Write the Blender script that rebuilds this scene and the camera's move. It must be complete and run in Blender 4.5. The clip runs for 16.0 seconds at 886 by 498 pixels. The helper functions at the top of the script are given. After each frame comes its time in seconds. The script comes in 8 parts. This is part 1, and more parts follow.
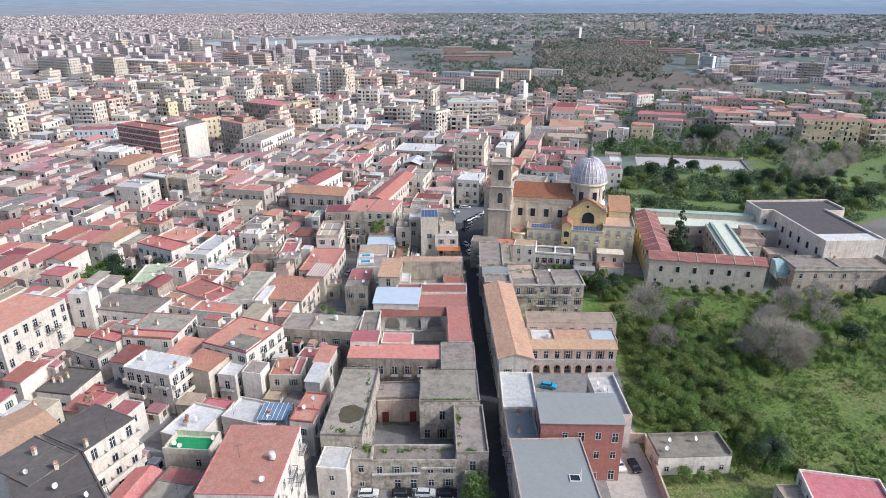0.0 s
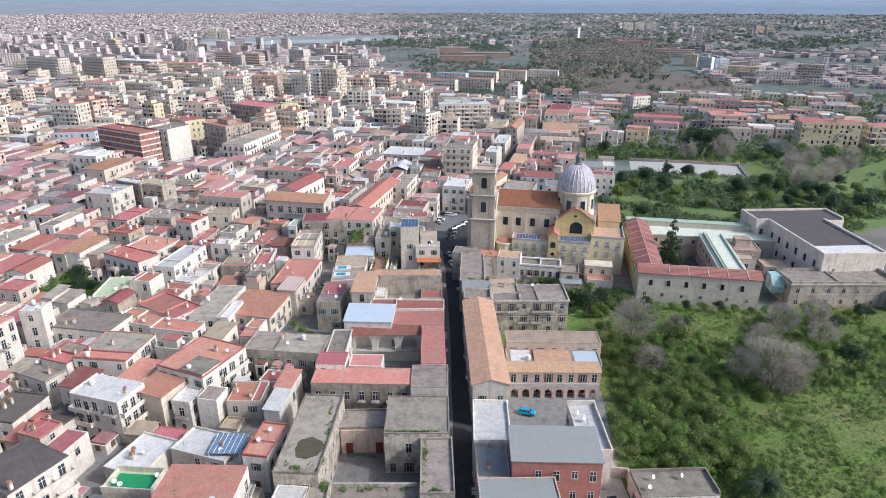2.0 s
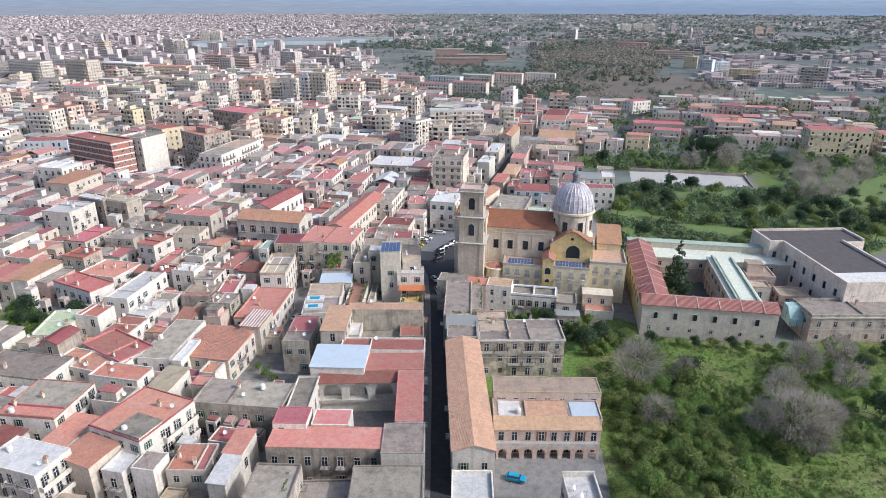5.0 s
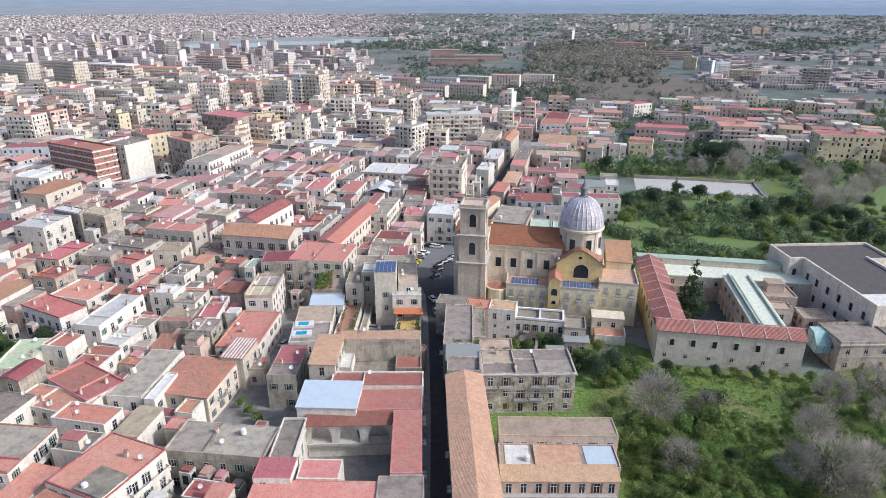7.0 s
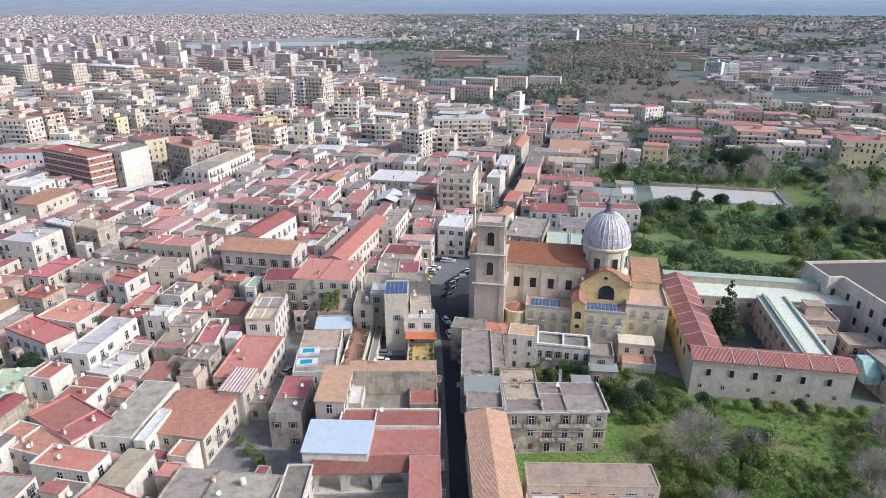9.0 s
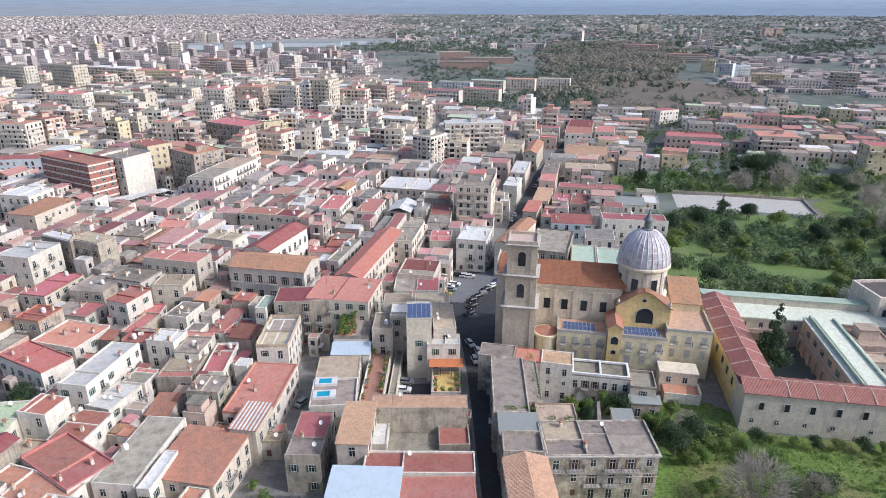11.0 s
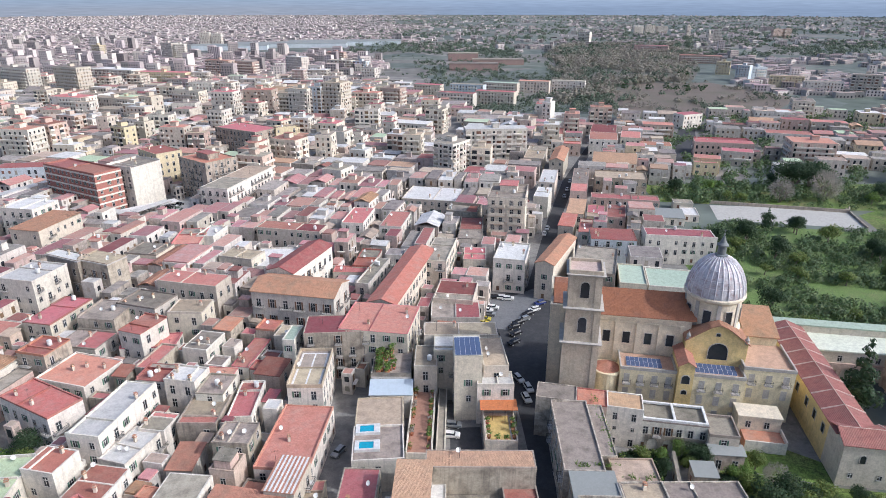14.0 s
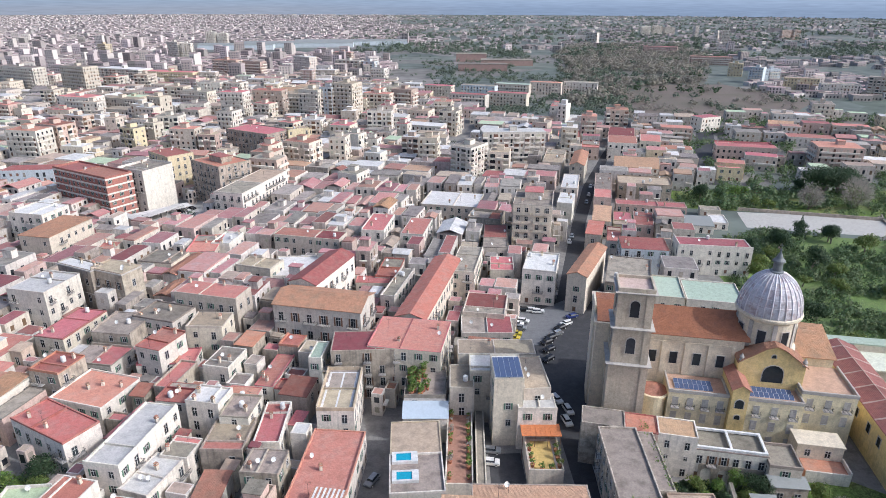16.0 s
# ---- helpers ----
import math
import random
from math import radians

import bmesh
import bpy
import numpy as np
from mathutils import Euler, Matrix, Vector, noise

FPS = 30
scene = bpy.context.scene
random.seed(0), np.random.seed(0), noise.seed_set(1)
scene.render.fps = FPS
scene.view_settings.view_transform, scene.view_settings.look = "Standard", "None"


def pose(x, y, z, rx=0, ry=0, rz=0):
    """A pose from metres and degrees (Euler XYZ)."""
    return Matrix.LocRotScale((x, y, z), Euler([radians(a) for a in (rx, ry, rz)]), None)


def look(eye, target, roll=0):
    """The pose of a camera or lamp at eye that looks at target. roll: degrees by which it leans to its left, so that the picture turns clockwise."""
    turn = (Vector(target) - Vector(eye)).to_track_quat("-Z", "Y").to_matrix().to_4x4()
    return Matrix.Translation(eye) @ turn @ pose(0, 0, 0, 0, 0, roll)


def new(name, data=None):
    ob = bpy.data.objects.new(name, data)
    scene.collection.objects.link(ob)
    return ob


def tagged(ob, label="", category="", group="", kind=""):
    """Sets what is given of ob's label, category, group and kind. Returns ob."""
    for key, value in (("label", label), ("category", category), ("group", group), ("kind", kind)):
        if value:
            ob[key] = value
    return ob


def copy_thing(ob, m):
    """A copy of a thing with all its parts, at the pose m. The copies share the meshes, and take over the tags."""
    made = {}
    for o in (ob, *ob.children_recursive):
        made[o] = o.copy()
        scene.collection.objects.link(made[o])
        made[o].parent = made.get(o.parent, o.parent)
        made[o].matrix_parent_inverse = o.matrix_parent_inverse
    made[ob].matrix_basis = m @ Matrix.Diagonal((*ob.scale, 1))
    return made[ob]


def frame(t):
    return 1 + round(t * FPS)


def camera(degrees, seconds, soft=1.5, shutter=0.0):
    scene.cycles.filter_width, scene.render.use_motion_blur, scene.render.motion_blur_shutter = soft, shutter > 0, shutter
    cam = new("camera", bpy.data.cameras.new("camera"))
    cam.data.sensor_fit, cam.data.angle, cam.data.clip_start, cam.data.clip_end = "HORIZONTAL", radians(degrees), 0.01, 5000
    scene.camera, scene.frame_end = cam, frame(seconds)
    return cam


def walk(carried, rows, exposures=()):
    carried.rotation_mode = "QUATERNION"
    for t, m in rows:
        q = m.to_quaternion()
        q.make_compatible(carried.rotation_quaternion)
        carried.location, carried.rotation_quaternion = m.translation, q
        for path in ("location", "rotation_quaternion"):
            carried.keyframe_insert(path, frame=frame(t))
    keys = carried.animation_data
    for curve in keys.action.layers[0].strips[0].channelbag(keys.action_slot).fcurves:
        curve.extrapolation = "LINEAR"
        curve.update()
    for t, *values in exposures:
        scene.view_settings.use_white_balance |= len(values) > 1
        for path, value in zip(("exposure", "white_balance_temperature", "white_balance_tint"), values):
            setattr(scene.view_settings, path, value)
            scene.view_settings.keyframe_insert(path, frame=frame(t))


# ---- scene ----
cam = camera(70.4, 16.0, soft=0.75)
PATH = [
    (0, look((-16.776, 6.106, 92.487), (-16.702, 7.963, 91.749), -0.1)),
    (0.5, look((-15.036, 8.517, 92.507), (-14.962, 10.374, 91.767), -0.1)),
    (1, look((-13.170, 11.091, 92.522), (-13.096, 12.947, 91.782), -0)),
    (1.5, look((-11.303, 13.832, 92.498), (-11.229, 15.689, 91.759), -0)),
    (2, look((-9.527, 16.851, 92.548), (-9.453, 18.708, 91.809), 0)),
    (2.5, look((-7.859, 20.025, 92.610), (-7.786, 21.882, 91.872), 0)),
    (3, look((-6.415, 23.360, 92.683), (-6.344, 25.218, 91.945), 0)),
    (3.5, look((-5.388, 26.977, 92.783), (-5.316, 28.834, 92.045), -0)),
    (4, look((-4.561, 30.653, 92.811), (-4.488, 32.511, 92.074), 0)),
    (6.5, look((-3.929, 49.941, 93.452), (-3.837, 51.798, 92.714), -0)),
    (7, look((-4.281, 53.697, 93.515), (-4.188, 55.553, 92.777), -0)),
    (7.5, look((-4.825, 57.423, 93.580), (-4.733, 59.280, 92.842), -0)),
    (8, look((-5.554, 61.099, 93.640), (-5.462, 62.956, 92.902), -0.1)),
    (8.5, look((-6.387, 64.678, 93.653), (-6.297, 66.535, 92.915), -0.1)),
    (9, look((-7.423, 68.229, 93.661), (-7.335, 70.086, 92.924), -0)),
    (11.5, look((-15.002, 85.572, 93.815), (-14.918, 87.430, 93.079), 0)),
    (12, look((-16.673, 88.799, 93.829), (-16.590, 90.657, 93.093), 0)),
    (12.5, look((-18.416, 91.997, 93.834), (-18.335, 93.855, 93.099), 0)),
    (13, look((-20.355, 95.044, 93.825), (-20.274, 96.902, 93.089), 0)),
    (13.5, look((-22.383, 97.982, 93.820), (-22.302, 99.840, 93.084), 0)),
    (14, look((-24.419, 100.829, 93.797), (-24.337, 102.687, 93.062), 0)),
    (14.5, look((-26.529, 103.691, 93.763), (-26.446, 105.549, 93.028), 0.1)),
    (15, look((-28.643, 106.458, 93.739), (-28.561, 108.317, 93.005), 0)),
    (15.5, look((-30.531, 108.676, 93.720), (-30.451, 110.535, 92.986), 0)),
    (16, look((-32.158, 110.352, 93.703), (-32.083, 112.210, 92.968), 0.2)),
]
walk(cam, PATH, [(0, 0.455, 5680, 10), (16, 0.455, 5680, 10)])

# ---- light ----
SUN_DIR = Vector((0.76, -0.30, 0.64)).normalized()
world = bpy.data.worlds.new("sky")
scene.world = world
world.use_nodes = True
wn = world.node_tree.nodes
sky = wn.new("ShaderNodeTexSky")
sky.sky_type = "NISHITA"
sky.sun_disc = False
sky.sun_elevation = math.asin(SUN_DIR.z)
sky.sun_rotation = math.atan2(SUN_DIR.x, SUN_DIR.y)
sky.air_density = 0.8
sky.dust_density = 4.0
sky.ozone_density = 0.8
world.node_tree.links.new(sky.outputs[0], wn["Background"].inputs[0])
wn["Background"].inputs[1].default_value = 0.15
sun = new("sun", bpy.data.lights.new("sun", "SUN"))
sun.data.energy = 2.0
sun.data.angle = radians(0.6)
sun.data.color = (1.0, 0.96, 0.91)
sun.matrix_world = look(SUN_DIR * 300, (0, 0, 0))


# ---- materials ----
def material(name, base, rough=0.85, spots=None, spot_scale=0.35, spot_amount=0.5, grain=0.12, tint=0.12, bump=0.15,
             bump_scale=6.0, metal=0.0, streaks=0.0, rows=None, island=False, thin=0.0, wear=0.12):
    """Plaster, paint, tile or felt: base colour, large stains, fine grain, a tint of its own for each piece."""
    m = bpy.data.materials.new(name)
    m.use_nodes = True
    n, l = m.node_tree.nodes, m.node_tree.links
    bsdf = n["Principled BSDF"]
    bsdf.inputs["Roughness"].default_value = rough
    bsdf.inputs["Metallic"].default_value = metal
    bsdf.inputs["Specular IOR Level"].default_value = 0.3
    geo = n.new("ShaderNodeNewGeometry")
    info = n.new("ShaderNodeObjectInfo")
    big = n.new("ShaderNodeTexNoise")
    big.inputs["Scale"].default_value = spot_scale
    big.inputs["Detail"].default_value = 6.0
    big.inputs["Roughness"].default_value = 0.62
    l.new(geo.outputs["Position"], big.inputs["Vector"])
    ramp = n.new("ShaderNodeMapRange")
    ramp.inputs[1].default_value, ramp.inputs[2].default_value = 0.46, 0.72
    ramp.inputs[3].default_value, ramp.inputs[4].default_value = 0.0, spot_amount
    l.new(big.outputs[0], ramp.inputs[0])
    mix = n.new("ShaderNodeMix")
    mix.data_type = "RGBA"
    mix.inputs[6].default_value = (*base, 1)
    mix.inputs[7].default_value = (*(spots or tuple(c * 0.6 for c in base)), 1)
    l.new(ramp.outputs[0], mix.inputs[0])
    colour = mix.outputs[2]
    if streaks:
        stretch = n.new("ShaderNodeMapping")
        stretch.inputs["Scale"].default_value = (1.3, 1.3, 0.09)
        l.new(geo.outputs["Position"], stretch.inputs[0])
        run = n.new("ShaderNodeTexNoise")
        run.inputs["Scale"].default_value, run.inputs["Detail"].default_value = 1.1, 4.0
        l.new(stretch.outputs[0], run.inputs["Vector"])
        rr = n.new("ShaderNodeMapRange")
        rr.inputs[1].default_value, rr.inputs[2].default_value = 0.5, 0.75
        rr.inputs[3].default_value, rr.inputs[4].default_value = 0.0, streaks
        l.new(run.outputs[0], rr.inputs[0])
        sm = n.new("ShaderNodeMix")
        sm.data_type = "RGBA"
        l.new(rr.outputs[0], sm.inputs[0])
        l.new(colour, sm.inputs[6])
        sm.inputs[7].default_value = (0.13, 0.12, 0.105, 1)
        colour = sm.outputs[2]
    fine = n.new("ShaderNodeTexNoise")
    fine.inputs["Scale"].default_value, fine.inputs["Detail"].default_value = 3.2, 5.0
    l.new(geo.outputs["Position"], fine.inputs["Vector"])
    val = n.new("ShaderNodeMapRange")
    val.inputs[3].default_value, val.inputs[4].default_value = 1 - grain, 1 + grain
    val.inputs[1].default_value, val.inputs[2].default_value = 0.3, 0.7
    l.new(fine.outputs[0], val.inputs[0])
    own = n.new("ShaderNodeMapRange")
    own.inputs[3].default_value, own.inputs[4].default_value = 1 - tint, 1 + tint
    l.new(geo.outputs["Random Per Island"] if island else info.outputs["Random"], own.inputs[0])
    mul = n.new("ShaderNodeMath")
    mul.operation = "MULTIPLY"
    l.new(val.outputs[0], mul.inputs[0])
    l.new(own.outputs[0], mul.inputs[1])
    worn = n.new("ShaderNodeTexNoise")
    worn.inputs["Scale"].default_value, worn.inputs["Detail"].default_value, worn.inputs["Roughness"].default_value = 0.9, 7.0, 0.7
    l.new(geo.outputs["Position"], worn.inputs["Vector"])
    wr = n.new("ShaderNodeMapRange")
    wr.inputs[1].default_value, wr.inputs[2].default_value = 0.44, 0.60
    wr.inputs[3].default_value, wr.inputs[4].default_value = 1 + wear * 0.4, 1 - wear
    l.new(worn.outputs[0], wr.inputs[0])
    both = n.new("ShaderNodeMath")
    both.operation = "MULTIPLY"
    l.new(mul.outputs[0], both.inputs[0])
    l.new(wr.outputs[0], both.inputs[1])
    mul = both
    hsv = n.new("ShaderNodeHueSaturation")
    l.new(mul.outputs[0], hsv.inputs["Value"])
    shift = n.new("ShaderNodeMapRange")
    shift.inputs[3].default_value, shift.inputs[4].default_value = 0.5 - tint * 0.08, 0.5 + tint * 0.08
    twist = n.new("ShaderNodeMath")
    twist.operation = "FRACT"
    seven = n.new("ShaderNodeMath")
    seven.operation = "MULTIPLY"
    seven.inputs[1].default_value = 7.31
    l.new(geo.outputs["Random Per Island"] if island else info.outputs["Random"], seven.inputs[0])
    l.new(seven.outputs[0], twist.inputs[0])
    l.new(twist.outputs[0], shift.inputs[0])
    l.new(shift.outputs[0], hsv.inputs["Hue"])
    l.new(colour, hsv.inputs["Color"])
    l.new(hsv.outputs[0], bsdf.inputs["Base Color"])
    bn = n.new("ShaderNodeTexNoise")
    bn.inputs["Scale"].default_value, bn.inputs["Detail"].default_value = bump_scale, 3.0
    l.new(geo.outputs["Position"], bn.inputs["Vector"])
    bp = n.new("ShaderNodeBump")
    bp.inputs["Strength"].default_value, bp.inputs["Distance"].default_value = bump, 0.06
    height = bn.outputs[0]
    if rows:
        tex = n.new("ShaderNodeTexCoord")
        wave = n.new("ShaderNodeTexWave")
        wave.bands_direction = rows[0]
        wave.inputs["Scale"].default_value = rows[1]
        wave.inputs["Distortion"].default_value = 0.4
        l.new(tex.outputs["Object"], wave.inputs["Vector"])
        add = n.new("ShaderNodeMath")
        add.operation = "MULTIPLY_ADD"
        add.inputs[1].default_value = 1.6
        l.new(wave.outputs[1], add.inputs[0])
        l.new(bn.outputs[0], add.inputs[2])
        height = add.outputs[0]
        bp.inputs["Strength"].default_value = 0.7
    l.new(height, bp.inputs["Height"])
    l.new(bp.outputs[0], bsdf.inputs["Normal"])
    if thin:
        tr = n.new("ShaderNodeBsdfTranslucent")
        l.new(hsv.outputs[0], tr.inputs["Color"])
        ms = n.new("ShaderNodeMixShader")
        ms.inputs[0].default_value = thin
        l.new(bsdf.outputs[0], ms.inputs[1])
        l.new(tr.outputs[0], ms.inputs[2])
        l.new(ms.outputs[0], n["Material Output"].inputs["Surface"])
    return m


WALL = {
    "w": material("white_plaster", (0.645, 0.592, 0.51), spots=(0.42, 0.37, 0.305), spot_amount=0.4, streaks=0.3, tint=0.16),
    "c": material("cream_plaster", (0.585, 0.515, 0.415), spots=(0.37, 0.322, 0.255), spot_amount=0.4, streaks=0.28, tint=0.16),
    "y": material("yellow_plaster", (0.60, 0.505, 0.325), spots=(0.47, 0.396, 0.275), streaks=0.3, tint=0.08),
    "g": material("old_grey_plaster", (0.4, 0.342, 0.27), spots=(0.17, 0.144, 0.116), spot_amount=0.9, streaks=0.65, tint=0.16),
    "q": material("blotched_old_plaster", (0.47, 0.41, 0.33), spots=(0.15, 0.13, 0.105), spot_scale=0.5, spot_amount=0.95, streaks=0.5, tint=0.1, wear=0.25),
    "p": material("pinkish_plaster", (0.5, 0.381, 0.312), spots=(0.33, 0.262, 0.219), spot_amount=0.4, streaks=0.28, tint=0.14),
    "r": material("red_plaster", (0.335, 0.14, 0.112), spots=(0.27, 0.135, 0.11), streaks=0.15, tint=0.08),
    "s": material("stone_blocks", (0.42, 0.346, 0.251), spots=(0.24, 0.198, 0.149), streaks=0.5, tint=0.05),
    "b": material("bluish_plaster", (0.55, 0.594, 0.614), spots=(0.42, 0.436, 0.428), streaks=0.25, tint=0.08),
}
ROOF = {
    "R": material("faded_red_roof_paint", (0.43, 0.172, 0.142), spots=(0.405, 0.225, 0.19), spot_amount=0.8, tint=0.30, grain=0.14),
    "D": material("dark_red_roof_paint", (0.265, 0.092, 0.077), spots=(0.27, 0.15, 0.125), spot_amount=0.8, tint=0.25),
    "B": material("brick_red_roof_paint", (0.405, 0.158, 0.115), spots=(0.365, 0.205, 0.16), spot_amount=0.9, tint=0.24),
    "O": material("terracotta_roof_tiles", (0.42, 0.215, 0.135), spots=(0.3, 0.193, 0.13), spot_amount=0.9, tint=0.18, rows=("X", 2.2)),
    "P": material("pale_terracotta_tiles", (0.54, 0.345, 0.215), spots=(0.46, 0.315, 0.205), spot_amount=0.9, tint=0.1, rows=("X", 2.2)),
    "T": material("tan_roof_screed", (0.42, 0.332, 0.237), spots=(0.27, 0.218, 0.167), spot_amount=0.9, tint=0.2),
    "G": material("grey_roof_concrete", (0.3, 0.256, 0.207), spots=(0.145, 0.124, 0.102), spot_amount=0.9, tint=0.28),
    "W": material("white_roof_coat", (0.56, 0.54, 0.505), spots=(0.42, 0.40, 0.37), spot_amount=0.6, tint=0.16),
    "N": material("pale_green_roof", (0.42, 0.495, 0.307), spots=(0.4, 0.416, 0.307), tint=0.08),
    "H": material("dark_weathered_concrete", (0.27, 0.228, 0.19), spots=(0.15, 0.125, 0.105), spot_amount=0.9, tint=0.15),
    "K": material("dark_bitumen_felt", (0.115, 0.099, 0.0884), spots=(0.17, 0.148, 0.13), tint=0.15),
    "M": material("grey_sheet_metal", (0.25, 0.258, 0.242), rough=0.7, spots=(0.275, 0.282, 0.268), wear=0.04, grain=0.05, tint=0.05, metal=0.0),
    "C": material("pale_blue_sheet", (0.44, 0.50, 0.545), rough=0.5, wear=0.05, grain=0.05, spots=(0.40, 0.45, 0.49), tint=0.04),
    "V": material("oxidised_green_sheet", (0.37, 0.44, 0.345), spots=(0.31, 0.36, 0.285), tint=0.1),
}
# the paints again for joined far houses, greyed for haze, varied piece by piece
WALL_FAR = {
    "w": material("far_white_plaster", (0.60, 0.55, 0.49), spots=(0.38, 0.335, 0.29), spot_amount=0.6, streaks=0.5, tint=0.16, island=True),
    "c": material("far_cream_plaster", (0.575, 0.51, 0.43), spots=(0.35, 0.30, 0.245), spot_amount=0.6, streaks=0.45, tint=0.16, island=True),
    "y": material("far_yellow_plaster", (0.60, 0.505, 0.345), spots=(0.47, 0.40, 0.29), streaks=0.3, tint=0.08, island=True),
    "g": material("far_old_grey_plaster", (0.40, 0.345, 0.29), spots=(0.17, 0.145, 0.125), spot_amount=0.9, streaks=0.65, tint=0.16, island=True),
    "q": material("far_blotched_old_plaster", (0.47, 0.41, 0.35), spots=(0.15, 0.13, 0.11), spot_scale=0.5, spot_amount=0.95, streaks=0.5, tint=0.1, island=True),
    "p": material("far_pinkish_plaster", (0.50, 0.385, 0.335), spots=(0.33, 0.265, 0.235), spot_amount=0.6, streaks=0.45, tint=0.14, island=True),
    "r": material("far_red_plaster", (0.335, 0.14, 0.112), spots=(0.27, 0.135, 0.11), streaks=0.15, tint=0.08, island=True),
    "s": material("far_stone_blocks", (0.42, 0.35, 0.27), spots=(0.24, 0.20, 0.16), streaks=0.5, tint=0.05, island=True),
    "b": material("far_bluish_plaster", (0.55, 0.60, 0.66), spots=(0.42, 0.44, 0.46), streaks=0.25, tint=0.08, island=True),
}
ROOF_FAR = {
    "R": material("far_faded_red_roof_paint", (0.395, 0.205, 0.185), spots=(0.37, 0.265, 0.24), spot_amount=0.95, tint=0.30, grain=0.14, island=True),
    "D": material("far_dark_red_roof_paint", (0.27, 0.105, 0.095), spots=(0.26, 0.165, 0.145), spot_amount=0.8, tint=0.25, island=True),
    "B": material("far_brick_red_roof_paint", (0.39, 0.20, 0.165), spots=(0.35, 0.24, 0.20), spot_amount=0.9, tint=0.24, island=True),
    "O": material("far_terracotta_roof_tiles", (0.39, 0.21, 0.125), spots=(0.30, 0.195, 0.14), spot_amount=0.9, tint=0.18, rows=("X", 2.2), island=True),
    "P": material("far_pale_terracotta_tiles", (0.43, 0.285, 0.185), spots=(0.34, 0.24, 0.17), spot_amount=0.9, tint=0.1, island=True),
    "T": material("far_tan_roof_screed", (0.42, 0.335, 0.255), spots=(0.27, 0.22, 0.18), spot_amount=0.9, tint=0.2, island=True),
    "G": material("far_grey_roof_concrete", (0.30, 0.265, 0.235), spots=(0.145, 0.125, 0.11), spot_amount=0.9, tint=0.28, island=True),
    "W": material("far_white_roof_coat", (0.58, 0.56, 0.53), spots=(0.36, 0.345, 0.32), spot_amount=0.85, tint=0.16, island=True),
    "N": material("far_pale_green_roof", (0.42, 0.50, 0.33), spots=(0.40, 0.42, 0.33), tint=0.08, island=True),
    "K": material("far_dark_bitumen_felt", (0.115, 0.10, 0.095), spots=(0.17, 0.15, 0.14), tint=0.15, island=True),
    "M": material("far_grey_sheet_metal", (0.37, 0.38, 0.385), rough=0.5, spots=(0.30, 0.31, 0.31), tint=0.05, metal=0.0, island=True),
    "C": material("far_pale_blue_sheet", (0.52, 0.58, 0.63), rough=0.5, spots=(0.46, 0.50, 0.53), tint=0.04, island=True),
    "V": material("far_oxidised_green_sheet", (0.37, 0.44, 0.36), spots=(0.31, 0.36, 0.30), tint=0.1, island=True),
}
BLIND = material("lowered_blinds", (0.36, 0.32, 0.26), rough=0.7, tint=0.4, island=True)
GLASS = material("window_glass", (0.035, 0.04, 0.045), rough=0.12, grain=0.02, tint=0.4, bump=0.0)
FRAME = {
    "w": material("white_joinery", (0.66, 0.65, 0.62), rough=0.5, tint=0.05),
    "n": material("brown_shutters", (0.17, 0.095, 0.06), rough=0.6, tint=0.2),
    "e": material("green_shutters", (0.075, 0.15, 0.105), rough=0.6, tint=0.2),
    "i": material("iron_railing", (0.06, 0.06, 0.06), rough=0.5, tint=0.1),
    "k": material("grey_stone_trim", (0.43, 0.40, 0.36), spots=(0.28, 0.26, 0.23), tint=0.08),
}
WHITE = material("white_enamel", (0.66, 0.65, 0.62), rough=0.4, tint=0.05)
ASPHALT = material("asphalt", (0.055, 0.055, 0.058), spots=(0.09, 0.088, 0.085), spot_amount=0.6)
PAVING = material("grey_paving", (0.21, 0.20, 0.185), spots=(0.12, 0.115, 0.105), spot_amount=0.8)
GRASS = material("meadow_grass", (0.115, 0.172, 0.036), spots=(0.19, 0.17, 0.075), spot_scale=0.07, spot_amount=0.95, wear=0.4, grain=0.5, bump=0.8, bump_scale=2.5)
MEADOW_DARK = material("shaded_orchard_grass", (0.118, 0.172, 0.048), spots=(0.165, 0.17, 0.078), spot_scale=0.12, spot_amount=0.75, grain=0.5, bump=0.8, bump_scale=2.5)
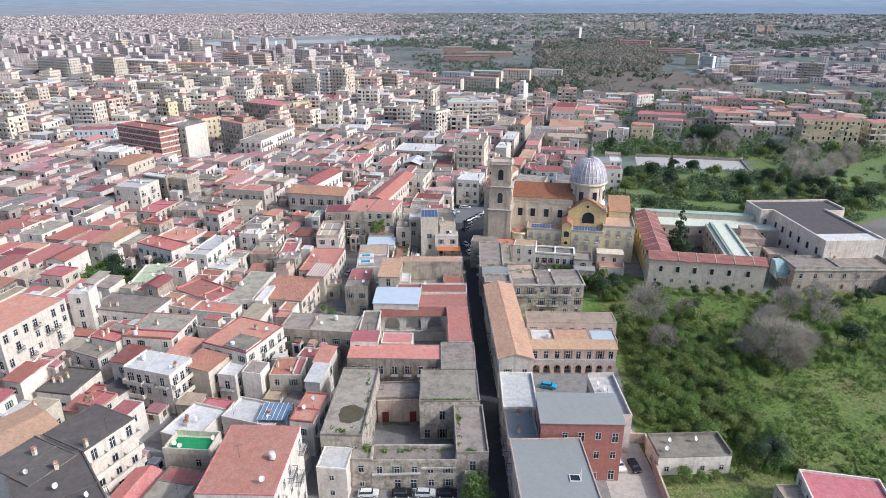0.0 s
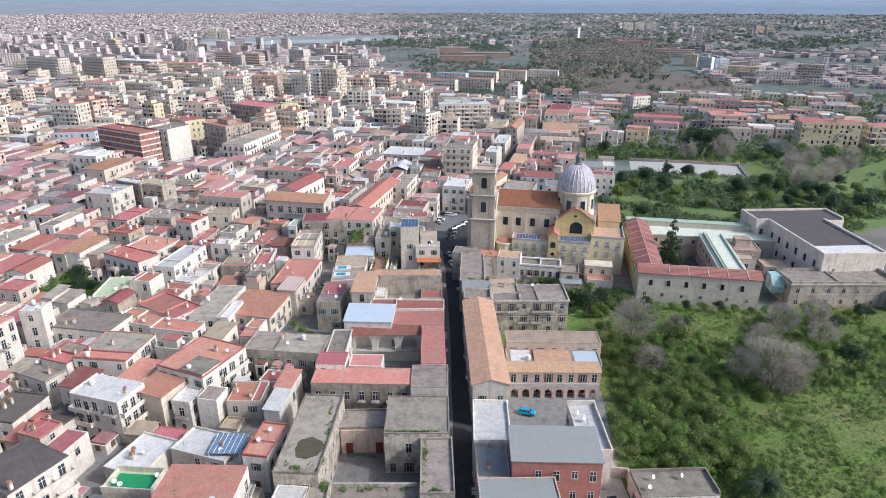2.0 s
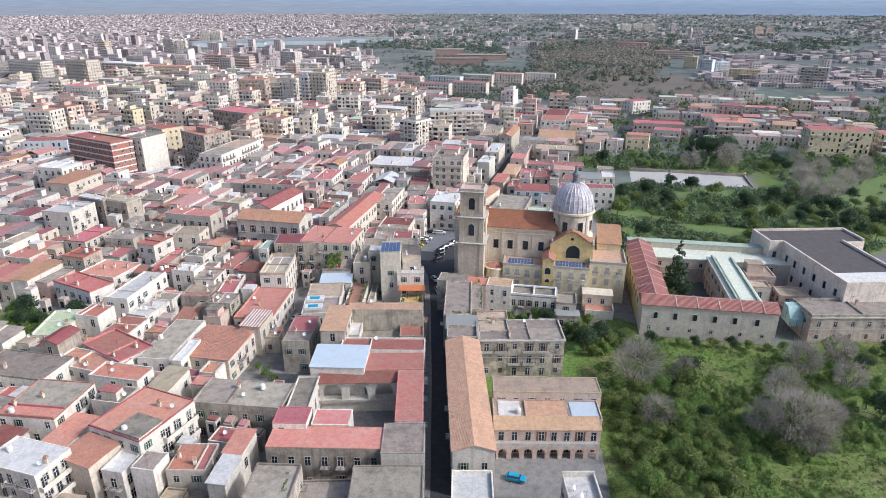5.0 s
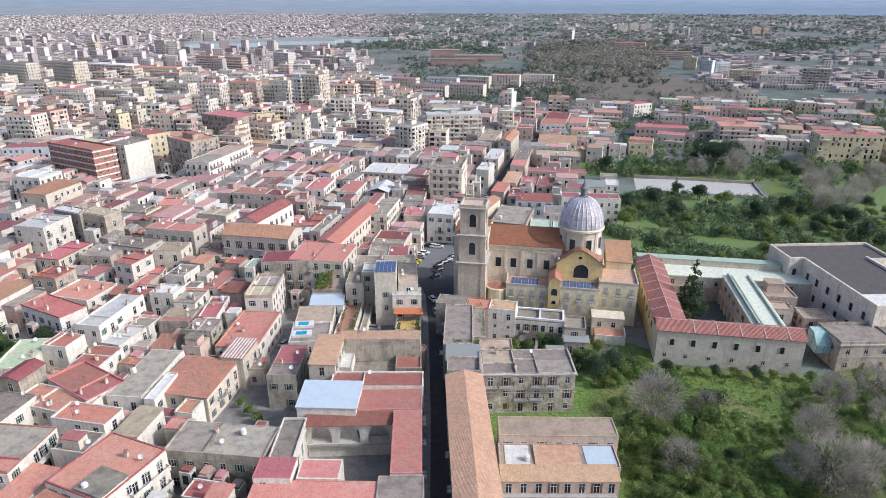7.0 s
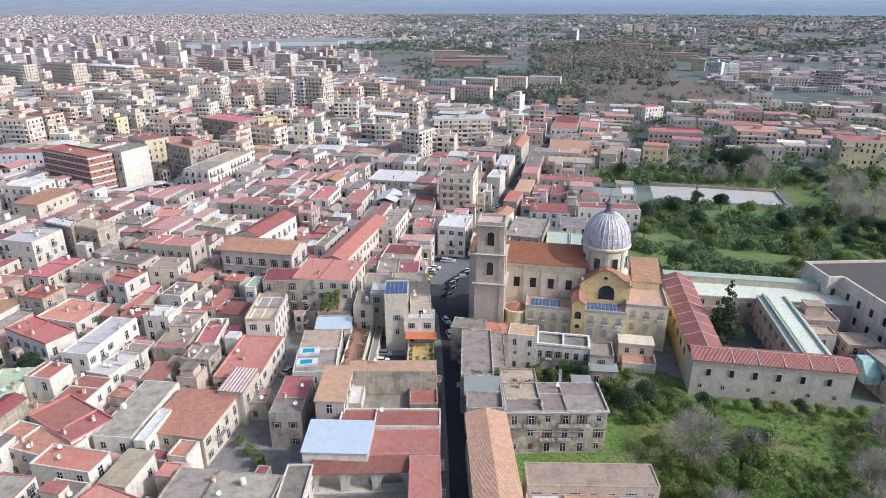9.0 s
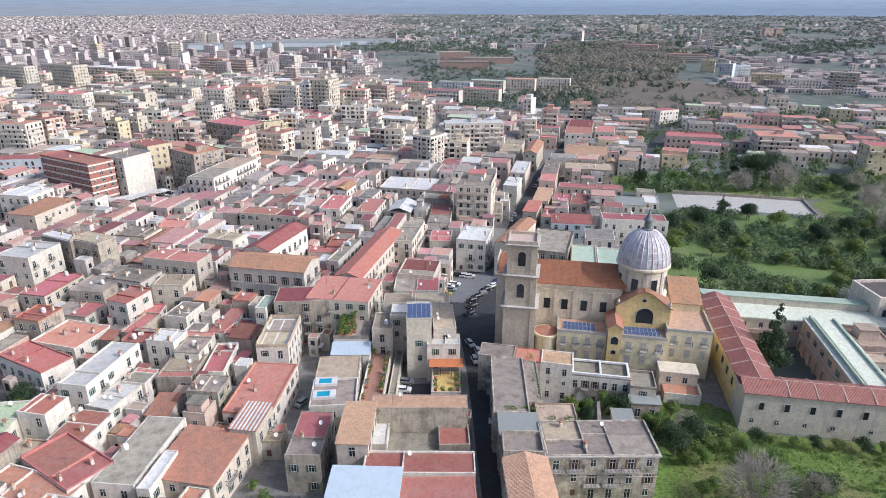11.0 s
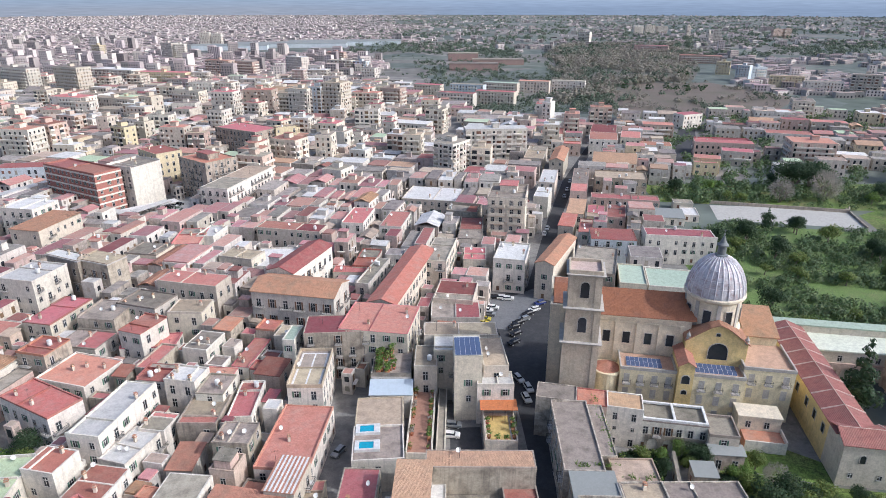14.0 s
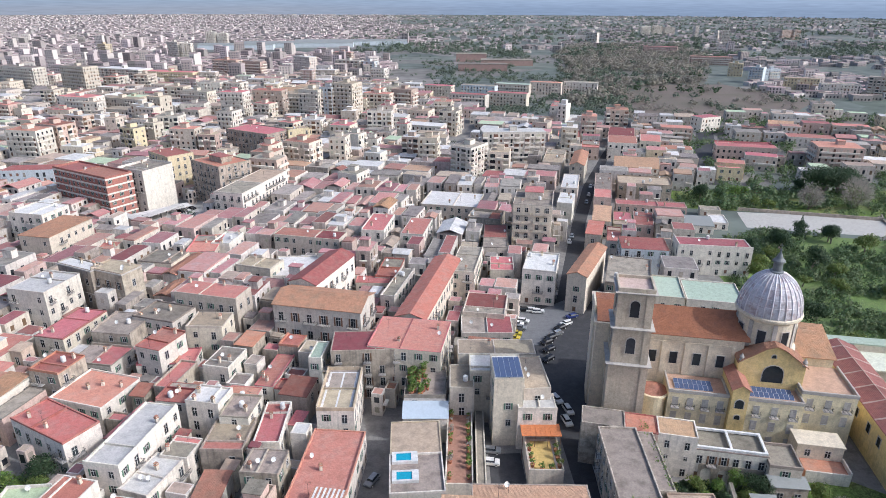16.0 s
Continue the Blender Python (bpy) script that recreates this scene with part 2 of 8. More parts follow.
LEAF = {
    "citrus": material("citrus_leaves", (0.155, 0.205, 0.052), spots=(0.215, 0.24, 0.07), tint=0.35, grain=0.3, rough=0.55, spot_scale=0.8, island=True, thin=0.4),
    "light": material("spring_leaves", (0.15, 0.235, 0.052), spots=(0.205, 0.25, 0.08), tint=0.3, grain=0.3, rough=0.6, spot_scale=0.8, island=True, thin=0.4),
    "orchard": material("orchard_leaves", (0.118, 0.172, 0.07), spots=(0.155, 0.19, 0.095), tint=0.35, grain=0.3, rough=0.55, spot_scale=0.15, spot_amount=0.8, island=True, thin=0.4),
    "dark": material("evergreen_needles", (0.045, 0.078, 0.034), spots=(0.07, 0.10, 0.045), tint=0.35, grain=0.3, rough=0.6, spot_scale=0.8, island=True, thin=0.4),
    "blossom": material("white_blossom", (0.50, 0.50, 0.42), spots=(0.25, 0.28, 0.14), tint=0.3, rough=0.7, island=True, thin=0.4),
    # leaf colour paled and greyed to stand in for haze over far trees
    "grove": material("dull_far_foliage", (0.115, 0.145, 0.10), spots=(0.145, 0.16, 0.12), tint=0.35, grain=0.3, rough=0.8, spot_scale=0.02, spot_amount=0.8, island=True, thin=0.3),
    "scrub": material("leafless_scrub", (0.27, 0.245, 0.20), spots=(0.23, 0.225, 0.16), tint=0.2, rough=0.9, spot_scale=0.05, spot_amount=0.9, island=True, thin=0.3),
    "dry": material("dry_twigs", (0.36, 0.325, 0.28), spots=(0.28, 0.25, 0.21), tint=0.3, rough=0.9, spot_scale=0.8, island=True, thin=0.4),
}
BARK = material("bark", (0.24, 0.20, 0.165), spots=(0.15, 0.125, 0.10), tint=0.25)


# ---- mesh helpers ----
class Build:
    """Collects boxes and faces, and turns them into one mesh."""

    def __init__(self):
        self.v, self.f, self.m = [], [], []

    def face(self, pts, m=0):
        k = len(self.v)
        self.v.extend(pts)
        self.f.append(tuple(range(k, k + len(pts))))
        self.m.append(m)

    def box(self, x0, x1, y0, y1, z0, z1, m=0, taper=0.0):
        k = len(self.v)
        t = taper
        self.v.extend([(x0, y0, z0), (x1, y0, z0), (x1, y1, z0), (x0, y1, z0),
                       (x0 + t, y0 + t, z1), (x1 - t, y0 + t, z1), (x1 - t, y1 - t, z1), (x0 + t, y1 - t, z1)])
        for q in ((0, 3, 2, 1), (4, 5, 6, 7), (0, 1, 5, 4), (1, 2, 6, 5), (2, 3, 7, 6), (3, 0, 4, 7)):
            self.f.append(tuple(k + i for i in q))
            self.m.append(m)

    def tube(self, a, b, r0, r1, n=6, m=0, caps=True):
        a, b = Vector(a), Vector(b)
        q = (b - a).to_track_quat("Z", "Y")
        k = len(self.v)
        for c, r in ((a, r0), (b, r1)):
            for i in range(n):
                self.v.append(tuple(c + q @ Vector((r * math.cos(2 * math.pi * i / n), r * math.sin(2 * math.pi * i / n), 0))))
        for i in range(n):
            j = (i + 1) % n
            self.f.append((k + i, k + j, k + n + j, k + n + i))
            self.m.append(m)
        if caps:
            self.f.append(tuple(k + n + i for i in range(n)))
            self.m.append(m)
            self.f.append(tuple(k + n - 1 - i for i in range(n)))
            self.m.append(m)

    def lathe(self, profile, n=24, m=0, cx=0.0, cy=0.0):
        """profile: (radius, height) from below to above."""
        k = len(self.v)
        for r, z in profile:
            for i in range(n):
                a = 2 * math.pi * i / n
                self.v.append((cx + r * math.cos(a), cy + r * math.sin(a), z))
        for s in range(len(profile) - 1):
            for i in range(n):
                j = (i + 1) % n
                self.f.append((k + s * n + i, k + s * n + j, k + s * n + n + j, k + s * n + n + i))
                self.m.append(m)
        e = k + (len(profile) - 1) * n
        self.f.append(tuple(e + i for i in range(n)))
        self.m.append(m)

    def prism(self, x0, x1, y0, y1, z0, z1, along="x", m=0, thick=0.18, over=0.35):
        """A gabled roof with real thickness, its ridge along x or y."""
        if along == "x":
            yc = (y0 + y1) / 2
            sec = [(y0 - over, z0 - over * (z1 - z0) / (yc - y0)), (yc, z1), (y1 + over, z0 - over * (z1 - z0) / (yc - y0))]
            put = lambda s, e: (e, s[0], s[1])
            a, b = x0 - over, x1 + over
        else:
            xc = (x0 + x1) / 2
            sec = [(x0 - over, z0 - over * (z1 - z0) / (xc - x0)), (xc, z1), (x1 + over, z0 - over * (z1 - z0) / (xc - x0))]
            put = lambda s, e: (s[0], e, s[1])
            a, b = y0 - over, y1 + over
        up = [(s[0], s[1] + thick) for s in sec]
        ring = [put(s, e) for e in (a, b) for s in (*sec, *up)]
        k = len(self.v)
        self.v.extend(ring)
        for q in ((3, 4, 10, 9), (4, 5, 11, 10), (0, 6, 7, 1), (1, 7, 8, 2), (0, 3, 9, 6), (2, 8, 11, 5),
                  (0, 1, 4, 3), (1, 2, 5, 4), (6, 9, 10, 7), (7, 10, 11, 8)):
            self.f.append(tuple(k + i for i in q))
            self.m.append(m)

    def mesh(self, name, mats, smooth=False):
        me = bpy.data.meshes.new(name)
        me.from_pydata(self.v, [], self.f)
        for mt in (mats if isinstance(mats, (list, tuple)) else [mats]):
            me.materials.append(mt)
        me.polygons.foreach_set("material_index", self.m)
        if smooth:
            me.polygons.foreach_set("use_smooth", [True] * len(self.f))
        me.update()
        return me


def part(name, build, mats, parent, label="", smooth=False):
    """Links a build (or a mesh) as one object under a thing or a part."""
    me = build.mesh(name, mats, smooth) if isinstance(build, Build) else build
    ob = new(name, me)
    ob.parent = parent
    if label:
        tagged(ob, label)
    return ob


def thing(name, x, y, z, rot, label, category, group="", kind=""):
    ob = new(name)
    ob.empty_display_size = 0.5
    ob.matrix_world = pose(x, y, z, 0, 0, rot)
    return tagged(ob, label, category, group, kind)


def solid(name, build, mats, label, category, kind="", at=None, smooth=False, group=""):
    ob = new(name, build.mesh(name, mats, smooth))
    if at is not None:
        ob.matrix_world = at
    return tagged(ob, label, category, group, kind)


# ---- windows, balconies and roof fittings, shared by all houses ----
def relief(name, xs, zs, depth, which, mats):
    """A stepped panel facing -y, one closed sheet: cells between xs and zs stand out by depth and take material which."""
    v, f, m, seen = [], [], [], {}

    def at(x, y, z):
        k = (round(x, 3), round(y, 3), round(z, 3))
        if k not in seen:
            seen[k] = len(v)
            v.append(k)
        return seen[k]

    nx, nz = len(xs) - 1, len(zs) - 1
    for j in range(nz):
        for i in range(nx):
            d, w = depth[j][i], which[j][i]
            x0, x1, z0, z1 = xs[i], xs[i + 1], zs[j], zs[j + 1]
            if d is None:
                continue
            f.append((at(x0, -d, z0), at(x1, -d, z0), at(x1, -d, z1), at(x0, -d, z1)))
            m.append(w)
            for ii, jj, p, q in ((i - 1, j, (x0, z0), (x0, z1)), (i + 1, j, (x1, z1), (x1, z0)), (i, j - 1, (x1, z0), (x0, z0)), (i, j + 1, (x0, z1), (x1, z1))):
                o = depth[jj][ii] if 0 <= ii < nx and 0 <= jj < nz else -0.02
                o = -0.02 if o is None else o
                if o < d:
                    f.append((at(p[0], -o, p[1]), at(p[0], -d, p[1]), at(q[0], -d, q[1]), at(q[0], -o, q[1])))
                    m.append(w)
    me = bpy.data.meshes.new(name)
    me.from_pydata(v, [], f)
    for mt in mats:
        me.materials.append(mt)
    me.polygons.foreach_set("material_index", m)
    me.update()
    return me


def window_mesh(w, h, joinery, kind):
    """Faces -y; stands on its lower middle; the frame is proud of the wall and the pane lies back in it."""
    t, a = 0.12, w / 2
    xs = [-a - t, -a, -0.035, 0.035, a, a + t]
    zs = [-0.12, 0.0, h * 0.66, h * 0.66 + 0.06, h, h + t]
    sill, fr, pane, bar = 0.14, 0.07, 0.012, 0.035
    depth = [[sill] * 5, [fr, pane, bar, pane, fr], [fr, bar, bar, bar, fr], [fr, pane, bar, pane, fr], [fr] * 5]
    which = [[1] * 5, [1, 0, 3, 0, 1], [1, 3, 3, 3, 1], [1, 0, 3, 0, 1], [1] * 5]
    if kind == "closed":
        depth[1] = depth[2] = depth[3] = [fr, 0.03, 0.045, 0.03, fr]
        which[1] = which[2] = which[3] = [1, 2, 2, 2, 1]
    if kind == "shutters":
        xs = [-a * 1.95, *xs[:1], *xs[1:5], xs[5], a * 1.95]
        sh = 0.085
        depth = [[None, *depth[0], None]] + [[sh, *r, sh] for r in depth[1:4]] + [[None, *depth[4], None]]
        which = [[2, *r, 2] for r in which]
    return relief("window", xs, zs, depth, which, [GLASS, FRAME["k"], FRAME[joinery], FRAME["w"]])


WINDOWS = [window_mesh(1.0, 1.55, "n", "plain"), window_mesh(1.0, 1.6, "e", "shutters"), window_mesh(1.0, 1.6, "n", "closed"),
           window_mesh(1.1, 2.2, "w", "plain"), window_mesh(1.1, 2.3, "n", "shutters"), window_mesh(0.8, 1.1, "w", "plain"),
           window_mesh(1.1, 2.2, "e", "closed"), window_mesh(1.1, 2.2, "k", "closed")]


def balcony_mesh(w):
    b = Build()
    b.box(-w / 2, w / 2, -1.05, 0.0, -0.16, 0.0, 0)
    for x in np.linspace(-w / 2 + 0.04, w / 2 - 0.04, int(w / 0.28) + 2):
        b.box(x - 0.02, x + 0.02, -1.02, -0.98, 0.0, 0.95, 1)
    for s in (-1, 1):
        for y in (-0.35, -0.68):
            b.box(s * (w / 2 - 0.04) - 0.02, s * (w / 2 - 0.04) + 0.02, y - 0.02, y + 0.02, 0.0, 0.95, 1)
        b.box(s * (w / 2 - 0.04) - 0.025, s * (w / 2 - 0.04) + 0.025, -1.02, 0.0, 0.92, 0.98, 1)
    b.box(-w / 2, w / 2, -1.03, -0.97, 0.92, 0.98, 1)
    for s in (-1, 1):
        b.box(s * w * 0.3 - 0.08, s * w * 0.3 + 0.08, -0.8, 0.0, -0.4, -0.16, 0)
    return b.mesh("balcony", [FRAME["k"], FRAME["i"]])


def slab_balcony_mesh(w):
    b = Build()
    b.box(-w / 2, w / 2, -1.2, 0.0, -0.2, 0.0, 0)
    b.box(-w / 2, w / 2, -1.2, -1.08, 0.0, 0.95, 0)
    for s in (-1, 1):
        b.box(*sorted((s * w / 2, s * (w / 2 - 0.12))), -1.08, 0.0, 0.0, 0.95, 0)
    return b.mesh("balcony", [WALL["w"]])


BALCONIES = [balcony_mesh(1.9), balcony_mesh(3.4), slab_balcony_mesh(4.2)]


def dish_mesh():
    b = Build()
    b.tube((0, 0, 0), (0, 0, 0.9), 0.035, 0.035, 6, 1)
    k = [(0.02, 0.0), (0.25, 0.03), (0.42, 0.10), (0.5, 0.16)]
    n = 14
    tilt = Euler((radians(62), 0, radians(35))).to_matrix()
    rings = []
    for r, z in k:
        rings.append([tuple(Vector((0, 0, 1.0)) + tilt @ Vector((r * math.cos(2 * math.pi * i / n), r * math.sin(2 * math.pi * i / n), z))) for i in range(n)])
    for a, c in zip(rings, rings[1:]):
        for i in range(n):
            j = (i + 1) % n
            b.face([a[i], a[j], c[j], c[i]], 0)
    tip = tuple(Vector((0, 0, 1.0)) + tilt @ Vector((0, 0, 0.55)))
    b.tube(rings[-1][0], tip, 0.02, 0.02, 4, 1)
    return b.mesh("satellite_dish", [WHITE, FRAME["i"]])


def aerial_mesh():
    b = Build()
    b.tube((0, 0, 0), (0, 0, 3.0), 0.03, 0.02, 5)
    b.tube((-0.7, 0, 2.8), (0.7, 0, 2.8), 0.02, 0.02, 4)
    for i in range(6):
        x = -0.6 + 0.24 * i
        b.tube((x, -0.35, 2.8), (x, 0.35, 2.8), 0.012, 0.012, 4)
    return b.mesh("aerial", [FRAME["i"]])


def chimney_mesh():
    b = Build()
    b.box(-0.3, 0.3, -0.3, 0.3, 0, 1.2, 0)
    b.box(-0.4, 0.4, -0.4, 0.4, 1.2, 1.32, 1)
    b.box(-0.22, 0.22, -0.22, 0.22, 1.32, 1.6, 0)
    b.box(-0.34, 0.34, -0.34, 0.34, 1.6, 1.68, 1)
    return b.mesh("chimney", [WALL["c"], ROOF["O"]])


def tank_mesh():
    b = Build()
    b.lathe([(0.55, 0.25), (0.6, 0.4), (0.6, 1.3), (0.5, 1.5), (0.15, 1.58)], 14, 0)
    for s in (-0.35, 0.35):
        b.box(s - 0.08, s + 0.08, -0.5, 0.5, 0, 0.25, 1)
    return b.mesh("water_tank", [WHITE, FRAME["k"]])


DISH, AERIAL, CHIMNEY, TANK = dish_mesh(), aerial_mesh(), chimney_mesh(), tank_mesh()
WALL_WORD = {"q": "blotched grey", "w": "white", "c": "cream", "y": "yellow", "g": "weathered grey", "p": "pinkish", "r": "dark red", "s": "stone", "b": "bluish white"}
ROOF_WORD = {"R": "flat faded red", "D": "flat dark red", "B": "flat brick-red", "O": "terracotta tiled", "P": "pale terracotta tiled", "T": "flat tan", "G": "flat stained grey",
             "W": "flat white-coated", "N": "flat pale green", "K": "flat dark felt", "H": "flat dark weathered", "M": "grey sheet-metal", "C": "pale blue sheet", "V": "green sheet"}
NUMBER = {1: "one", 2: "two", 3: "three", 4: "four", 5: "five", 6: "six", 7: "seven", 8: "eight", 9: "nine"}
dice = random.Random(7)
OCC = []


def facade(root, side, w, d, z0, h, floors, pitch=3.0, kinds=(0, 1, 3), balcony=0.25, skip=0.12, size=1.0):
    """Windows, and here and there a balcony, on one side (s, e, w or n) of a box of w by d."""
    turn, run, off = {"s": (0, w, d / 2), "e": (90, d, w / 2), "n": (180, w, d / 2), "w": (270, d, w / 2)}[side]
    n = max(1, int((run - 0.8) / pitch))
    step = run / n
    fh = (h - z0) / floors
    face = pose(0, 0, 0, 0, 0, turn)
    for f in range(floors):
        for i in range(n):
            if dice.random() < skip:
                continue
            x = -run / 2 + step * (i + 0.5) + dice.uniform(-0.12, 0.12)
            k = dice.choice(kinds)
            tall = k in (3, 4, 6)
            if f == 0 and dice.random() < 0.4:
                k = 2
            z = z0 + fh * f + (0.35 if tall else 1.0) * min(1, fh / 3.2)
            ob = part("window", WINDOWS[k], None, root)
            ob.matrix_local = face @ pose(x, -off, z) @ Matrix.Diagonal((size, 1, min(size, (fh - 0.5) / 2.6), 1))
            if f > 0 and tall and dice.random() < balcony:
                bo = part("balcony", BALCONIES[0 if step < 3.6 else 1], None, root)
                bo.matrix_local = face @ pose(x, -off, z - 0.05)


def fittings(root, w, d, z, count):
    """Dishes, aerials, chimneys and tanks on a flat roof."""
    for _ in range(count):
        k = dice.choice((DISH, DISH, DISH, AERIAL, AERIAL, CHIMNEY, CHIMNEY, CHIMNEY, CHIMNEY, TANK))
        ob = part(k.name.split(".")[0], k, None, root)
        ob.matrix_local = pose(dice.uniform(-w / 2 + 0.8, w / 2 - 0.8), dice.uniform(-d / 2 + 0.8, d / 2 - 0.8), z, 0, 0, dice.uniform(-25, 25))


def house(x, y, w, d, rot, h, roof, wall, kind="flat", floors=0, sides="", pitch=3.1, kinds=(0, 1, 3), balcony=0.3, lip=0.5, box=None,
          fit=3, rise=0.0, name="house", skip=0.12, lean=0.0, cornice=False, label="", into=None, size=1.0):
    """A town house: walls, roof, parapet, windows, balconies, roof fittings."""
    floors = floors or max(1, round(h / 3.7))
    OCC.append((x, y, w, d, rot))
    if not sides:
        sides = "se" if x < -14 else ("sw" if x > 14 else "sew")
    root = into or thing(name, x, y, 0, rot, label or "%s %s-storey house with a %s roof" % (WALL_WORD[wall], NUMBER[min(9, floors)], ROOF_WORD[roof]),
                 "house" if name == "house" else "apartment block", "houses of the town")
    b = Build()
    b.box(-w / 2, w / 2, -d / 2, d / 2, -0.6, h)
    if kind == "gable":
        rise = rise or min(w, d) * 0.17
        along = "x" if w > d else "y"
        if along == "x":
            for s in (-1, 1):
                b.face([(s * w / 2, -d / 2 * s, h), (s * w / 2, d / 2 * s, h), (s * w / 2, 0, h + rise)])
        else:
            for s in (-1, 1):
                b.face([(w / 2 * s, s * d / 2, h), (-w / 2 * s, s * d / 2, h), (0, s * d / 2, h + rise)])
    wo = part("wing" if into else "wall", b, WALL[wall], root)
    if into:
        wo.matrix_world = pose(x, y, 0, 0, 0, rot)
        root = wo
    r = Build()
    if kind == "gable":
        r.prism(-w / 2, w / 2, -d / 2, d / 2, h + 0.02, h + rise, along)
    elif kind == "shed":
        z0, z1 = h + 0.05, h + 0.05 + lean
        o = 0.25
        r.v += [(-w / 2 - o, -d / 2 - o, z0), (w / 2 + o, -d / 2 - o, z0), (w / 2 + o, d / 2 + o, z1), (-w / 2 - o, d / 2 + o, z1)]
        r.v += [(p[0], p[1], p[2] + 0.16) for p in r.v[:4]]
        for q in ((0, 3, 2, 1), (4, 5, 6, 7), (0, 1, 5, 4), (1, 2, 6, 5), (2, 3, 7, 6), (3, 0, 4, 7)):
            r.f.append(q)
            r.m.append(0)
    else:
        r.box(-w / 2 + 0.24, w / 2 - 0.24, -d / 2 + 0.24, d / 2 - 0.24, h - 0.1, h + 0.06)
    part("roof", r, ROOF[roof], root)
    if kind == "flat":
        p = Build()
        t = 0.24
        for x0, x1, y0, y1 in ((-w / 2, w / 2, -d / 2, -d / 2 + t), (-w / 2, w / 2, d / 2 - t, d / 2), (-w / 2, -w / 2 + t, -d / 2 + t, d / 2 - t), (w / 2 - t, w / 2, -d / 2 + t, d / 2 - t)):
            p.box(x0 - 0.03 * (x0 < -w / 2 + 0.01), x1 + 0.03 * (x1 > w / 2 - 0.01), y0 - 0.03 * (y0 < -d / 2 + 0.01), y1 + 0.03 * (y1 > d / 2 - 0.01), h + 0.003, h + lip * (dice.choice((0.3, 0.6, 1.0, 1.0, 1.3)) if fit else 1.0))
        rim = dice.random() < 0.5 and name == "house" and roof in "RDBGT" or roof == "K"
        part("parapet", p, [ROOF[roof] if rim else WALL[wall]], root)
        fittings(root, w, d, h + 0.06, fit)
        if min(w, d) > 5 and fit and dice.random() < 0.7:
            lw = Build()
            e = dice.uniform(-0.25, 0.25)
            if w > d:
                lw.box(w * e - 0.13, w * e + 0.13, -d / 2 + 0.24, d / 2 - 0.24, h + 0.06, h + 0.06 + min(lip, 0.45))
            else:
                lw.box(-w / 2 + 0.24, w / 2 - 0.24, d * e - 0.13, d * e + 0.13, h + 0.06, h + 0.06 + min(lip, 0.45))
            part("roof_curb", lw, ROOF[roof] if rim or roof == "K" else WALL[wall], root)
            if dice.random() < 0.6 and roof in "RDBGT":
                rp = Build()
                if w > d:
                    rp.box(w * e + 0.13, w / 2 - 0.24, -d / 2 + 0.24, d / 2 - 0.24, h + 0.062, h + 0.08)
                else:
                    rp.box(-w / 2 + 0.24, w / 2 - 0.24, d * e + 0.13, d / 2 - 0.24, h + 0.062, h + 0.08)
                part("roof_patch", rp, ROOF[dice.choice("RRGGTD")], root)
        if box:
            bw, bd, bh, bx, by, br = box
            sb = Build()
            sb.box(bx - bw / 2, bx + bw / 2, by - bd / 2, by + bd / 2, h + 0.06, h + bh)
            so = part("stair_head", sb, WALL[wall], root)
            sr = Build()
            sr.box(bx - bw / 2 - 0.2, bx + bw / 2 + 0.2, by - bd / 2 - 0.2, by + bd / 2 + 0.2, h + bh, h + bh + 0.18)
            part("roof", sr, ROOF[br], so)
    if cornice:
        c = Build()
        for z, t, o in ((h - 0.35, 0.35, 0.35), (h * 0.52, 0.18, 0.12)):
            c.box(-w / 2 - o, w / 2 + o, -d / 2 - o, -d / 2 - 0.003, z, z + t)
            for s in (-1, 1):
                c.box(*sorted((s * (w / 2 + 0.003), s * (w / 2 + o))), -d / 2, d / 2, z, z + t)
        part("cornice", c, FRAME["k"], root)
    for s in sides:
        facade(root, s, w, d, 0.1, h, floors, pitch, kinds, balcony, skip, size)
    return root


def tiers_on(root, w, d, h, floors, side, u0, u1, wall="w", deep=1.2):
    """Long plastered balconies, one above another, with a dark opening behind each."""
    turn, off = {"s": (0, d / 2), "e": (90, w / 2), "w": (270, w / 2)}[side]
    face = pose(0, 0, 0, 0, 0, turn)
    for f in range(1, floors):
        z = h / floors * f
        b = Build()
        b.box(u0, u1, -off - deep, -off + 0.02, z - 0.18, z)
        b.box(u0, u1, -off - deep, -off - deep + 0.12, z, z + 0.95)
        for u in (u0, u1 - 0.12):
            b.box(u, u + 0.12, -off - deep + 0.12, -off + 0.02, z, z + 0.95)
        o = part("balcony", b, WALL[wall], root, "long plastered balcony")
        o.matrix_local = face
        n = max(1, int((u1 - u0) / 2.4))
        for i in range(n):
            g = part("window", WINDOWS[3], None, root)
            g.matrix_local = face @ pose(u0 + (u1 - u0) * (i + 0.5) / n, -off, z + 0.1)


# ---- houses of the old town, each at its own place ----
house(-123.6, 156.1, 15.3, 20.4, -17, 17.0, "R", "w", floors=5, name="apartment_block", balcony=0.6, kinds=(0, 3, 3), pitch=2.8)
house(-47.3, 97.3, 13.3, 18.1, -4, 17.0, "R", "w", floors=4, balcony=0.8, kinds=(3, 0), lip=0.25)
house(-64.1, 113.3, 9.6, 5.9, -7, 7.5, "N", "c", lip=1.0)
home = house(-80.8, 140.4, 13.1, 8.3, -19, 10.6, "W", "w", floors=3, balcony=0.8, kinds=(3, 0))
tiers_on(home, 13.1, 8.3, 10.6, 3, "e", -4.0, 4.0)
tiers_on(home, 13.1, 8.3, 10.6, 3, "s", -6.4, -1.0)
house(-70.0, 144.3, 8.5, 9.8, -25, 9.1, "O", "c", kind="shed", lean=0.6)
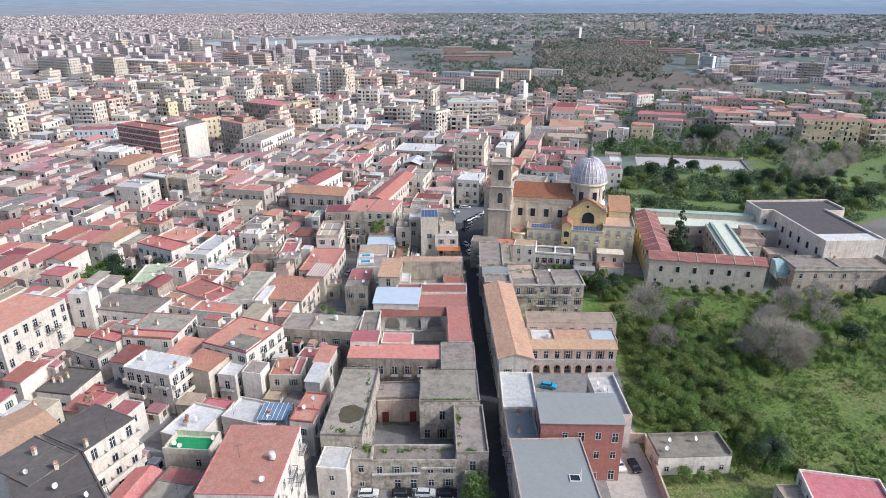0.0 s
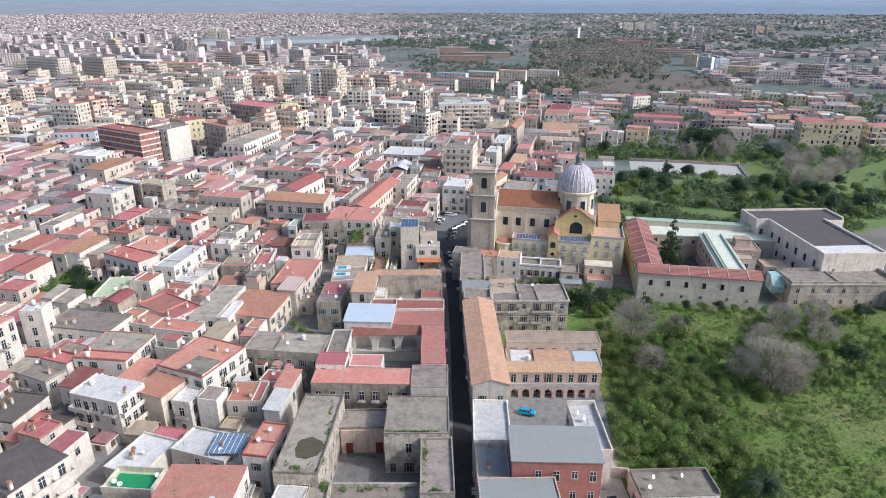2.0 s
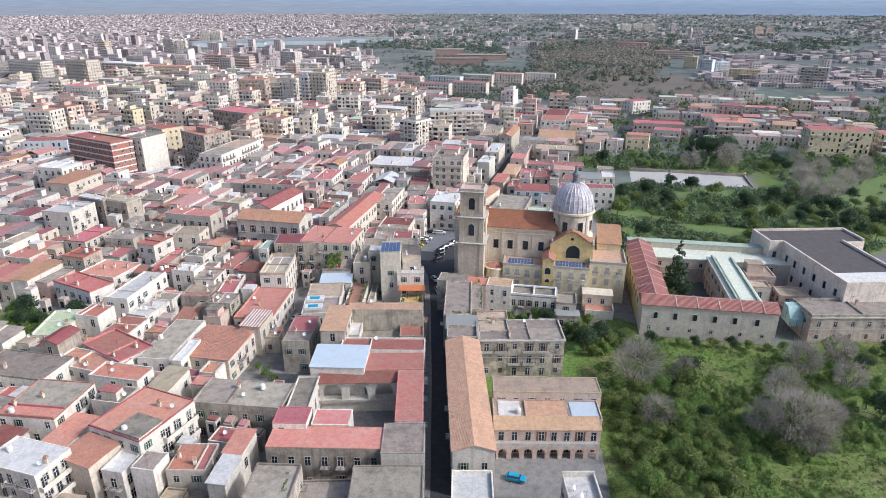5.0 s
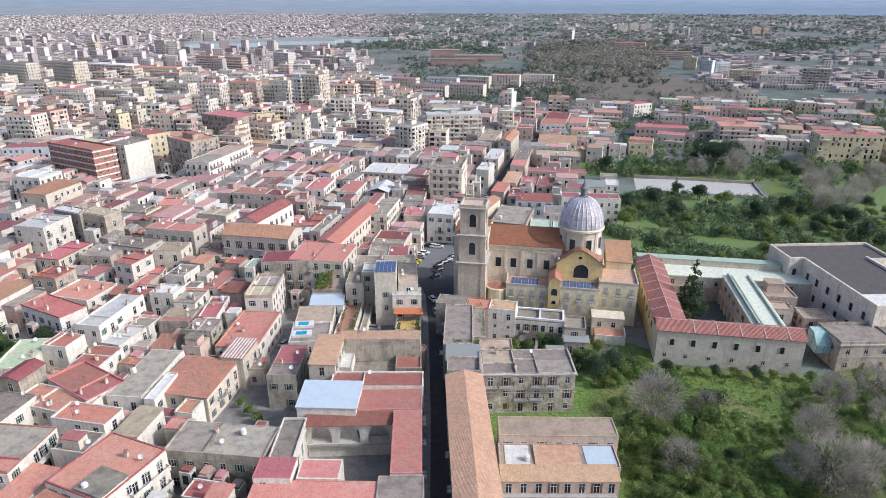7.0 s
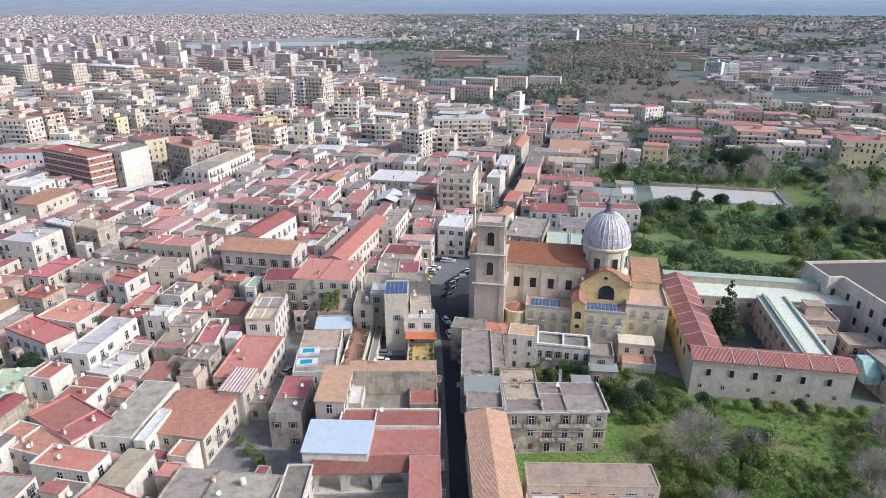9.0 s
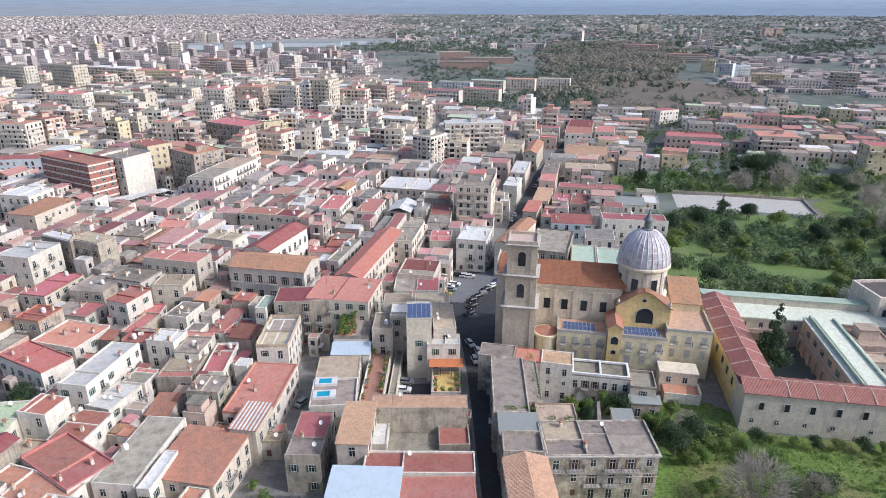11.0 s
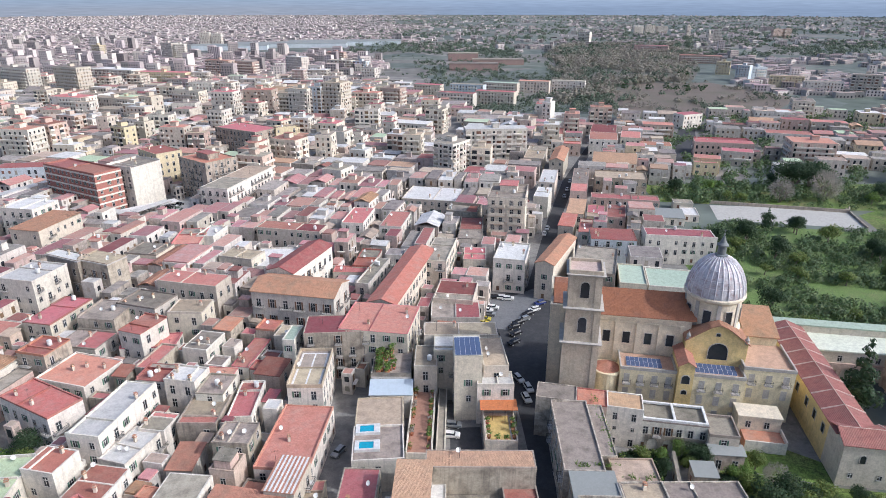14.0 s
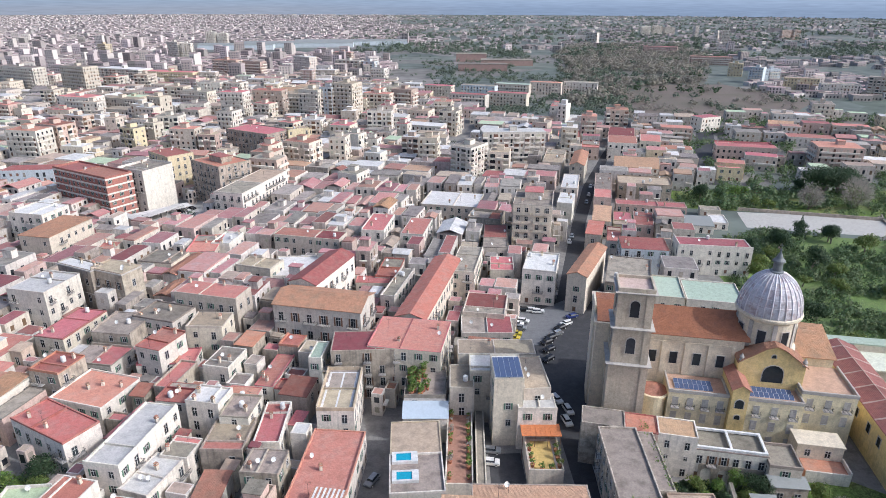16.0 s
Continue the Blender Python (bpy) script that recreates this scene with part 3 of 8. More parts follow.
home = house(-63.2, 152.5, 13.9, 15.2, -25, 11.2, "R", "w", lip=0.3, box=(6.5, 6.0, 0.7, 3.4, -4.2, "G"))
tiers_on(home, 13.9, 15.2, 11.2, 3, "e", -2.0, 7.0)
house(-99.1, 158.9, 8.4, 8.7, -21, 9.1, "B", "w")
house(-102.6, 153.8, 10.0, 7.1, -25, 7.2, "G", "w")
home = house(-87.7, 160.4, 13.8, 13.8, -9, 10.0, "R", "w")
tiers_on(home, 13.8, 13.8, 10.0, 3, "e", -1.0, 6.5)
home = house(-49.9, 142.3, 7.9, 7.8, -3, 7.4, "B", "c")
tiers_on(home, 7.9, 7.8, 7.4, 2, "e", -3.6, 3.6)
home = house(-41.7, 123.3, 5.2, 10.4, -11, 8.7, "R", "w")
tiers_on(home, 5.2, 10.4, 8.7, 2, "w", -4.0, 4.0)
house(-26.0, 188.9, 6.3, 12.0, -5, 13.2, "P", "c", kind="shed", lean=1.2)
house(-13.2, 195.9, 20.6, 5.0, -3, 13.5, "P", "g", lip=0.2, skip=1.0)
house(-12.9, 230.7, 6.5, 10.0, -1, 17.5, "W", "c", floors=4, lip=0.3, fit=0, skip=0.4)
house(-6.3, 234.6, 6.0, 13.2, 1, 13.5, "T", "c", floors=3, lip=0.3)
house(6.6, 158.4, 8.3, 42.2, -1, 11.4, "P", "w", kind="gable", rise=1.3, floors=2, sides="sw")
house(5.0, 126.0, 7.6, 13.7, -4, 9.8, "W", "w", lip=0.7, floors=2, fit=0)
house(3.9, 114.7, 6.2, 10.4, -2, 9.0, "M", "p")
house(7.4, 99.2, 14.2, 16.8, -1, 11.0, "M", "p", floors=3, lip=0.3, fit=0)
house(15.4, 112.7, 16.5, 9.2, -4, 14.0, "M", "r", kind="shed", lean=0.7, floors=3)
house(25.3, 124.0, 6.0, 16.0, -2, 9.0, "W", "w", lip=1.0)
house(22.8, 185.5, 22.1, 10.8, -2, 11.0, "H", "q", floors=3, pitch=3.4, kinds=(3, 4, 0), balcony=0.5, skip=0.05, cornice=True)
house(39.5, 112.2, 15.4, 7.0, 0, 4.5, "G", "w", floors=1, lip=0.6, kinds=(5,), pitch=3.3)
house(63.0, 96.3, 14.3, 8.4, -14, 6.0, "R", "w", fit=0, lip=0.6)
house(54.2, 98.6, 4.6, 3.6, -4, 4.0, "T", "c", floors=1, fit=0, lip=0.3)
house(-143.2, 283.8, 12.9, 13.7, -15, 16.0, "W", "w", floors=4, name="apartment_block", balcony=0.5, kinds=(3, 0))
house(-109.9, 240.8, 14.5, 12.9, -18, 7.2, "R", "w")
house(-111.3, 226.1, 18.2, 8.3, -30, 9.0, "B", "w")
house(-121.0, 246.4, 8.5, 8.6, -16, 11.0, "B", "g")
house(-115.5, 256.0, 12.2, 9.3, -12, 7.4, "G", "w")
house(-99.3, 255.6, 7.3, 9.9, -21, 12.0, "B", "w")
house(-98.0, 256.0, 14.4, 7.7, 2, 6.5, "R", "w")
house(-105.0, 273.1, 13.4, 10.0, -19, 11.0, "G", "w")
house(-90.2, 266.8, 9.9, 9.2, -4, 11.5, "T", "c")
house(-92.7, 279.3, 19.9, 8.4, -16, 15.0, "R", "c", floors=3, lip=0.2, cornice=False)
house(-125.8, 292.4, 12.6, 7.7, -24, 17.0, "T", "g", floors=3, cornice=True, pitch=3.6, kinds=(4, 3))
house(-137.9, 295.0, 15.0, 4.7, -27, 17.0, "W", "g", floors=3, cornice=True, pitch=3.6, kinds=(4, 3))
house(-170.5, 341.9, 13.0, 22.0, -14, 13.0, "O", "c", floors=3, lip=0.25, kind="shed", lean=0.5)
house(-183.6, 355.3, 15.0, 14.0, -14, 16.0, "W", "w", floors=4)
house(-91.5, 219.2, 7.6, 20.3, -12, 10.5, "W", "w", lip=0.9, fit=1)
house(-85.2, 211.2, 6.7, 11.4, -18, 6.8, "W", "w")
house(-73.1, 222.0, 8.7, 10.9, -3, 7.5, "R", "g")
house(-79.7, 231.4, 7.9, 6.6, -13, 11.0, "W", "w")
house(-87.9, 235.0, 7.4, 7.4, -9, 9.6, "D", "w")
house(-72.4, 229.4, 6.6, 8.1, -8, 9.4, "G", "w")
house(-69.0, 248.7, 4.7, 14.6, -11, 6.5, "R", "w")
house(-64.8, 226.3, 5.6, 14.3, 0, 7.0, "R", "w")
house(-62.9, 210.7, 7.5, 7.3, -7, 9.5, "G", "g")
house(-73.1, 208.6, 5.3, 7.9, -4, 5.5, "O", "w", kind="shed", lean=0.5)
house(-50.9, 212.3, 11.1, 21.2, -7, 7.2, "R", "w")
panelled = house(-50.6, 233.2, 8.2, 16.4, -2, 10.8, "T", "w", floors=3, lip=0.9, fit=1, label="white three-storey house with a cream panelled roof terrace")
for x0, x1, y0, y1 in ((-3.4, 3.4, -7.4, -6.9), (-3.4, 3.4, 6.6, 7.1), (-3.4, -2.9, -6.9, 6.6), (2.9, 3.4, -6.9, 6.6), (-0.2, 0.2, -6.9, 6.6), (-2.9, -0.2, -0.3, 0.1), (0.2, 2.9, -0.3, 0.1)):
    b = Build()
    b.box(x0, x1, y0, y1, 10.862, 10.89)
    part("paving_band", b, FRAME["w"], panelled, "white tiled band in the terrace floor")
house(-45.3, 249.7, 17.9, 9.6, 1, 14.0, "D", "g", floors=4, lip=0.2, kinds=(3, 4), balcony=0.7, pitch=2.9)
house(-28.8, 283.6, 8.5, 44.0, -16, 13.5, "B", "c", kind="gable", rise=1.4, floors=3)
house(-34.7, 252.3, 18.5, 15.9, -12, 14.4, "R", "c", floors=4, lip=0.2, fit=3)
house(-59.1, 271.2, 25.4, 12.6, -14, 15.5, "O", "w", kind="gable", rise=2.0, floors=3, kinds=(4, 4, 3), pitch=4.0, balcony=0.8, skip=0.02, size=1.15)
house(-62.4, 292.4, 9.2, 25.1, -21, 16.0, "D", "w", kind="gable", rise=1.6, floors=3, kinds=(3, 4), balcony=0.6)
house(-73.6, 337.1, 26.4, 8.3, -15, 11.0, "R", "c")
house(-48.5, 349.7, 9.0, 20.0, -10, 11.0, "R", "w")
house(-33.1, 346.7, 9.0, 20.0, -12, 10.0, "R", "w")
house(-16.0, 393.2, 26.0, 22.0, -14, 7.0, "W", "c")
home = house(13.4, 347.6, 15.0, 19.0, -13, 21.0, "G", "c", floors=6, name="apartment_block", balcony=0.0, pitch=3.4, kinds=(0, 3), skip=0.6, lip=0.9, box=(7, 8, 2.8, 0, 3, "R"))
tiers_on(home, 15.0, 19.0, 21.0, 6, "s", -6.8, -0.6, "c")
tiers_on(home, 15.0, 19.0, 21.0, 6, "s", 0.6, 6.8, "c")
tiers_on(home, 15.0, 19.0, 21.0, 6, "w", -8.5, 2.0, "c")
house(8.8, 303.7, 10.9, 15.8, -16, 12.0, "W", "w")
house(-12.4, 279.1, 12.2, 14.2, -12, 9.0, "G", "c")
house(-13.3, 268.2, 14.4, 10.1, -3, 8.0, "G", "w")
house(-162.0, 407.4, 15.8, 18.0, -25, 20.0, "G", "w", floors=6, name="apartment_block", balcony=0.5, sides="s", kinds=(3, 0), skip=0.03, lip=0.9)
house(-162.7, 442.4, 21.7, 14.0, -44, 19.0, "B", "y", floors=5, name="apartment_block", kinds=(3, 0))
house(-129.6, 418.4, 24.0, 18.0, -41, 20.0, "B", "g", floors=6, name="apartment_block", balcony=0.8, kinds=(3, 0), box=(10, 6, 2.8, 0, 0, "R"))
house(-109.9, 398.4, 14.0, 42.3, -16, 15.0, "G", "w", floors=4, name="apartment_block", balcony=0.9, kinds=(3,))
house(-132.8, 510.3, 36.0, 20.0, -33, 18.0, "R", "g", floors=5, name="apartment_block", kinds=(3, 4, 0))
house(-109.7, 512.3, 14.0, 9.0, 33, 18.0, "T", "y", floors=5, name="apartment_block")
house(59.3, 408.7, 8.0, 45.0, -16, 9.0, "R", "p", lip=0.2, pitch=5)
house(82.3, 416.0, 26.0, 14.0, -14, 9.0, "T", "g")
house(74.3, 382.7, 31.0, 8.0, -14, 7.0, "R", "p")
house(75.9, 323.0, 25.9, 10.6, -10, 10.6, "R", "w", lip=1.1, size=0.85)
house(24.3, 302.9, 6.2, 28.9, -28, 13.0, "O", "c", kind="gable", rise=1.2)
house(51.0, 325.4, 16.8, 13.0, -11, 10.0, "D", "b", floors=3, lip=0.2, pitch=3.6, kinds=(1, 3))
house(143.6, 452.5, 13.0, 13.0, -16, 7.0, "R", "y")
house(178.4, 505.3, 34.0, 12.0, -12, 8.0, "R", "c", pitch=4.5)
house(231.3, 491.1, 28.0, 14.0, -15, 9.0, "R", "c")
house(-87.5, 180.3, 18.9, 7.3, -20, 7.3, "R", "w")
house(-76.1, 171.4, 13.0, 6.1, -14, 9.5, "B", "w")
house(-84.0, 187.1, 16.8, 9.4, -35, 8.0, "R", "w")
house(-44.3, 162.0, 20.8, 10.0, -9, 9.0, "G", "g")
house(-58.1, 188.2, 14.0, 15.2, -13, 7.3, "O", "c", kind="shed", lean=0.8)
house(-70.6, 190.2, 8.6, 21.0, -8, 8.0, "G", "w", lip=0.25)
house(-64.6, 183.0, 2.6, 11.0, -8, 8.4, "W", "w", floors=2, fit=0, lip=0.3)
house(-87.0, 198.6, 8.0, 11.0, -12, 7.62, "D", "w", lip=0.2)
house(-63.3, 141.6, 4.6, 7.0, -14, 7.6, "W", "w", floors=2, fit=0, lip=0.6, kinds=(3,), balcony=0.9)
house(-81.9, 218.3, 6.0, 6.1, -12, 7.4, "G", "w", lip=0.3)
striped = house(-50.0, 198.1, 5.9, 9.1, -11, 9.2, "O", "c", kind="shed", lean=0.4, label="cream two-storey house with an orange and white striped roof")
for i in range(7):
    b = Build()
    x = -2.75 + 0.86 * i
    b.face([(x, -4.8, 9.425), (x + 0.4, -4.8, 9.425), (x + 0.4, 4.8, 9.825), (x, 4.8, 9.825)])
    b.face([(x, -4.8, 9.415), (x, 4.8, 9.815), (x + 0.4, 4.8, 9.815), (x + 0.4, -4.8, 9.415)])
    b.face([(x, -4.8, 9.415), (x + 0.4, -4.8, 9.415), (x + 0.4, -4.8, 9.425), (x, -4.8, 9.425)])
    part("stripe", b, FRAME["w"], striped, "white painted stripe")
house(-36.3, 192.0, 7.1, 14.9, -4, 9.0, "G", "g")
house(-46.1, 198.3, 5.4, 6.6, -1, 4.5, "T", "c")
house(-105.4, 199.6, 8.0, 13.8, 3, 8.5, "N", "w")
house(-103.9, 142.0, 9.3, 10.9, -12, 5.0, "K", "w")
house(-92.3, 132.3, 6.3, 5.7, -20, 6.0, "R", "w")
house(-90.6, 138.3, 6.3, 6.7, -25, 5.0, "K", "w")
house(-102.9, 177.4, 19.9, 11.0, -13, 8.6, "G", "w")
house(-113.9, 173.4, 5.9, 5.3, 1, 15.0, "W", "w", floors=4)
house(-54.2, 125.6, 12.9, 7.6, -20, 6.0, "W", "w")
house(-67.8, 124.6, 8.7, 11.4, -21, 4.7, "W", "w")
house(-128.9, 268.9, 9.0, 16.8, -14, 10.0, "R", "c")
house(-114.7, 268.6, 11.3, 11.9, -10, 10.0, "G", "g")
house(-112.0, 333.0, 10.1, 17.0, 4, 9.0, "R", "c")
house(-87.4, 313.1, 13.3, 9.0, -19, 9.0, "T", "c")
house(-122.6, 320.0, 12.6, 11.4, -13, 9.0, "G", "c")
house(-146.8, 333.2, 7.0, 8.9, 4, 9.0, "B", "c")
house(-105.2, 337.7, 7.1, 12.4, -10, 9.0, "W", "w")
house(-38.9, 291.3, 4.4, 22.2, -16, 11.0, "G", "w")
house(-47.5, 299.9, 11.0, 4.5, -5, 8.0, "R", "c")
house(-42.2, 308.6, 7.1, 15.8, -9, 8.5, "B", "c")
house(-76.4, 316.9, 14.5, 17.9, 1, 6.0, "W", "w")
house(-16.3, 304.8, 8.2, 22.6, -13, 13.0, "G", "c")
house(-2.7, 337.6, 9.1, 25.4, -7, 9.0, "G", "c")
house(-3.7, 309.9, 8.0, 12.7, -6, 9.0, "R", "c")
house(36.9, 298.2, 14.1, 23.1, -19, 11.0, "G", "g")
house(46.8, 289.2, 8.6, 16.4, -14, 9.0, "V", "c", fit=0)
house(59.6, 286.0, 16.8, 15.4, -14, 8.6, "V", "w", fit=0)
house(35.2, 383.4, 6.8, 16.7, -18, 10.0, "W", "w", floors=3, lip=0.3)
house(43.8, 412.4, 8.0, 26.0, -16, 10.0, "W", "c", floors=3, lip=0.3)
house(59.0, 456.8, 7.8, 34.0, -18, 11.0, "O", "c", kind="gable", rise=1.6, floors=3)
house(47.2, 366.4, 7.2, 20.0, -18, 8.0, "P", "c", kind="shed", lean=0.6)
house(55.1, 362.8, 7.6, 18.0, -16, 7.0, "T", "y", lip=0.4)
house(63.6, 361.0, 8.0, 18.5, -17, 7.5, "D", "p", lip=0.2)
house(38.3, 345.1, 6.0, 15.0, -20, 9.0, "B", "c", kind="shed", lean=0.5)
house(44.8, 341.0, 5.2, 16.0, -17, 8.0, "R", "w", lip=0.3)
house(110.3, 544.5, 17.7, 30.0, -18, 9.0, "D", "p", lip=0.2)
house(72.7, 541.8, 15.1, 22.0, -14, 8.0, "R", "w", floors=2)
house(79.0, 507.8, 10.8, 20.0, -16, 8.0, "R", "p", floors=2)
house(49.0, 476.0, 11.5, 34.0, -16, 8.0, "T", "c", floors=2)
house(-82.0, 251.1, 7.0, 9.4, -14, 9.0, "G", "w", lip=0.3)
house(-74.5, 237.4, 7.6, 6.6, -8, 7.0, "R", "w", lip=0.2)
house(-57.6, 248.6, 3.2, 8.0, -8, 12.0, "V", "w", floors=3, fit=0, lip=0.4)
house(-3.6, 362.5, 14.0, 10.0, -18, 9.0, "G", "g", lip=1.0)

# ---- ground, streets, gardens ----
def sheet(name, corners, z, mat, label, category, kind="structure"):
    b = Build()
    b.face([(x, y, z) for x, y in corners])
    return solid(name, b, mat, label, category, kind)


g = Build()
g.face([(-7000, -400, 0), (7000, -400, 0), (7000, 7000, 0), (-7000, 7000, 0)])
FIELDS = bpy.data.materials.new("plain_with_fields")
FIELDS.use_nodes = True
fn, fl = FIELDS.node_tree.nodes, FIELDS.node_tree.links
fpos = fn.new("ShaderNodeNewGeometry")
fvor = fn.new("ShaderNodeTexVoronoi")
fvor.distance = "CHEBYCHEV"
fvor.inputs["Scale"].default_value = 0.011
fl.new(fpos.outputs["Position"], fvor.inputs["Vector"])
framp = fn.new("ShaderNodeValToRGB")
framp.color_ramp.interpolation = "CONSTANT"
# field colours lightened and greyed, with haze over the plain put into them
stops = [(0.0, (0.11, 0.128, 0.108)), (0.22, (0.16, 0.15, 0.13)), (0.4, (0.10, 0.116, 0.098)), (0.58, (0.132, 0.146, 0.118)), (0.74, (0.20, 0.185, 0.165)), (0.86, (0.09, 0.11, 0.085))]
while len(framp.color_ramp.elements) < len(stops):
    framp.color_ramp.elements.new(0.5)
for e, (at, col) in zip(framp.color_ramp.elements, stops):
    e.position, e.color = at, (*col, 1)
fl.new(fvor.outputs["Color"], framp.inputs[0])
fno = fn.new("ShaderNodeTexNoise")
fno.inputs["Scale"].default_value, fno.inputs["Detail"].default_value = 0.05, 8.0
fl.new(fpos.outputs["Position"], fno.inputs["Vector"])
fmx = fn.new("ShaderNodeMix")
fmx.data_type, fmx.blend_type = "RGBA", "MULTIPLY"
fmx.inputs[0].default_value = 0.7
fl.new(framp.outputs[0], fmx.inputs[6])
fcr = fn.new("ShaderNodeMapRange")
fcr.inputs[1].default_value, fcr.inputs[2].default_value, fcr.inputs[3].default_value, fcr.inputs[4].default_value = 0.3, 0.7, 0.5, 1.4
fl.new(fno.outputs[0], fcr.inputs[0])
fl.new(fcr.outputs[0], fmx.inputs[7])
fl.new(fmx.outputs[2], fn["Principled BSDF"].inputs["Base Color"])
fn["Principled BSDF"].inputs["Roughness"].default_value = 0.95
solid("ground", g, FIELDS, "wide plain of green and brown fields round the town", "ground", "structure")
sheet("pavement", [(-200, -120), (34, -120), (34, 60), (44, 170), (62, 200), (70, 250), (90, 420), (125, 640), (30, 690), (-60, 860), (-800, 1000), (-520, 420)], 0.004,
      PAVING, "grey worn paving and yards between the old houses", "paving")
sheet("road", [(-5.4, 60), (-0.8, 60), (1.1, 105), (4.1, 181), (4.8, 224), (13, 229), (22, 262), (25, 296), (42, 373), (64, 437), (96, 519), (150, 640), (145, 641), (91, 519), (57, 437), (36, 373), (14, 300),
               (-3.5, 290), (-6, 274), (-0.5, 246), (-0.2, 225), (-0.9, 181), (-3.5, 105)], 0.03, ASPHALT, "narrow dark asphalt street opening into a small square", "road")
sheet("road", [(124, 440), (138, 436), (146, 470), (175, 535), (192, 578), (205, 594), (250, 610), (330, 640), (328, 648), (245, 620), (200, 606), (182, 586), (162, 540), (130, 462)], 0.03, ASPHALT, "grey asphalt road bending away between suburban houses", "road")
# light grey stone, its colour raised further for the sunlight lying on it
sheet("square", [(-5.2, 271.6), (3.4, 269.5), (8.6, 278.6), (18.0, 290.5), (16.4, 299.0), (6.3, 291.8), (-0.3, 291.3)], 0.036, material("grey_stone_paving", (0.17, 0.172, 0.175), spots=(0.12, 0.12, 0.122), tint=0.02), "sunlit grey paved square in front of the church", "square")
sheet("yard", [(-160, 367), (-168, 390), (-157, 388), (-147, 413), (-131, 421), (-128, 402), (-146, 365)], 0.03, material("concrete_lot", (0.40, 0.385, 0.36), spots=(0.27, 0.26, 0.24), tint=0.02), "pale concrete parking lot between apartment blocks", "yard")
sheet("yard", [(20, 92), (31.5, 92), (31.5, 126), (22, 126)], 0.02, material("pale_paving", (0.42, 0.385, 0.33), spots=(0.30, 0.275, 0.235), tint=0.02), "pale paved yard beside the red house", "yard")
sheet("lawn", [(31.5, 120), (31.5, 103), (36, 100), (60, 88), (160, 80), (175, 205), (101, 192), (61, 200), (46, 205), (36, 176), (36, 150)], 0.03, GRASS,
      "bright green overgrown meadow of the walled garden", "grass")
sheet("lawn", [(12, 168), (38, 167), (46, 204), (52, 214), (44, 214), (34.5, 196), (34, 180), (12, 180)], 0.026, GRASS, "green plot between the old palazzo and the arcaded house", "grass")
sheet("lawn", [(46.2, 205.2), (44.5, 213.6), (52.4, 214.4), (57, 212.5), (65.5, 205.5), (61.2, 200.3)], 0.034, GRASS, "grass and weeds in front of the convent gate", "grass")
sheet("lawn", [(73, 262), (118, 252), (160, 252), (260, 300), (215, 345), (166, 350), (117, 364), (80, 345)], 0.03, MEADOW_DARK, "green orchard meadow behind the convent", "grass")
sheet("lawn", [(96, 398), (180, 380), (260, 372), (330, 420), (200, 425), (98, 430)], 0.03, GRASS, "rough green ground beside the sports yard", "grass")
sheet("lawn", [(183, 372), (197, 379), (186, 341), (172, 327)], 0.05, GRASS, "bright strip of fresh grass along the yard wall", "grass")
sheet("lawn", [(197.5, 379.5), (205, 392), (215, 398), (256, 384), (330, 372), (262, 301), (216, 345), (172.5, 326)], 0.04, MEADOW_DARK, "rough grass under the leafless trees", "grass")
sheet("field", [(150, 640), (215, 632), (290, 650), (372, 745), (339, 881), (254, 881), (160, 760)], 0.02, material("fallow_soil", (0.155, 0.125, 0.10), spots=(0.10, 0.10, 0.065), spot_scale=0.02, spot_amount=0.9, tint=0.02), "bare brown fallow field beyond the suburb", "field")
sheet("yard", [(114, 369), (174, 353.5), (182, 381), (120, 391)], 0.05, material("pale_gravel", (0.42, 0.40, 0.36), spots=(0.33, 0.31, 0.27), tint=0.02),
      "long pale gravel yard beyond the orchard", "yard")
w = Build()
for (x0, y0), (x1, y1) in (((121, 393.5), (181, 376)), ((181, 376), (184, 381)), ((174.5, 353.6), (182.5, 381))):
    n = Vector((y0 - y1, x1 - x0)).normalized() * 0.25
    h = 1.6 if y0 > 360 else 1.0
    c = [(x0 - n.x, y0 - n.y), (x1 - n.x, y1 - n.y), (x1 + n.x, y1 + n.y), (x0 + n.x, y0 + n.y)]
    lo, hi = [(x, y, 0) for x, y in c], [(x, y, h) for x, y in c]
    w.face(hi)
    for i in range(4):
        j = (i + 1) % 4
        w.face([lo[i], lo[j], hi[j], hi[i]])
solid("yard_wall", w, WALL["g"], "long weathered wall round the gravel yard", "wall", "structure")


w = Build()
for (x0, y0), (x1, y1) in (((27.6, 119.6), (32.8, 119.0)), ((32.8, 119.0), (31.6, 108.5)), ((31.6, 108.5), (30.4, 96.0))):
    n = Vector((y0 - y1, x1 - x0)).normalized() * 0.2
    c = [(x0 - n.x, y0 - n.y), (x1 - n.x, y1 - n.y), (x1 + n.x, y1 + n.y), (x0 + n.x, y0 + n.y)]
    lo, hi = [(x, y, 0) for x, y in c], [(x, y, 2.6) for x, y in c]
    w.face(hi)
    for i in range(4):
        j = (i + 1) % 4
        w.face([lo[i], lo[j], hi[j], hi[i]])
solid("yard_wall", w, WALL["p"], "pinkish plastered wall round the paved yard", "wall", "structure")


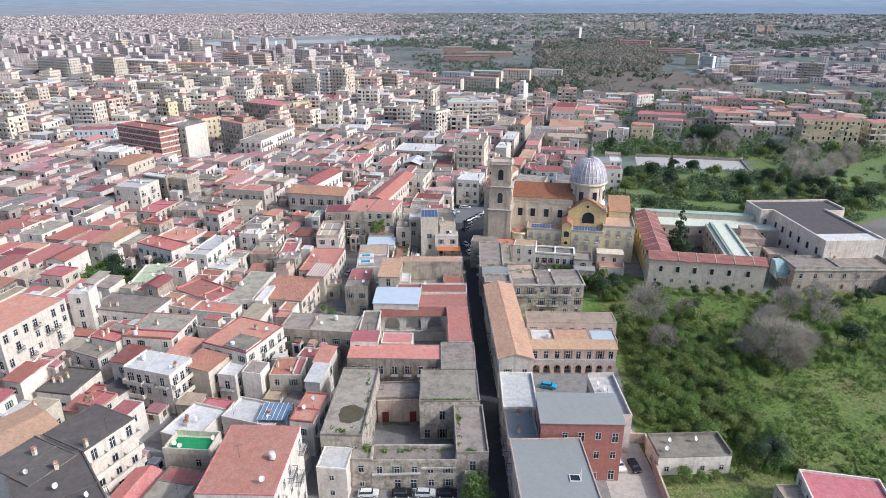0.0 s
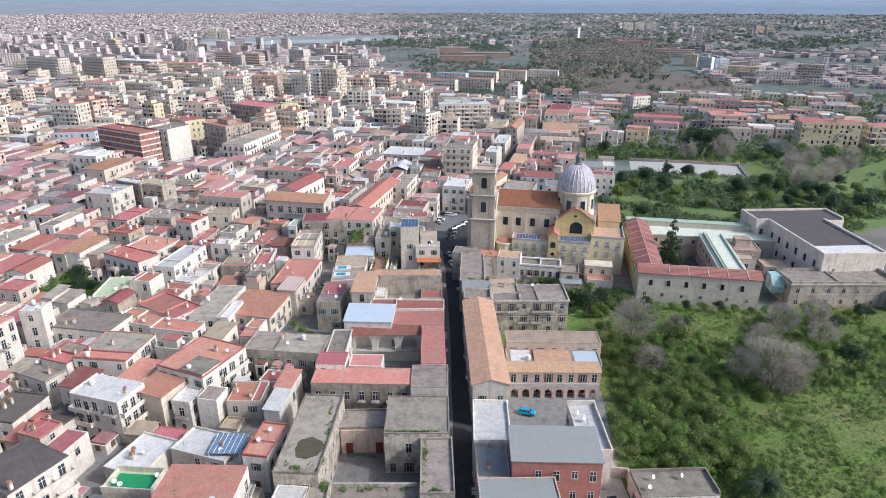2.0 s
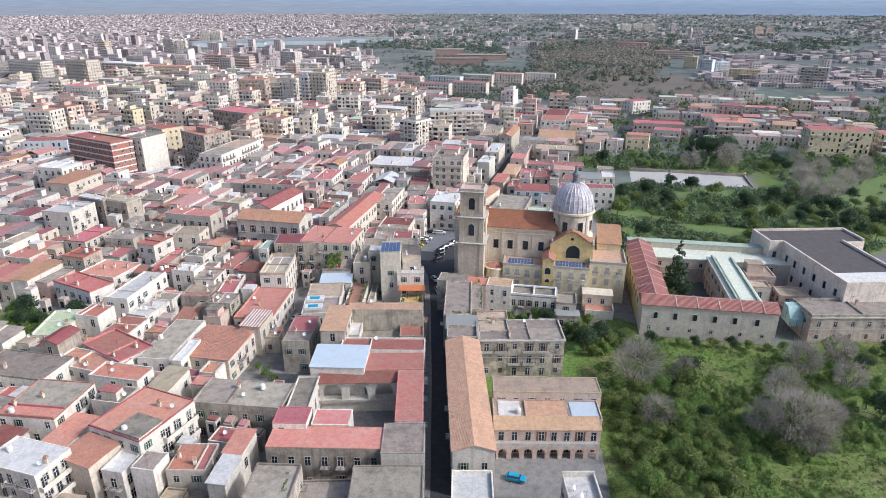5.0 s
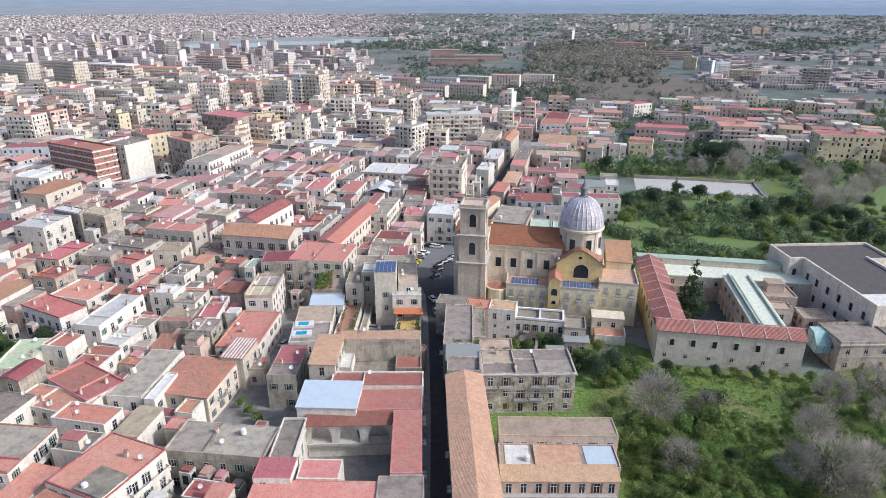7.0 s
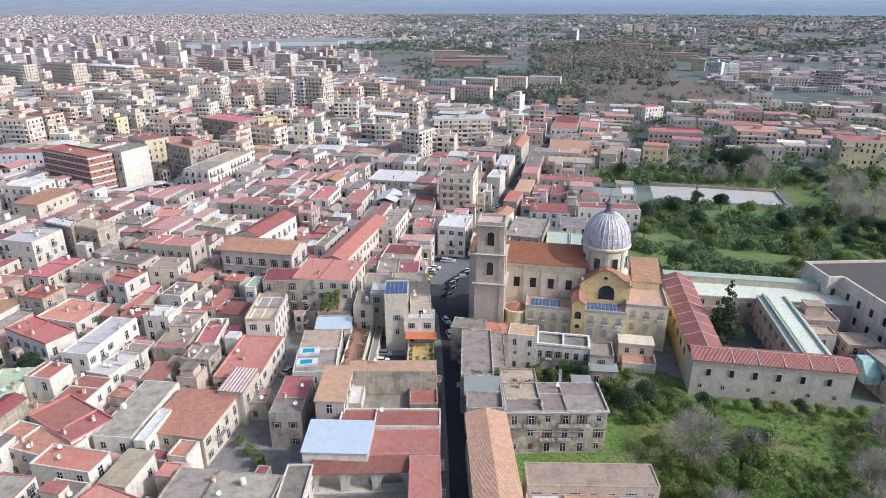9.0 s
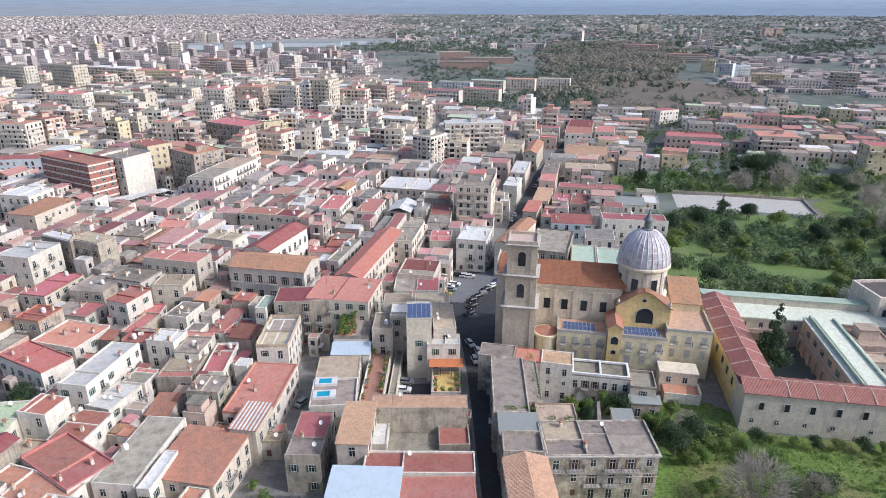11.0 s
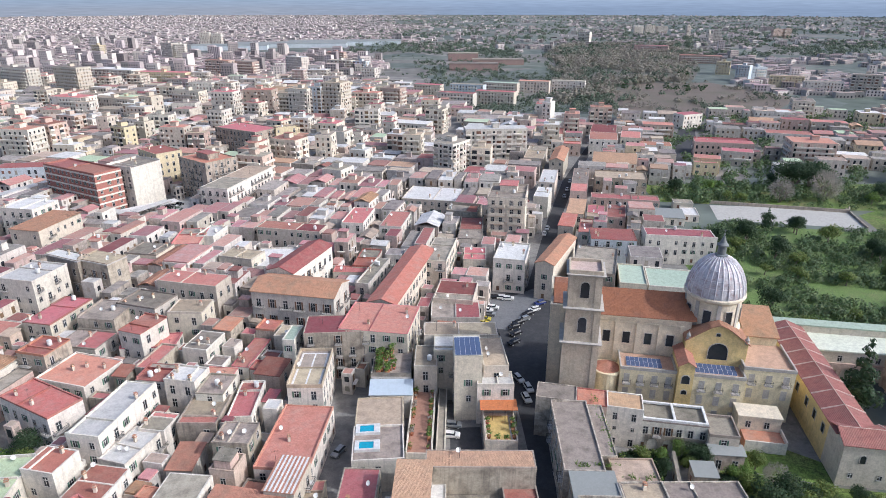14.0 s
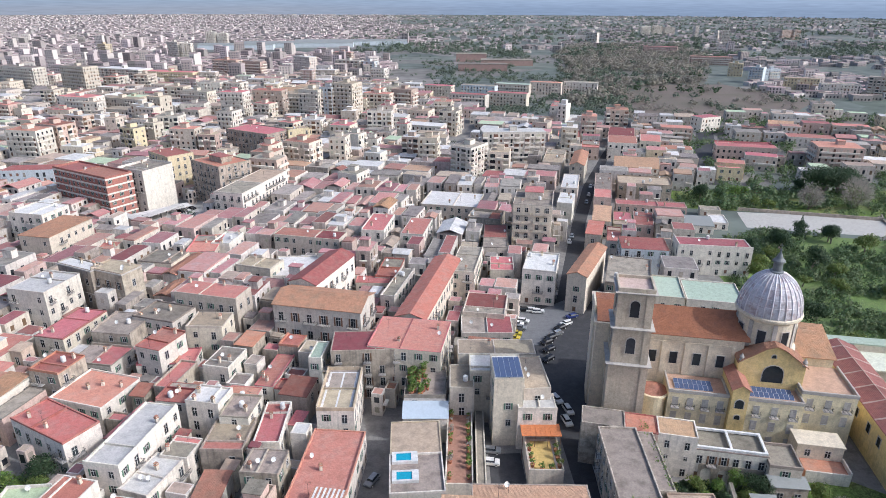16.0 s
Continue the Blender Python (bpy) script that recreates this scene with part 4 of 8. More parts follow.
# ---- arcades ----
def arcade(n, pitch, h, arch_w, spring, thick=0.5):
    """A wall of n round-arched openings, along x from 0, facing -y."""
    b = Build()
    k = 8
    rad = arch_w / 2
    for i in range(n):
        c = pitch * (i + 0.5)
        l, r = pitch * i, pitch * (i + 1)
        arc = [(c - rad * math.cos(math.pi * s / k), spring + rad * math.sin(math.pi * s / k)) for s in range(k + 1)]
        for y, flip in ((0, False), (thick, True)):
            polys = [[(l, 0), (c - rad, 0), (c - rad, spring), (l, spring)], [(c + rad, 0), (r, 0), (r, spring), (c + rad, spring)]]
            top = [(l, spring), *arc[:k // 2 + 1], (c, h), (l, h)]
            polys.append(top)
            polys.append([(c, h), *arc[k // 2:], (r, spring), (r, h)])
            for p in polys:
                q = [(x, y, z) for x, z in p]
                b.face(q[::-1] if flip else q)
        inner = [(c - rad, 0), *arc, (c + rad, 0)]
        for p, q in zip(inner, inner[1:]):
            b.face([(p[0], 0, p[1]), (p[0], thick, p[1]), (q[0], thick, q[1]), (q[0], 0, q[1])])
    b.face([(0, 0, h), (n * pitch, 0, h), (n * pitch, thick, h), (0, thick, h)])
    return b


def hole_window(root, x, y, z, w, h, turn=0, mats=None, arched=True):
    """A tall opening with a stone surround and a dark pane lying back in it."""
    b = Build()
    n = 8
    top = [(w / 2 * math.cos(math.pi * i / n), h - w / 2 + w / 2 * math.sin(math.pi * i / n)) for i in range(n + 1)] if arched else [(w / 2, h), (-w / 2, h)]
    line = [(w / 2, 0), *top, (-w / 2, 0)]
    k = 1 + 0.28 / w
    out = [(p * k, q + (0.16 if q > h * 0.4 else 0)) for p, q in line]
    b.face([(p, -0.02, q) for p, q in line][::-1], 0)
    for a, c, d, e in zip(line, line[1:], out[1:], out):
        b.face([(a[0], -0.14, a[1]), (c[0], -0.14, c[1]), (d[0], -0.14, d[1]), (e[0], -0.14, e[1])], 1)
        b.face([(a[0], -0.02, a[1]), (c[0], -0.02, c[1]), (c[0], -0.14, c[1]), (a[0], -0.14, a[1])], 1)
        b.face([(e[0], -0.14, e[1]), (d[0], -0.14, d[1]), (d[0], 0.0, d[1]), (e[0], 0.0, e[1])], 1)
    ob = part("window", b, mats or [GLASS, FRAME["k"]], root)
    ob.matrix_local = pose(0, 0, 0, 0, 0, turn) @ pose(x, y, z) if turn == 0 else pose(x, y, z, 0, 0, turn)
    return ob


# ---- church ----
church = thing("church", 20, 236, 0, -13, "yellow and stone church with a ribbed lead dome and tiled roofs", "church")
TERRA = ROOF["O"]
DARKTILE = material("brown_red_roof_tiles", (0.33, 0.14, 0.075), spots=(0.24, 0.12, 0.08), spot_amount=0.8, rows=("Y", 2.2), tint=0.03)
CREAM = material("church_cream_plaster", (0.64, 0.56, 0.43), spots=(0.50, 0.435, 0.335), streaks=0.15, tint=0.03)
YELLOW = material("church_yellow_plaster", (0.66, 0.51, 0.23), spots=(0.58, 0.47, 0.27), streaks=0.2, tint=0.03)
PALEY = material("church_pale_yellow_plaster", (0.69, 0.60, 0.40), spots=(0.56, 0.49, 0.35), streaks=0.12, tint=0.03)
b = Build()
b.box(-1, 22, 2, 15, -0.5, 22)
b.face([(-1, 2, 22), (-1, 8.5, 26), (-1, 15, 22)][::-1])
nave = part("nave_wall", b, CREAM, church)
b = Build()
b.prism(-1, 22.5, 2, 15, 22, 26, "x", over=0.5)
part("nave_roof", b, DARKTILE, church, "brown-red tiled nave roof")
b = Build()
for z, o, t in ((21.2, 0.45, 0.6), (19.8, 0.2, 0.25)):
    b.box(-1, 20.5, 2 - o, 2 - 0.003, z, z + t)
for x in (-0.6, 4.5, 9.6, 14.8, 19.9):
    b.box(x - 0.4, x + 0.4, 1.7, 2 - 0.003, 11.5, 19.8)
part("nave_cornice", b, CREAM, church)
for x in (2.2, 7.0, 12.2, 17.4):
    hole_window(nave, x, 2, 14.2, 1.7, 3.1, arched=False)
b = Build()
b.box(-11.6, -1.0, -1.5, 14.5, -0.5, 24.5)
b.box(-12.1, -1.0, -2.0, 15.0, 24.5, 25.2)
b.box(-12.0, -11.6, 2.5, 10.5, -0.5, 27.4)
part("west_front", b, CREAM, church, "tall plain west front with cornices")
b = Build()
b.prism(-11.4, -1.0, -1.3, 14.3, 25.2, 27.2, "x", over=0.0)
part("west_roof", b, DARKTILE, church)
# transept with its gabled front
b = Build()
b.box(20.5, 34.5, -1.3, 20, -0.5, 18.2)
b.face([(20.5, -1.3, 18.2), (34.5, -1.3, 18.2), (29.5, -1.3, 22.0), (27.5, -1.3, 22.8), (25.5, -1.3, 22.0)])
b.face([(20.5, 6.5, 18.2), (25.5, 6.5, 22.0), (27.5, 6.5, 22.8), (29.5, 6.5, 22.0), (34.5, 6.5, 18.2)])
front = part("transept_wall", b, YELLOW, church, "yellow gabled front with a large arched window")
b = Build()
for x0, z0, x1, z1 in ((20.1, 18.1, 25.5, 22.1), (25.5, 22.1, 27.5, 22.9), (27.5, 22.9, 29.5, 22.1), (29.5, 22.1, 34.9, 18.1)):
    p = [(x0, -1.9, z0), (x1, -1.9, z1), (x1, 6.5, z1), (x0, 6.5, z0)]
    q = [(x, y, z + 0.25) for x, y, z in p]
    b.face(q)
    b.face(p[::-1])
    b.face([p[0], p[1], q[1], q[0]])
    b.face([p[2], p[3], q[3], q[2]])
part("transept_roof", b, TERRA, church, "terracotta roof over the gabled front")
hole_window(front, 28.0, -1.3, 13.6, 4.4, 4.4)
hole_window(front, 27.5, -1.3, 19.8, 0.9, 0.9)
for x in (20.9, 34.1):
    b = Build()
    b.lathe([(0.35, 18.4), (0.6, 18.7), (0.35, 19.0), (0.55, 19.5), (0.2, 20.1), (0.05, 20.5)], 10, 0, x, -1.2)
    part("finial", b, FRAME["k"], church)
# drum and dome
DX, DY = 27.3, 7.4
b = Build()
b.lathe([(7.0, 16), (7.0, 19.6), (6.6, 20.0), (6.4, 20.1), (6.4, 26.8), (6.8, 27.1), (7.15, 27.5), (7.15, 28.0), (6.8, 28.2)], 48, 0, DX, DY)
drum = part("drum", b, CREAM, church, "cream plaster drum with tall windows")
for i in range(8):
    a = math.radians(22.5 + 45 * i - 90)
    hole_window(drum, DX + 6.4 * math.cos(a), DY + 6.4 * math.sin(a), 21.4, 1.7, 3.6, math.degrees(a) + 90, arched=False)
    a = math.radians(45 * i - 90)
    pb = Build()
    pb.box(-0.45, 0.45, -0.25, 0.2, 20.1, 26.8)
    po = part("pilaster", pb, FRAME["k"], drum)
    po.matrix_local = pose(DX + 6.35 * math.cos(a), DY + 6.35 * math.sin(a), 0, 0, 0, math.degrees(a) + 90)
LEAD = material("ribbed_lead_sheet", (0.50, 0.485, 0.505), rough=0.55, spots=(0.26, 0.17, 0.16), spot_scale=0.55, spot_amount=1.0, streaks=0.35, metal=0.1, tint=0.02)
b = Build()
prof = [(6.75 * math.cos(a), 28.1 + 9.2 * math.sin(a)) for a in np.linspace(0, math.radians(80), 15)]
b.lathe(prof, 48, 0, DX, DY)
dome = part("dome", b, LEAD, church, "grey lead dome streaked with rust", smooth=True)
RIBLEAD = material("pale_rib_lead", (0.62, 0.60, 0.62), rough=0.45, spots=(0.40, 0.27, 0.25), spot_scale=0.6, spot_amount=0.6, metal=0.15, tint=0.1)
b = Build()
for p, q in zip(prof, prof[1:]):
    b.tube((p[0] + 0.05, 0, p[1]), (q[0] + 0.05, 0, q[1]), 0.13, 0.13, 5, caps=False)
rib_mesh = b.mesh("rib", [RIBLEAD])
for i in range(28):
    o = part("rib", rib_mesh, None, dome)
    o.matrix_local = pose(DX, DY, 0, 0, 0, 360 / 28 * i)
for k in (3, 5, 8, 10):
    r, z = prof[k]
    b = Build()
    for i in range(56):
        p0, p1 = 2 * math.pi * i / 56, 2 * math.pi * (i + 1) / 56
        b.tube(((r + 0.02) * math.cos(p0), (r + 0.02) * math.sin(p0), z), ((r + 0.02) * math.cos(p1), (r + 0.02) * math.sin(p1), z), 0.07, 0.07, 4, caps=False)
    o = part("seam", b, RIBLEAD, dome, "pale lead seam round the dome")
    o.matrix_local = pose(DX, DY, 0)
b = Build()
b.lathe([(1.5, 36.9), (1.5, 37.4), (1.0, 37.6), (0.95, 39.5), (1.35, 39.7), (1.3, 40.0), (0.8, 40.5), (0.3, 41.7), (0.12, 42.2), (0.25, 42.4), (0.12, 42.7)], 16, 0, DX, DY)
b.tube((DX, DY, 42.6), (DX, DY, 44.0), 0.05, 0.05, 5)
b.tube((DX - 0.4, DY, 43.5), (DX + 0.4, DY, 43.5), 0.05, 0.05, 5)
part("lantern", b, material("dark_lead", (0.16, 0.17, 0.17), rough=0.5, tint=0.02), church, "dark lead lantern with a cross")
# terraces and side blocks
SOLAR = material("solar_glass", (0.075, 0.105, 0.19), rough=0.3, spots=(0.10, 0.13, 0.22), tint=0.02, grain=0.03, bump=0.0)
TILEFLOOR = material("terracotta_floor", (0.50, 0.33, 0.23), spots=(0.40, 0.28, 0.20), tint=0.05)


def terrace(x0, x1, y0, y1, z, mat, floors, floor_mat=TILEFLOOR, lip=0.8):
    b = Build()
    b.box(x0, x1, y0, y1, -0.5, z)
    o = part("side_wing", b, mat, church)
    p = Build()
    for a0, a1, c0, c1 in ((x0 - 0.1, x1 + 0.1, y0 - 0.1, y0 + 0.25), (x0 - 0.1, x0 + 0.25, y0 + 0.25, y1), (x1 - 0.25, x1 + 0.1, y0 + 0.25, y1)):
        p.box(a0, a1, c0, c1, z + 0.003, z + lip)
    part("parapet", p, FRAME["k"], o)
    f = Build()
    f.box(x0 + 0.25, x1 - 0.25, y0 + 0.25, y1 - 0.003, z - 0.1, z + 0.05)
    part("terrace_floor", f, floor_mat, o)
    n = max(1, int((x1 - x0) / 3.2))
    for fl in range(floors):
        for i in range(n):
            x = x0 + (x1 - x0) * (i + 0.5) / n
            wo = part("window", WINDOWS[7], None, o)
            wo.matrix_local = pose(x, y0, z - 3.4 - 3.9 * fl)
            if fl == 0:
                bo = part("balcony", BALCONIES[0], None, o)
                bo.matrix_local = pose(x, y0, z - 3.45)
    return o


t1 = terrace(5.5, 18.4, -6.2, 1.5, 11.5, PALEY, 3)
t2 = terrace(22.1, 33.5, -7.2, 0.6, 12.0, PALEY, 3)
terrace(33.6, 45, -4.5, 8, 13.5, PALEY, 2)


def solar_rows(parent, x, y, z, cols, rows, tilt=14):
    for r in range(rows):
        for c in range(cols):
            b = Build()
            b.box(-0.48, 0.48, -0.8, 0.8, 0, 0.04, 0)
            b.box(-0.5, 0.5, -0.82, -0.8, -0.01, 0.05, 1)
            b.box(-0.5, 0.5, 0.8, 0.82, -0.01, 0.05, 1)
            b.box(-0.5, -0.48, -0.8, 0.8, -0.01, 0.05, 1)
            b.box(0.48, 0.5, -0.8, 0.8, -0.01, 0.05, 1)
            o = part("solar_panel", b, [SOLAR, WHITE], parent)
            o.matrix_local = pose(x + c * 1.04, y + r * 2.0, z + 0.35, tilt, 0, 0)


solar_rows(t1, 7.5, -3.8, 11.5, 8, 2)
solar_rows(t2, 23.2, -4.8, 12.0, 9, 2)
b = Build()
b.box(18.5, 22.0, -7.6, 1.9, -0.5, 14.6)
b.face([(18.5, -7.6, 14.6), (22, -7.6, 14.6), (20.25, -7.6, 15.8)])
bay = part("bell_bay", b, YELLOW, church, "deep yellow bay with a bell-shaped window")
b = Build()
for s in (-1, 1):
    p = [(20.25, -7.9, 15.85), (20.25, 1.5, 15.85), (20.25 + s * 2.1, 1.5, 14.5), (20.25 + s * 2.1, -7.9, 14.5)]
    b.face(p if s < 0 else p[::-1])
    q = [(x, y, z + 0.2) for x, y, z in p]
    b.face(q[::-1] if s < 0 else q)
    for i in range(4):
        b.face([p[i], p[(i + 1) % 4], q[(i + 1) % 4], q[i]])
part("bay_roof", b, TERRA, church)
hole_window(bay, 20.25, -7.6, 9.9, 1.8, 2.3)
hole_window(bay, 20.25, -7.6, 7.0, 1.2, 1.2)
b = Build()
b.lathe([(3.2, -0.5), (3.2, 9.2), (3.6, 9.4), (3.6, 9.9), (3.2, 10.0)], 24, 0, 2.6, -3.2)
b.lathe([(3.3, 9.95), (1.6, 10.7), (0.2, 11.2)], 24, 1, 2.6, -3.2)
part("apse", b, [PALEY, TERRA], church, "rounded apse with a low terracotta roof")
b = Build()
b.box(36.2, 44, 8.1, 19, -0.5, 15.9)
part("east_wing", b, PALEY, church)
b = Build()
p = [(36.0, 7.6, 15.8), (44.4, 7.6, 15.8), (44.4, 19.4, 19.0), (36.0, 19.4, 19.0)]
q = [(x, y, z + 0.25) for x, y, z in p]
b.face(q)
b.face(p[::-1])
for i in range(4):
    b.face([p[i], p[(i + 1) % 4], q[(i + 1) % 4], q[i]])
b.box(36.2, 44, 18.8, 19.2, 16.1, 18.7)
part("east_roof", b, TERRA, church, "terracotta tiled side roof sloping to the south")
b = Build()
b.box(-1, 24, 15, 20, -0.5, 14)
b.box(-1, 24, 14.5, 20.3, 14, 14.25)
part("north_aisle", b, CREAM, church)
# low annex in front
b = Build()
b.box(31.8, 41, -12.4, -7.4, -0.5, 5.8)
b.box(31.6, 41.2, -12.6, -7.4, 5.8, 6.2)
ann = part("annex", b, CREAM, church, "low cream annex with a flat roof")
for x in (34, 38):
    o = part("window", WINDOWS[0], None, ann)
    o.matrix_local = pose(x, -12.4, 3.2)
b = Build()
b.box(32.6, 41.0, -16.8, -12.42, -0.5, 2.5)
part("terrace", b, ROOF["B"], church, "reddish paved terrace in front of the annex")
b = Build()
b.box(41.0, 41.3, -17.1, -12.42, -0.5, 3.5)
b.box(32.6, 40.99, -17.1, -16.81, -0.5, 2.9)
part("terrace_wall", b, WALL["w"], church)

# ---- bell tower ----
tower = thing("bell_tower", 20, 236, 0, -13, "square stone bell tower with cornices and arched openings", "bell tower")
STONE = material("tower_stone", (0.50, 0.425, 0.325), spots=(0.36, 0.305, 0.235), spot_amount=0.6, streaks=0.2, tint=0.02)
X0, X1, Y0, Y1 = -8.7, -0.7, -10.5, -2.5
XC, YC = (X0 + X1) / 2, (Y0 + Y1) / 2
levels = [(-0.5, 20.2, 0.0), (20.2, 28.9, 0.25), (28.9, 37.2, 0.5)]
for z0, z1, s in levels:
    b = Build()
    b.box(X0 + s, X1 - s, Y0 + s, Y1 - s, z0, z1 - 0.5)
    st = part("shaft", b, STONE, tower)
    for cx, cy in ((X0 + s, Y0 + s), (X1 - s, Y0 + s), (X0 + s, Y1 - s), (X1 - s, Y1 - s)):
        b = Build()
        sx, sy = (1 if cx < XC else -1), (1 if cy < YC else -1)
        b.box(*sorted((cx - sx * 0.18, cx + sx * 1.3)), *sorted((cy - sy * 0.18, cy + sy * 1.3)), z0, z1 - 0.52)
        part("corner_pier", b, STONE, st)
    b = Build()
    for o, a, c in ((0.35, 0.5, 0.3), (0.65, 0.3, 0.12), (0.85, 0.12, 0.0)):
        b.box(X0 + s - o, X1 - s + o, Y0 + s - o, Y1 - s + o, z1 - a, z1 - c)
    part("cornice", b, FRAME["k"], st)
    if z0 > 0:
        hole_window(st, XC, Y0 + s, z0 + 2.4, 1.9, 3.9)
        hole_window(st, X1 - s, YC, z0 + 2.4, 1.9, 3.9, 90)
        hole_window(st, X0 + s, YC, z0 + 2.4, 1.9, 3.9, -90)
b = Build()
for x0, x1, y0, y1 in ((X0 + 0.2, X1 - 0.2, Y0 + 0.2, Y0 + 0.6), (X0 + 0.2, X1 - 0.2, Y1 - 0.6, Y1 - 0.2), (X0 + 0.2, X0 + 0.6, Y0 + 0.6, Y1 - 0.6), (X1 - 0.6, X1 - 0.2, Y0 + 0.6, Y1 - 0.6)):
    b.box(x0, x1, y0, y1, 37.2, 38.1)
part("parapet", b, STONE, tower)
b = Build()
b.box(X0 + 0.6, X1 - 0.6, Y0 + 0.6, Y1 - 0.6, 37.15, 37.4)
part("tower_roof", b, material("tower_roof_paving", (0.50, 0.38, 0.32), spots=(0.42, 0.33, 0.28), tint=0.02), tower)

# ---- convent with its cloister ----
convent = thing("convent", 61.6, 200.9, 0, -12.5, "two-storey convent with red and pale roofs round a cloister garden", "convent")
REDR = material("convent_red_roof", (0.29, 0.12, 0.10), spots=(0.27, 0.15, 0.125), tint=0.05, rows=("X", 1.0))
PALE = material("pale_green_roof_sheet", (0.60, 0.615, 0.50), spots=(0.50, 0.515, 0.41), tint=0.04)
CONV = material("convent_plaster", (0.53, 0.475, 0.385), spots=(0.38, 0.34, 0.275), streaks=0.2, tint=0.03)


def conv_wing(name, x0, x1, y0, y1, h, along, roof, mat, rise=1.6):
    b = Build()
    b.box(x0, x1, y0, y1, -0.5, h)
    o = part(name, b, mat, convent)
    r = Build()
    if along:
        r.prism(x0, x1, y0 - (3.8 if along == "y" else 0), y1, h + 0.02, h + rise, along, over=0.4)
    else:
        r.box(x0 - 0.2, x1 + 0.2, y0 - 0.2, y1 + 0.2, h + 0.003, h + 0.4)
    part("roof", r, roof, o)
    return o


sw = conv_wing("south_wing", 0, 37.5, 0, 7.6, 10.2, "x", REDR, CONV)
ww = conv_wing("west_wing", 0, 8.2, 7.6, 51.4, 10.2, "y", REDR, YELLOW)
nw = conv_wing("north_wing", 8.2, 54, 42.5, 51.4, 8.3, "", PALE, CONV)
conv_wing("rear_wing", 0.5, 47, 51.62, 55.0, 10.6, "", ROOF["V"], CONV)
ew = conv_wing("east_wing", 26.4, 35.0, 7.6, 42.5, 9.5, "", PALE, WALL["p"])
for x in (4, 9.5, 15, 20.5, 26, 32):
    hole_window(sw, x, 0, 5.9, 1.1, 2.0, arched=x == 4)
for i, x in enumerate((2.5, 8, 14, 20, 28, 34)):
    o = part("window", WINDOWS[5], None, sw)
    o.matrix_local = pose(x, 0, 2.2)
for y in (10, 15, 20, 26, 32, 38, 43):
    hole_window(ww, 0, y, 5.6, 1.4, 2.3, -90, arched=False)
b = Build()
for x in (9.5, 15.5, 21.5, 27.5, 33.5):
    for y in (-0.4, 8.0):
        b.tube((x, 3.8, 11.86), (x, y, 10.3), 0.2, 0.2, 6)
for y in (12, 18, 24, 30, 36, 42, 48):
    for x in (-0.4, 8.6):
        b.tube((4.1, y, 11.86), (x, y, 10.3), 0.2, 0.2, 6)
b.tube((4.1, 3.8, 11.84), (4.1, 51.2, 11.84), 0.16, 0.16, 6)
b.tube((0, 3.8, 11.84), (37.4, 3.8, 11.84), 0.16, 0.16, 6)
part("roof_joint", b, WALL["p"], convent, "pale mortar bands across the red roof")
for turn, x, y, n in ((0, 8.2, 41.9, 5), (-90, 25.9, 41.6, 8), (90, 8.8, 8.2, 8)):
    a = part("arcade", arcade(n, 3.8 if turn == 0 else 4.2, 5.2, 2.7, 2.6), WALL["p"], convent, "pinkish arches of the cloister")
    a.matrix_local = pose(x, y, 0, 0, 0, turn)
for y in (12, 17, 22, 27, 32, 37):
    o = part("window", WINDOWS[1], None, ew)
    o.matrix_local = pose(26.4, y, 6.4, 0, 0, -90)
b = Build()
b.box(27.6, 28.1, 7.6, 42.2, 9.9, 10.8)
b.box(33.8, 34.3, 7.6, 42.2, 9.9, 10.5)
b.box(28.9, 29.2, 7.6, 42.2, 9.9, 10.15)
part("roof_curb", b, ROOF["V"], ew, "green metal curb along the pale roof")
for i in range(9):
    o = part("window", WINDOWS[0], None, nw)
    o.matrix_local = pose(11 + 4.6 * i, 42.5, 5.6)

# large flat-roofed convent block
block = thing("convent_block", 120, 203, 0, 0, "tall pale convent block with a dark flat roof and parapets", "convent")
BLK = material("dusty_pink_plaster", (0.68, 0.60, 0.50), spots=(0.44, 0.37, 0.31), streaks=0.4, tint=0.03)
FELT = material("brown_grey_felt", (0.095, 0.082, 0.076), spots=(0.13, 0.115, 0.105), tint=0.03)
for x0, x1, y0, y1, h in ((3.5, 25, 0, 35, 14), (-1, 33, 35, 47.5, 14)):
    b = Build()
    b.box(x0, x1, y0, y1, -0.5, h)
    wg = part("wing", b, BLK, block)
    r = Build()
    r.box(x0 + 0.5, x1 - 0.5, y0 + 0.5, y1 - 0.5 + (1.0 if y1 < 40 else 0), h - 0.1, h + 0.1)
    part("roof", r, FELT, wg)
    p = Build()
    for a0, a1, c0, c1 in ((x0 - 0.1, x1 + 0.1, y0 - 0.1, y0 + 0.5), (x0 - 0.1, x0 + 0.5, y0 + 0.5, y1), (x1 - 0.5, x1 + 0.1, y0 + 0.5, y1), (x0 + 0.5, x1 - 0.5, y1 - 0.5, y1)):
        if y1 < 40 and c0 > 30:
            continue
        if y1 > 40 and c1 < 36:
            a0, a1 = x0 - 0.1, 3.5
        p.box(a0, a1, c0, c1, h + 0.003, h + 0.9)
    part("parapet", p, BLK, wg)
    if y1 < 40:
        for y in (4, 9.5, 15, 20.5, 26, 31):
            hole_window(wg, x0, y, 8.5, 1.3, 2.4, -90, arched=False)
            hole_window(wg, x0, y, 3.2, 1.3, 2.2, -90, arched=False)
    else:
        hole_window(wg, 1.2, 35, 8.5, 1.3, 2.4, arched=False)
b = Build()
b.box(4.2, 24.3, 0.7, 8.5, 14.1, 14.2)
part("roof_patch", b, ROOF["W"], block, "pale recoated part of the roof")
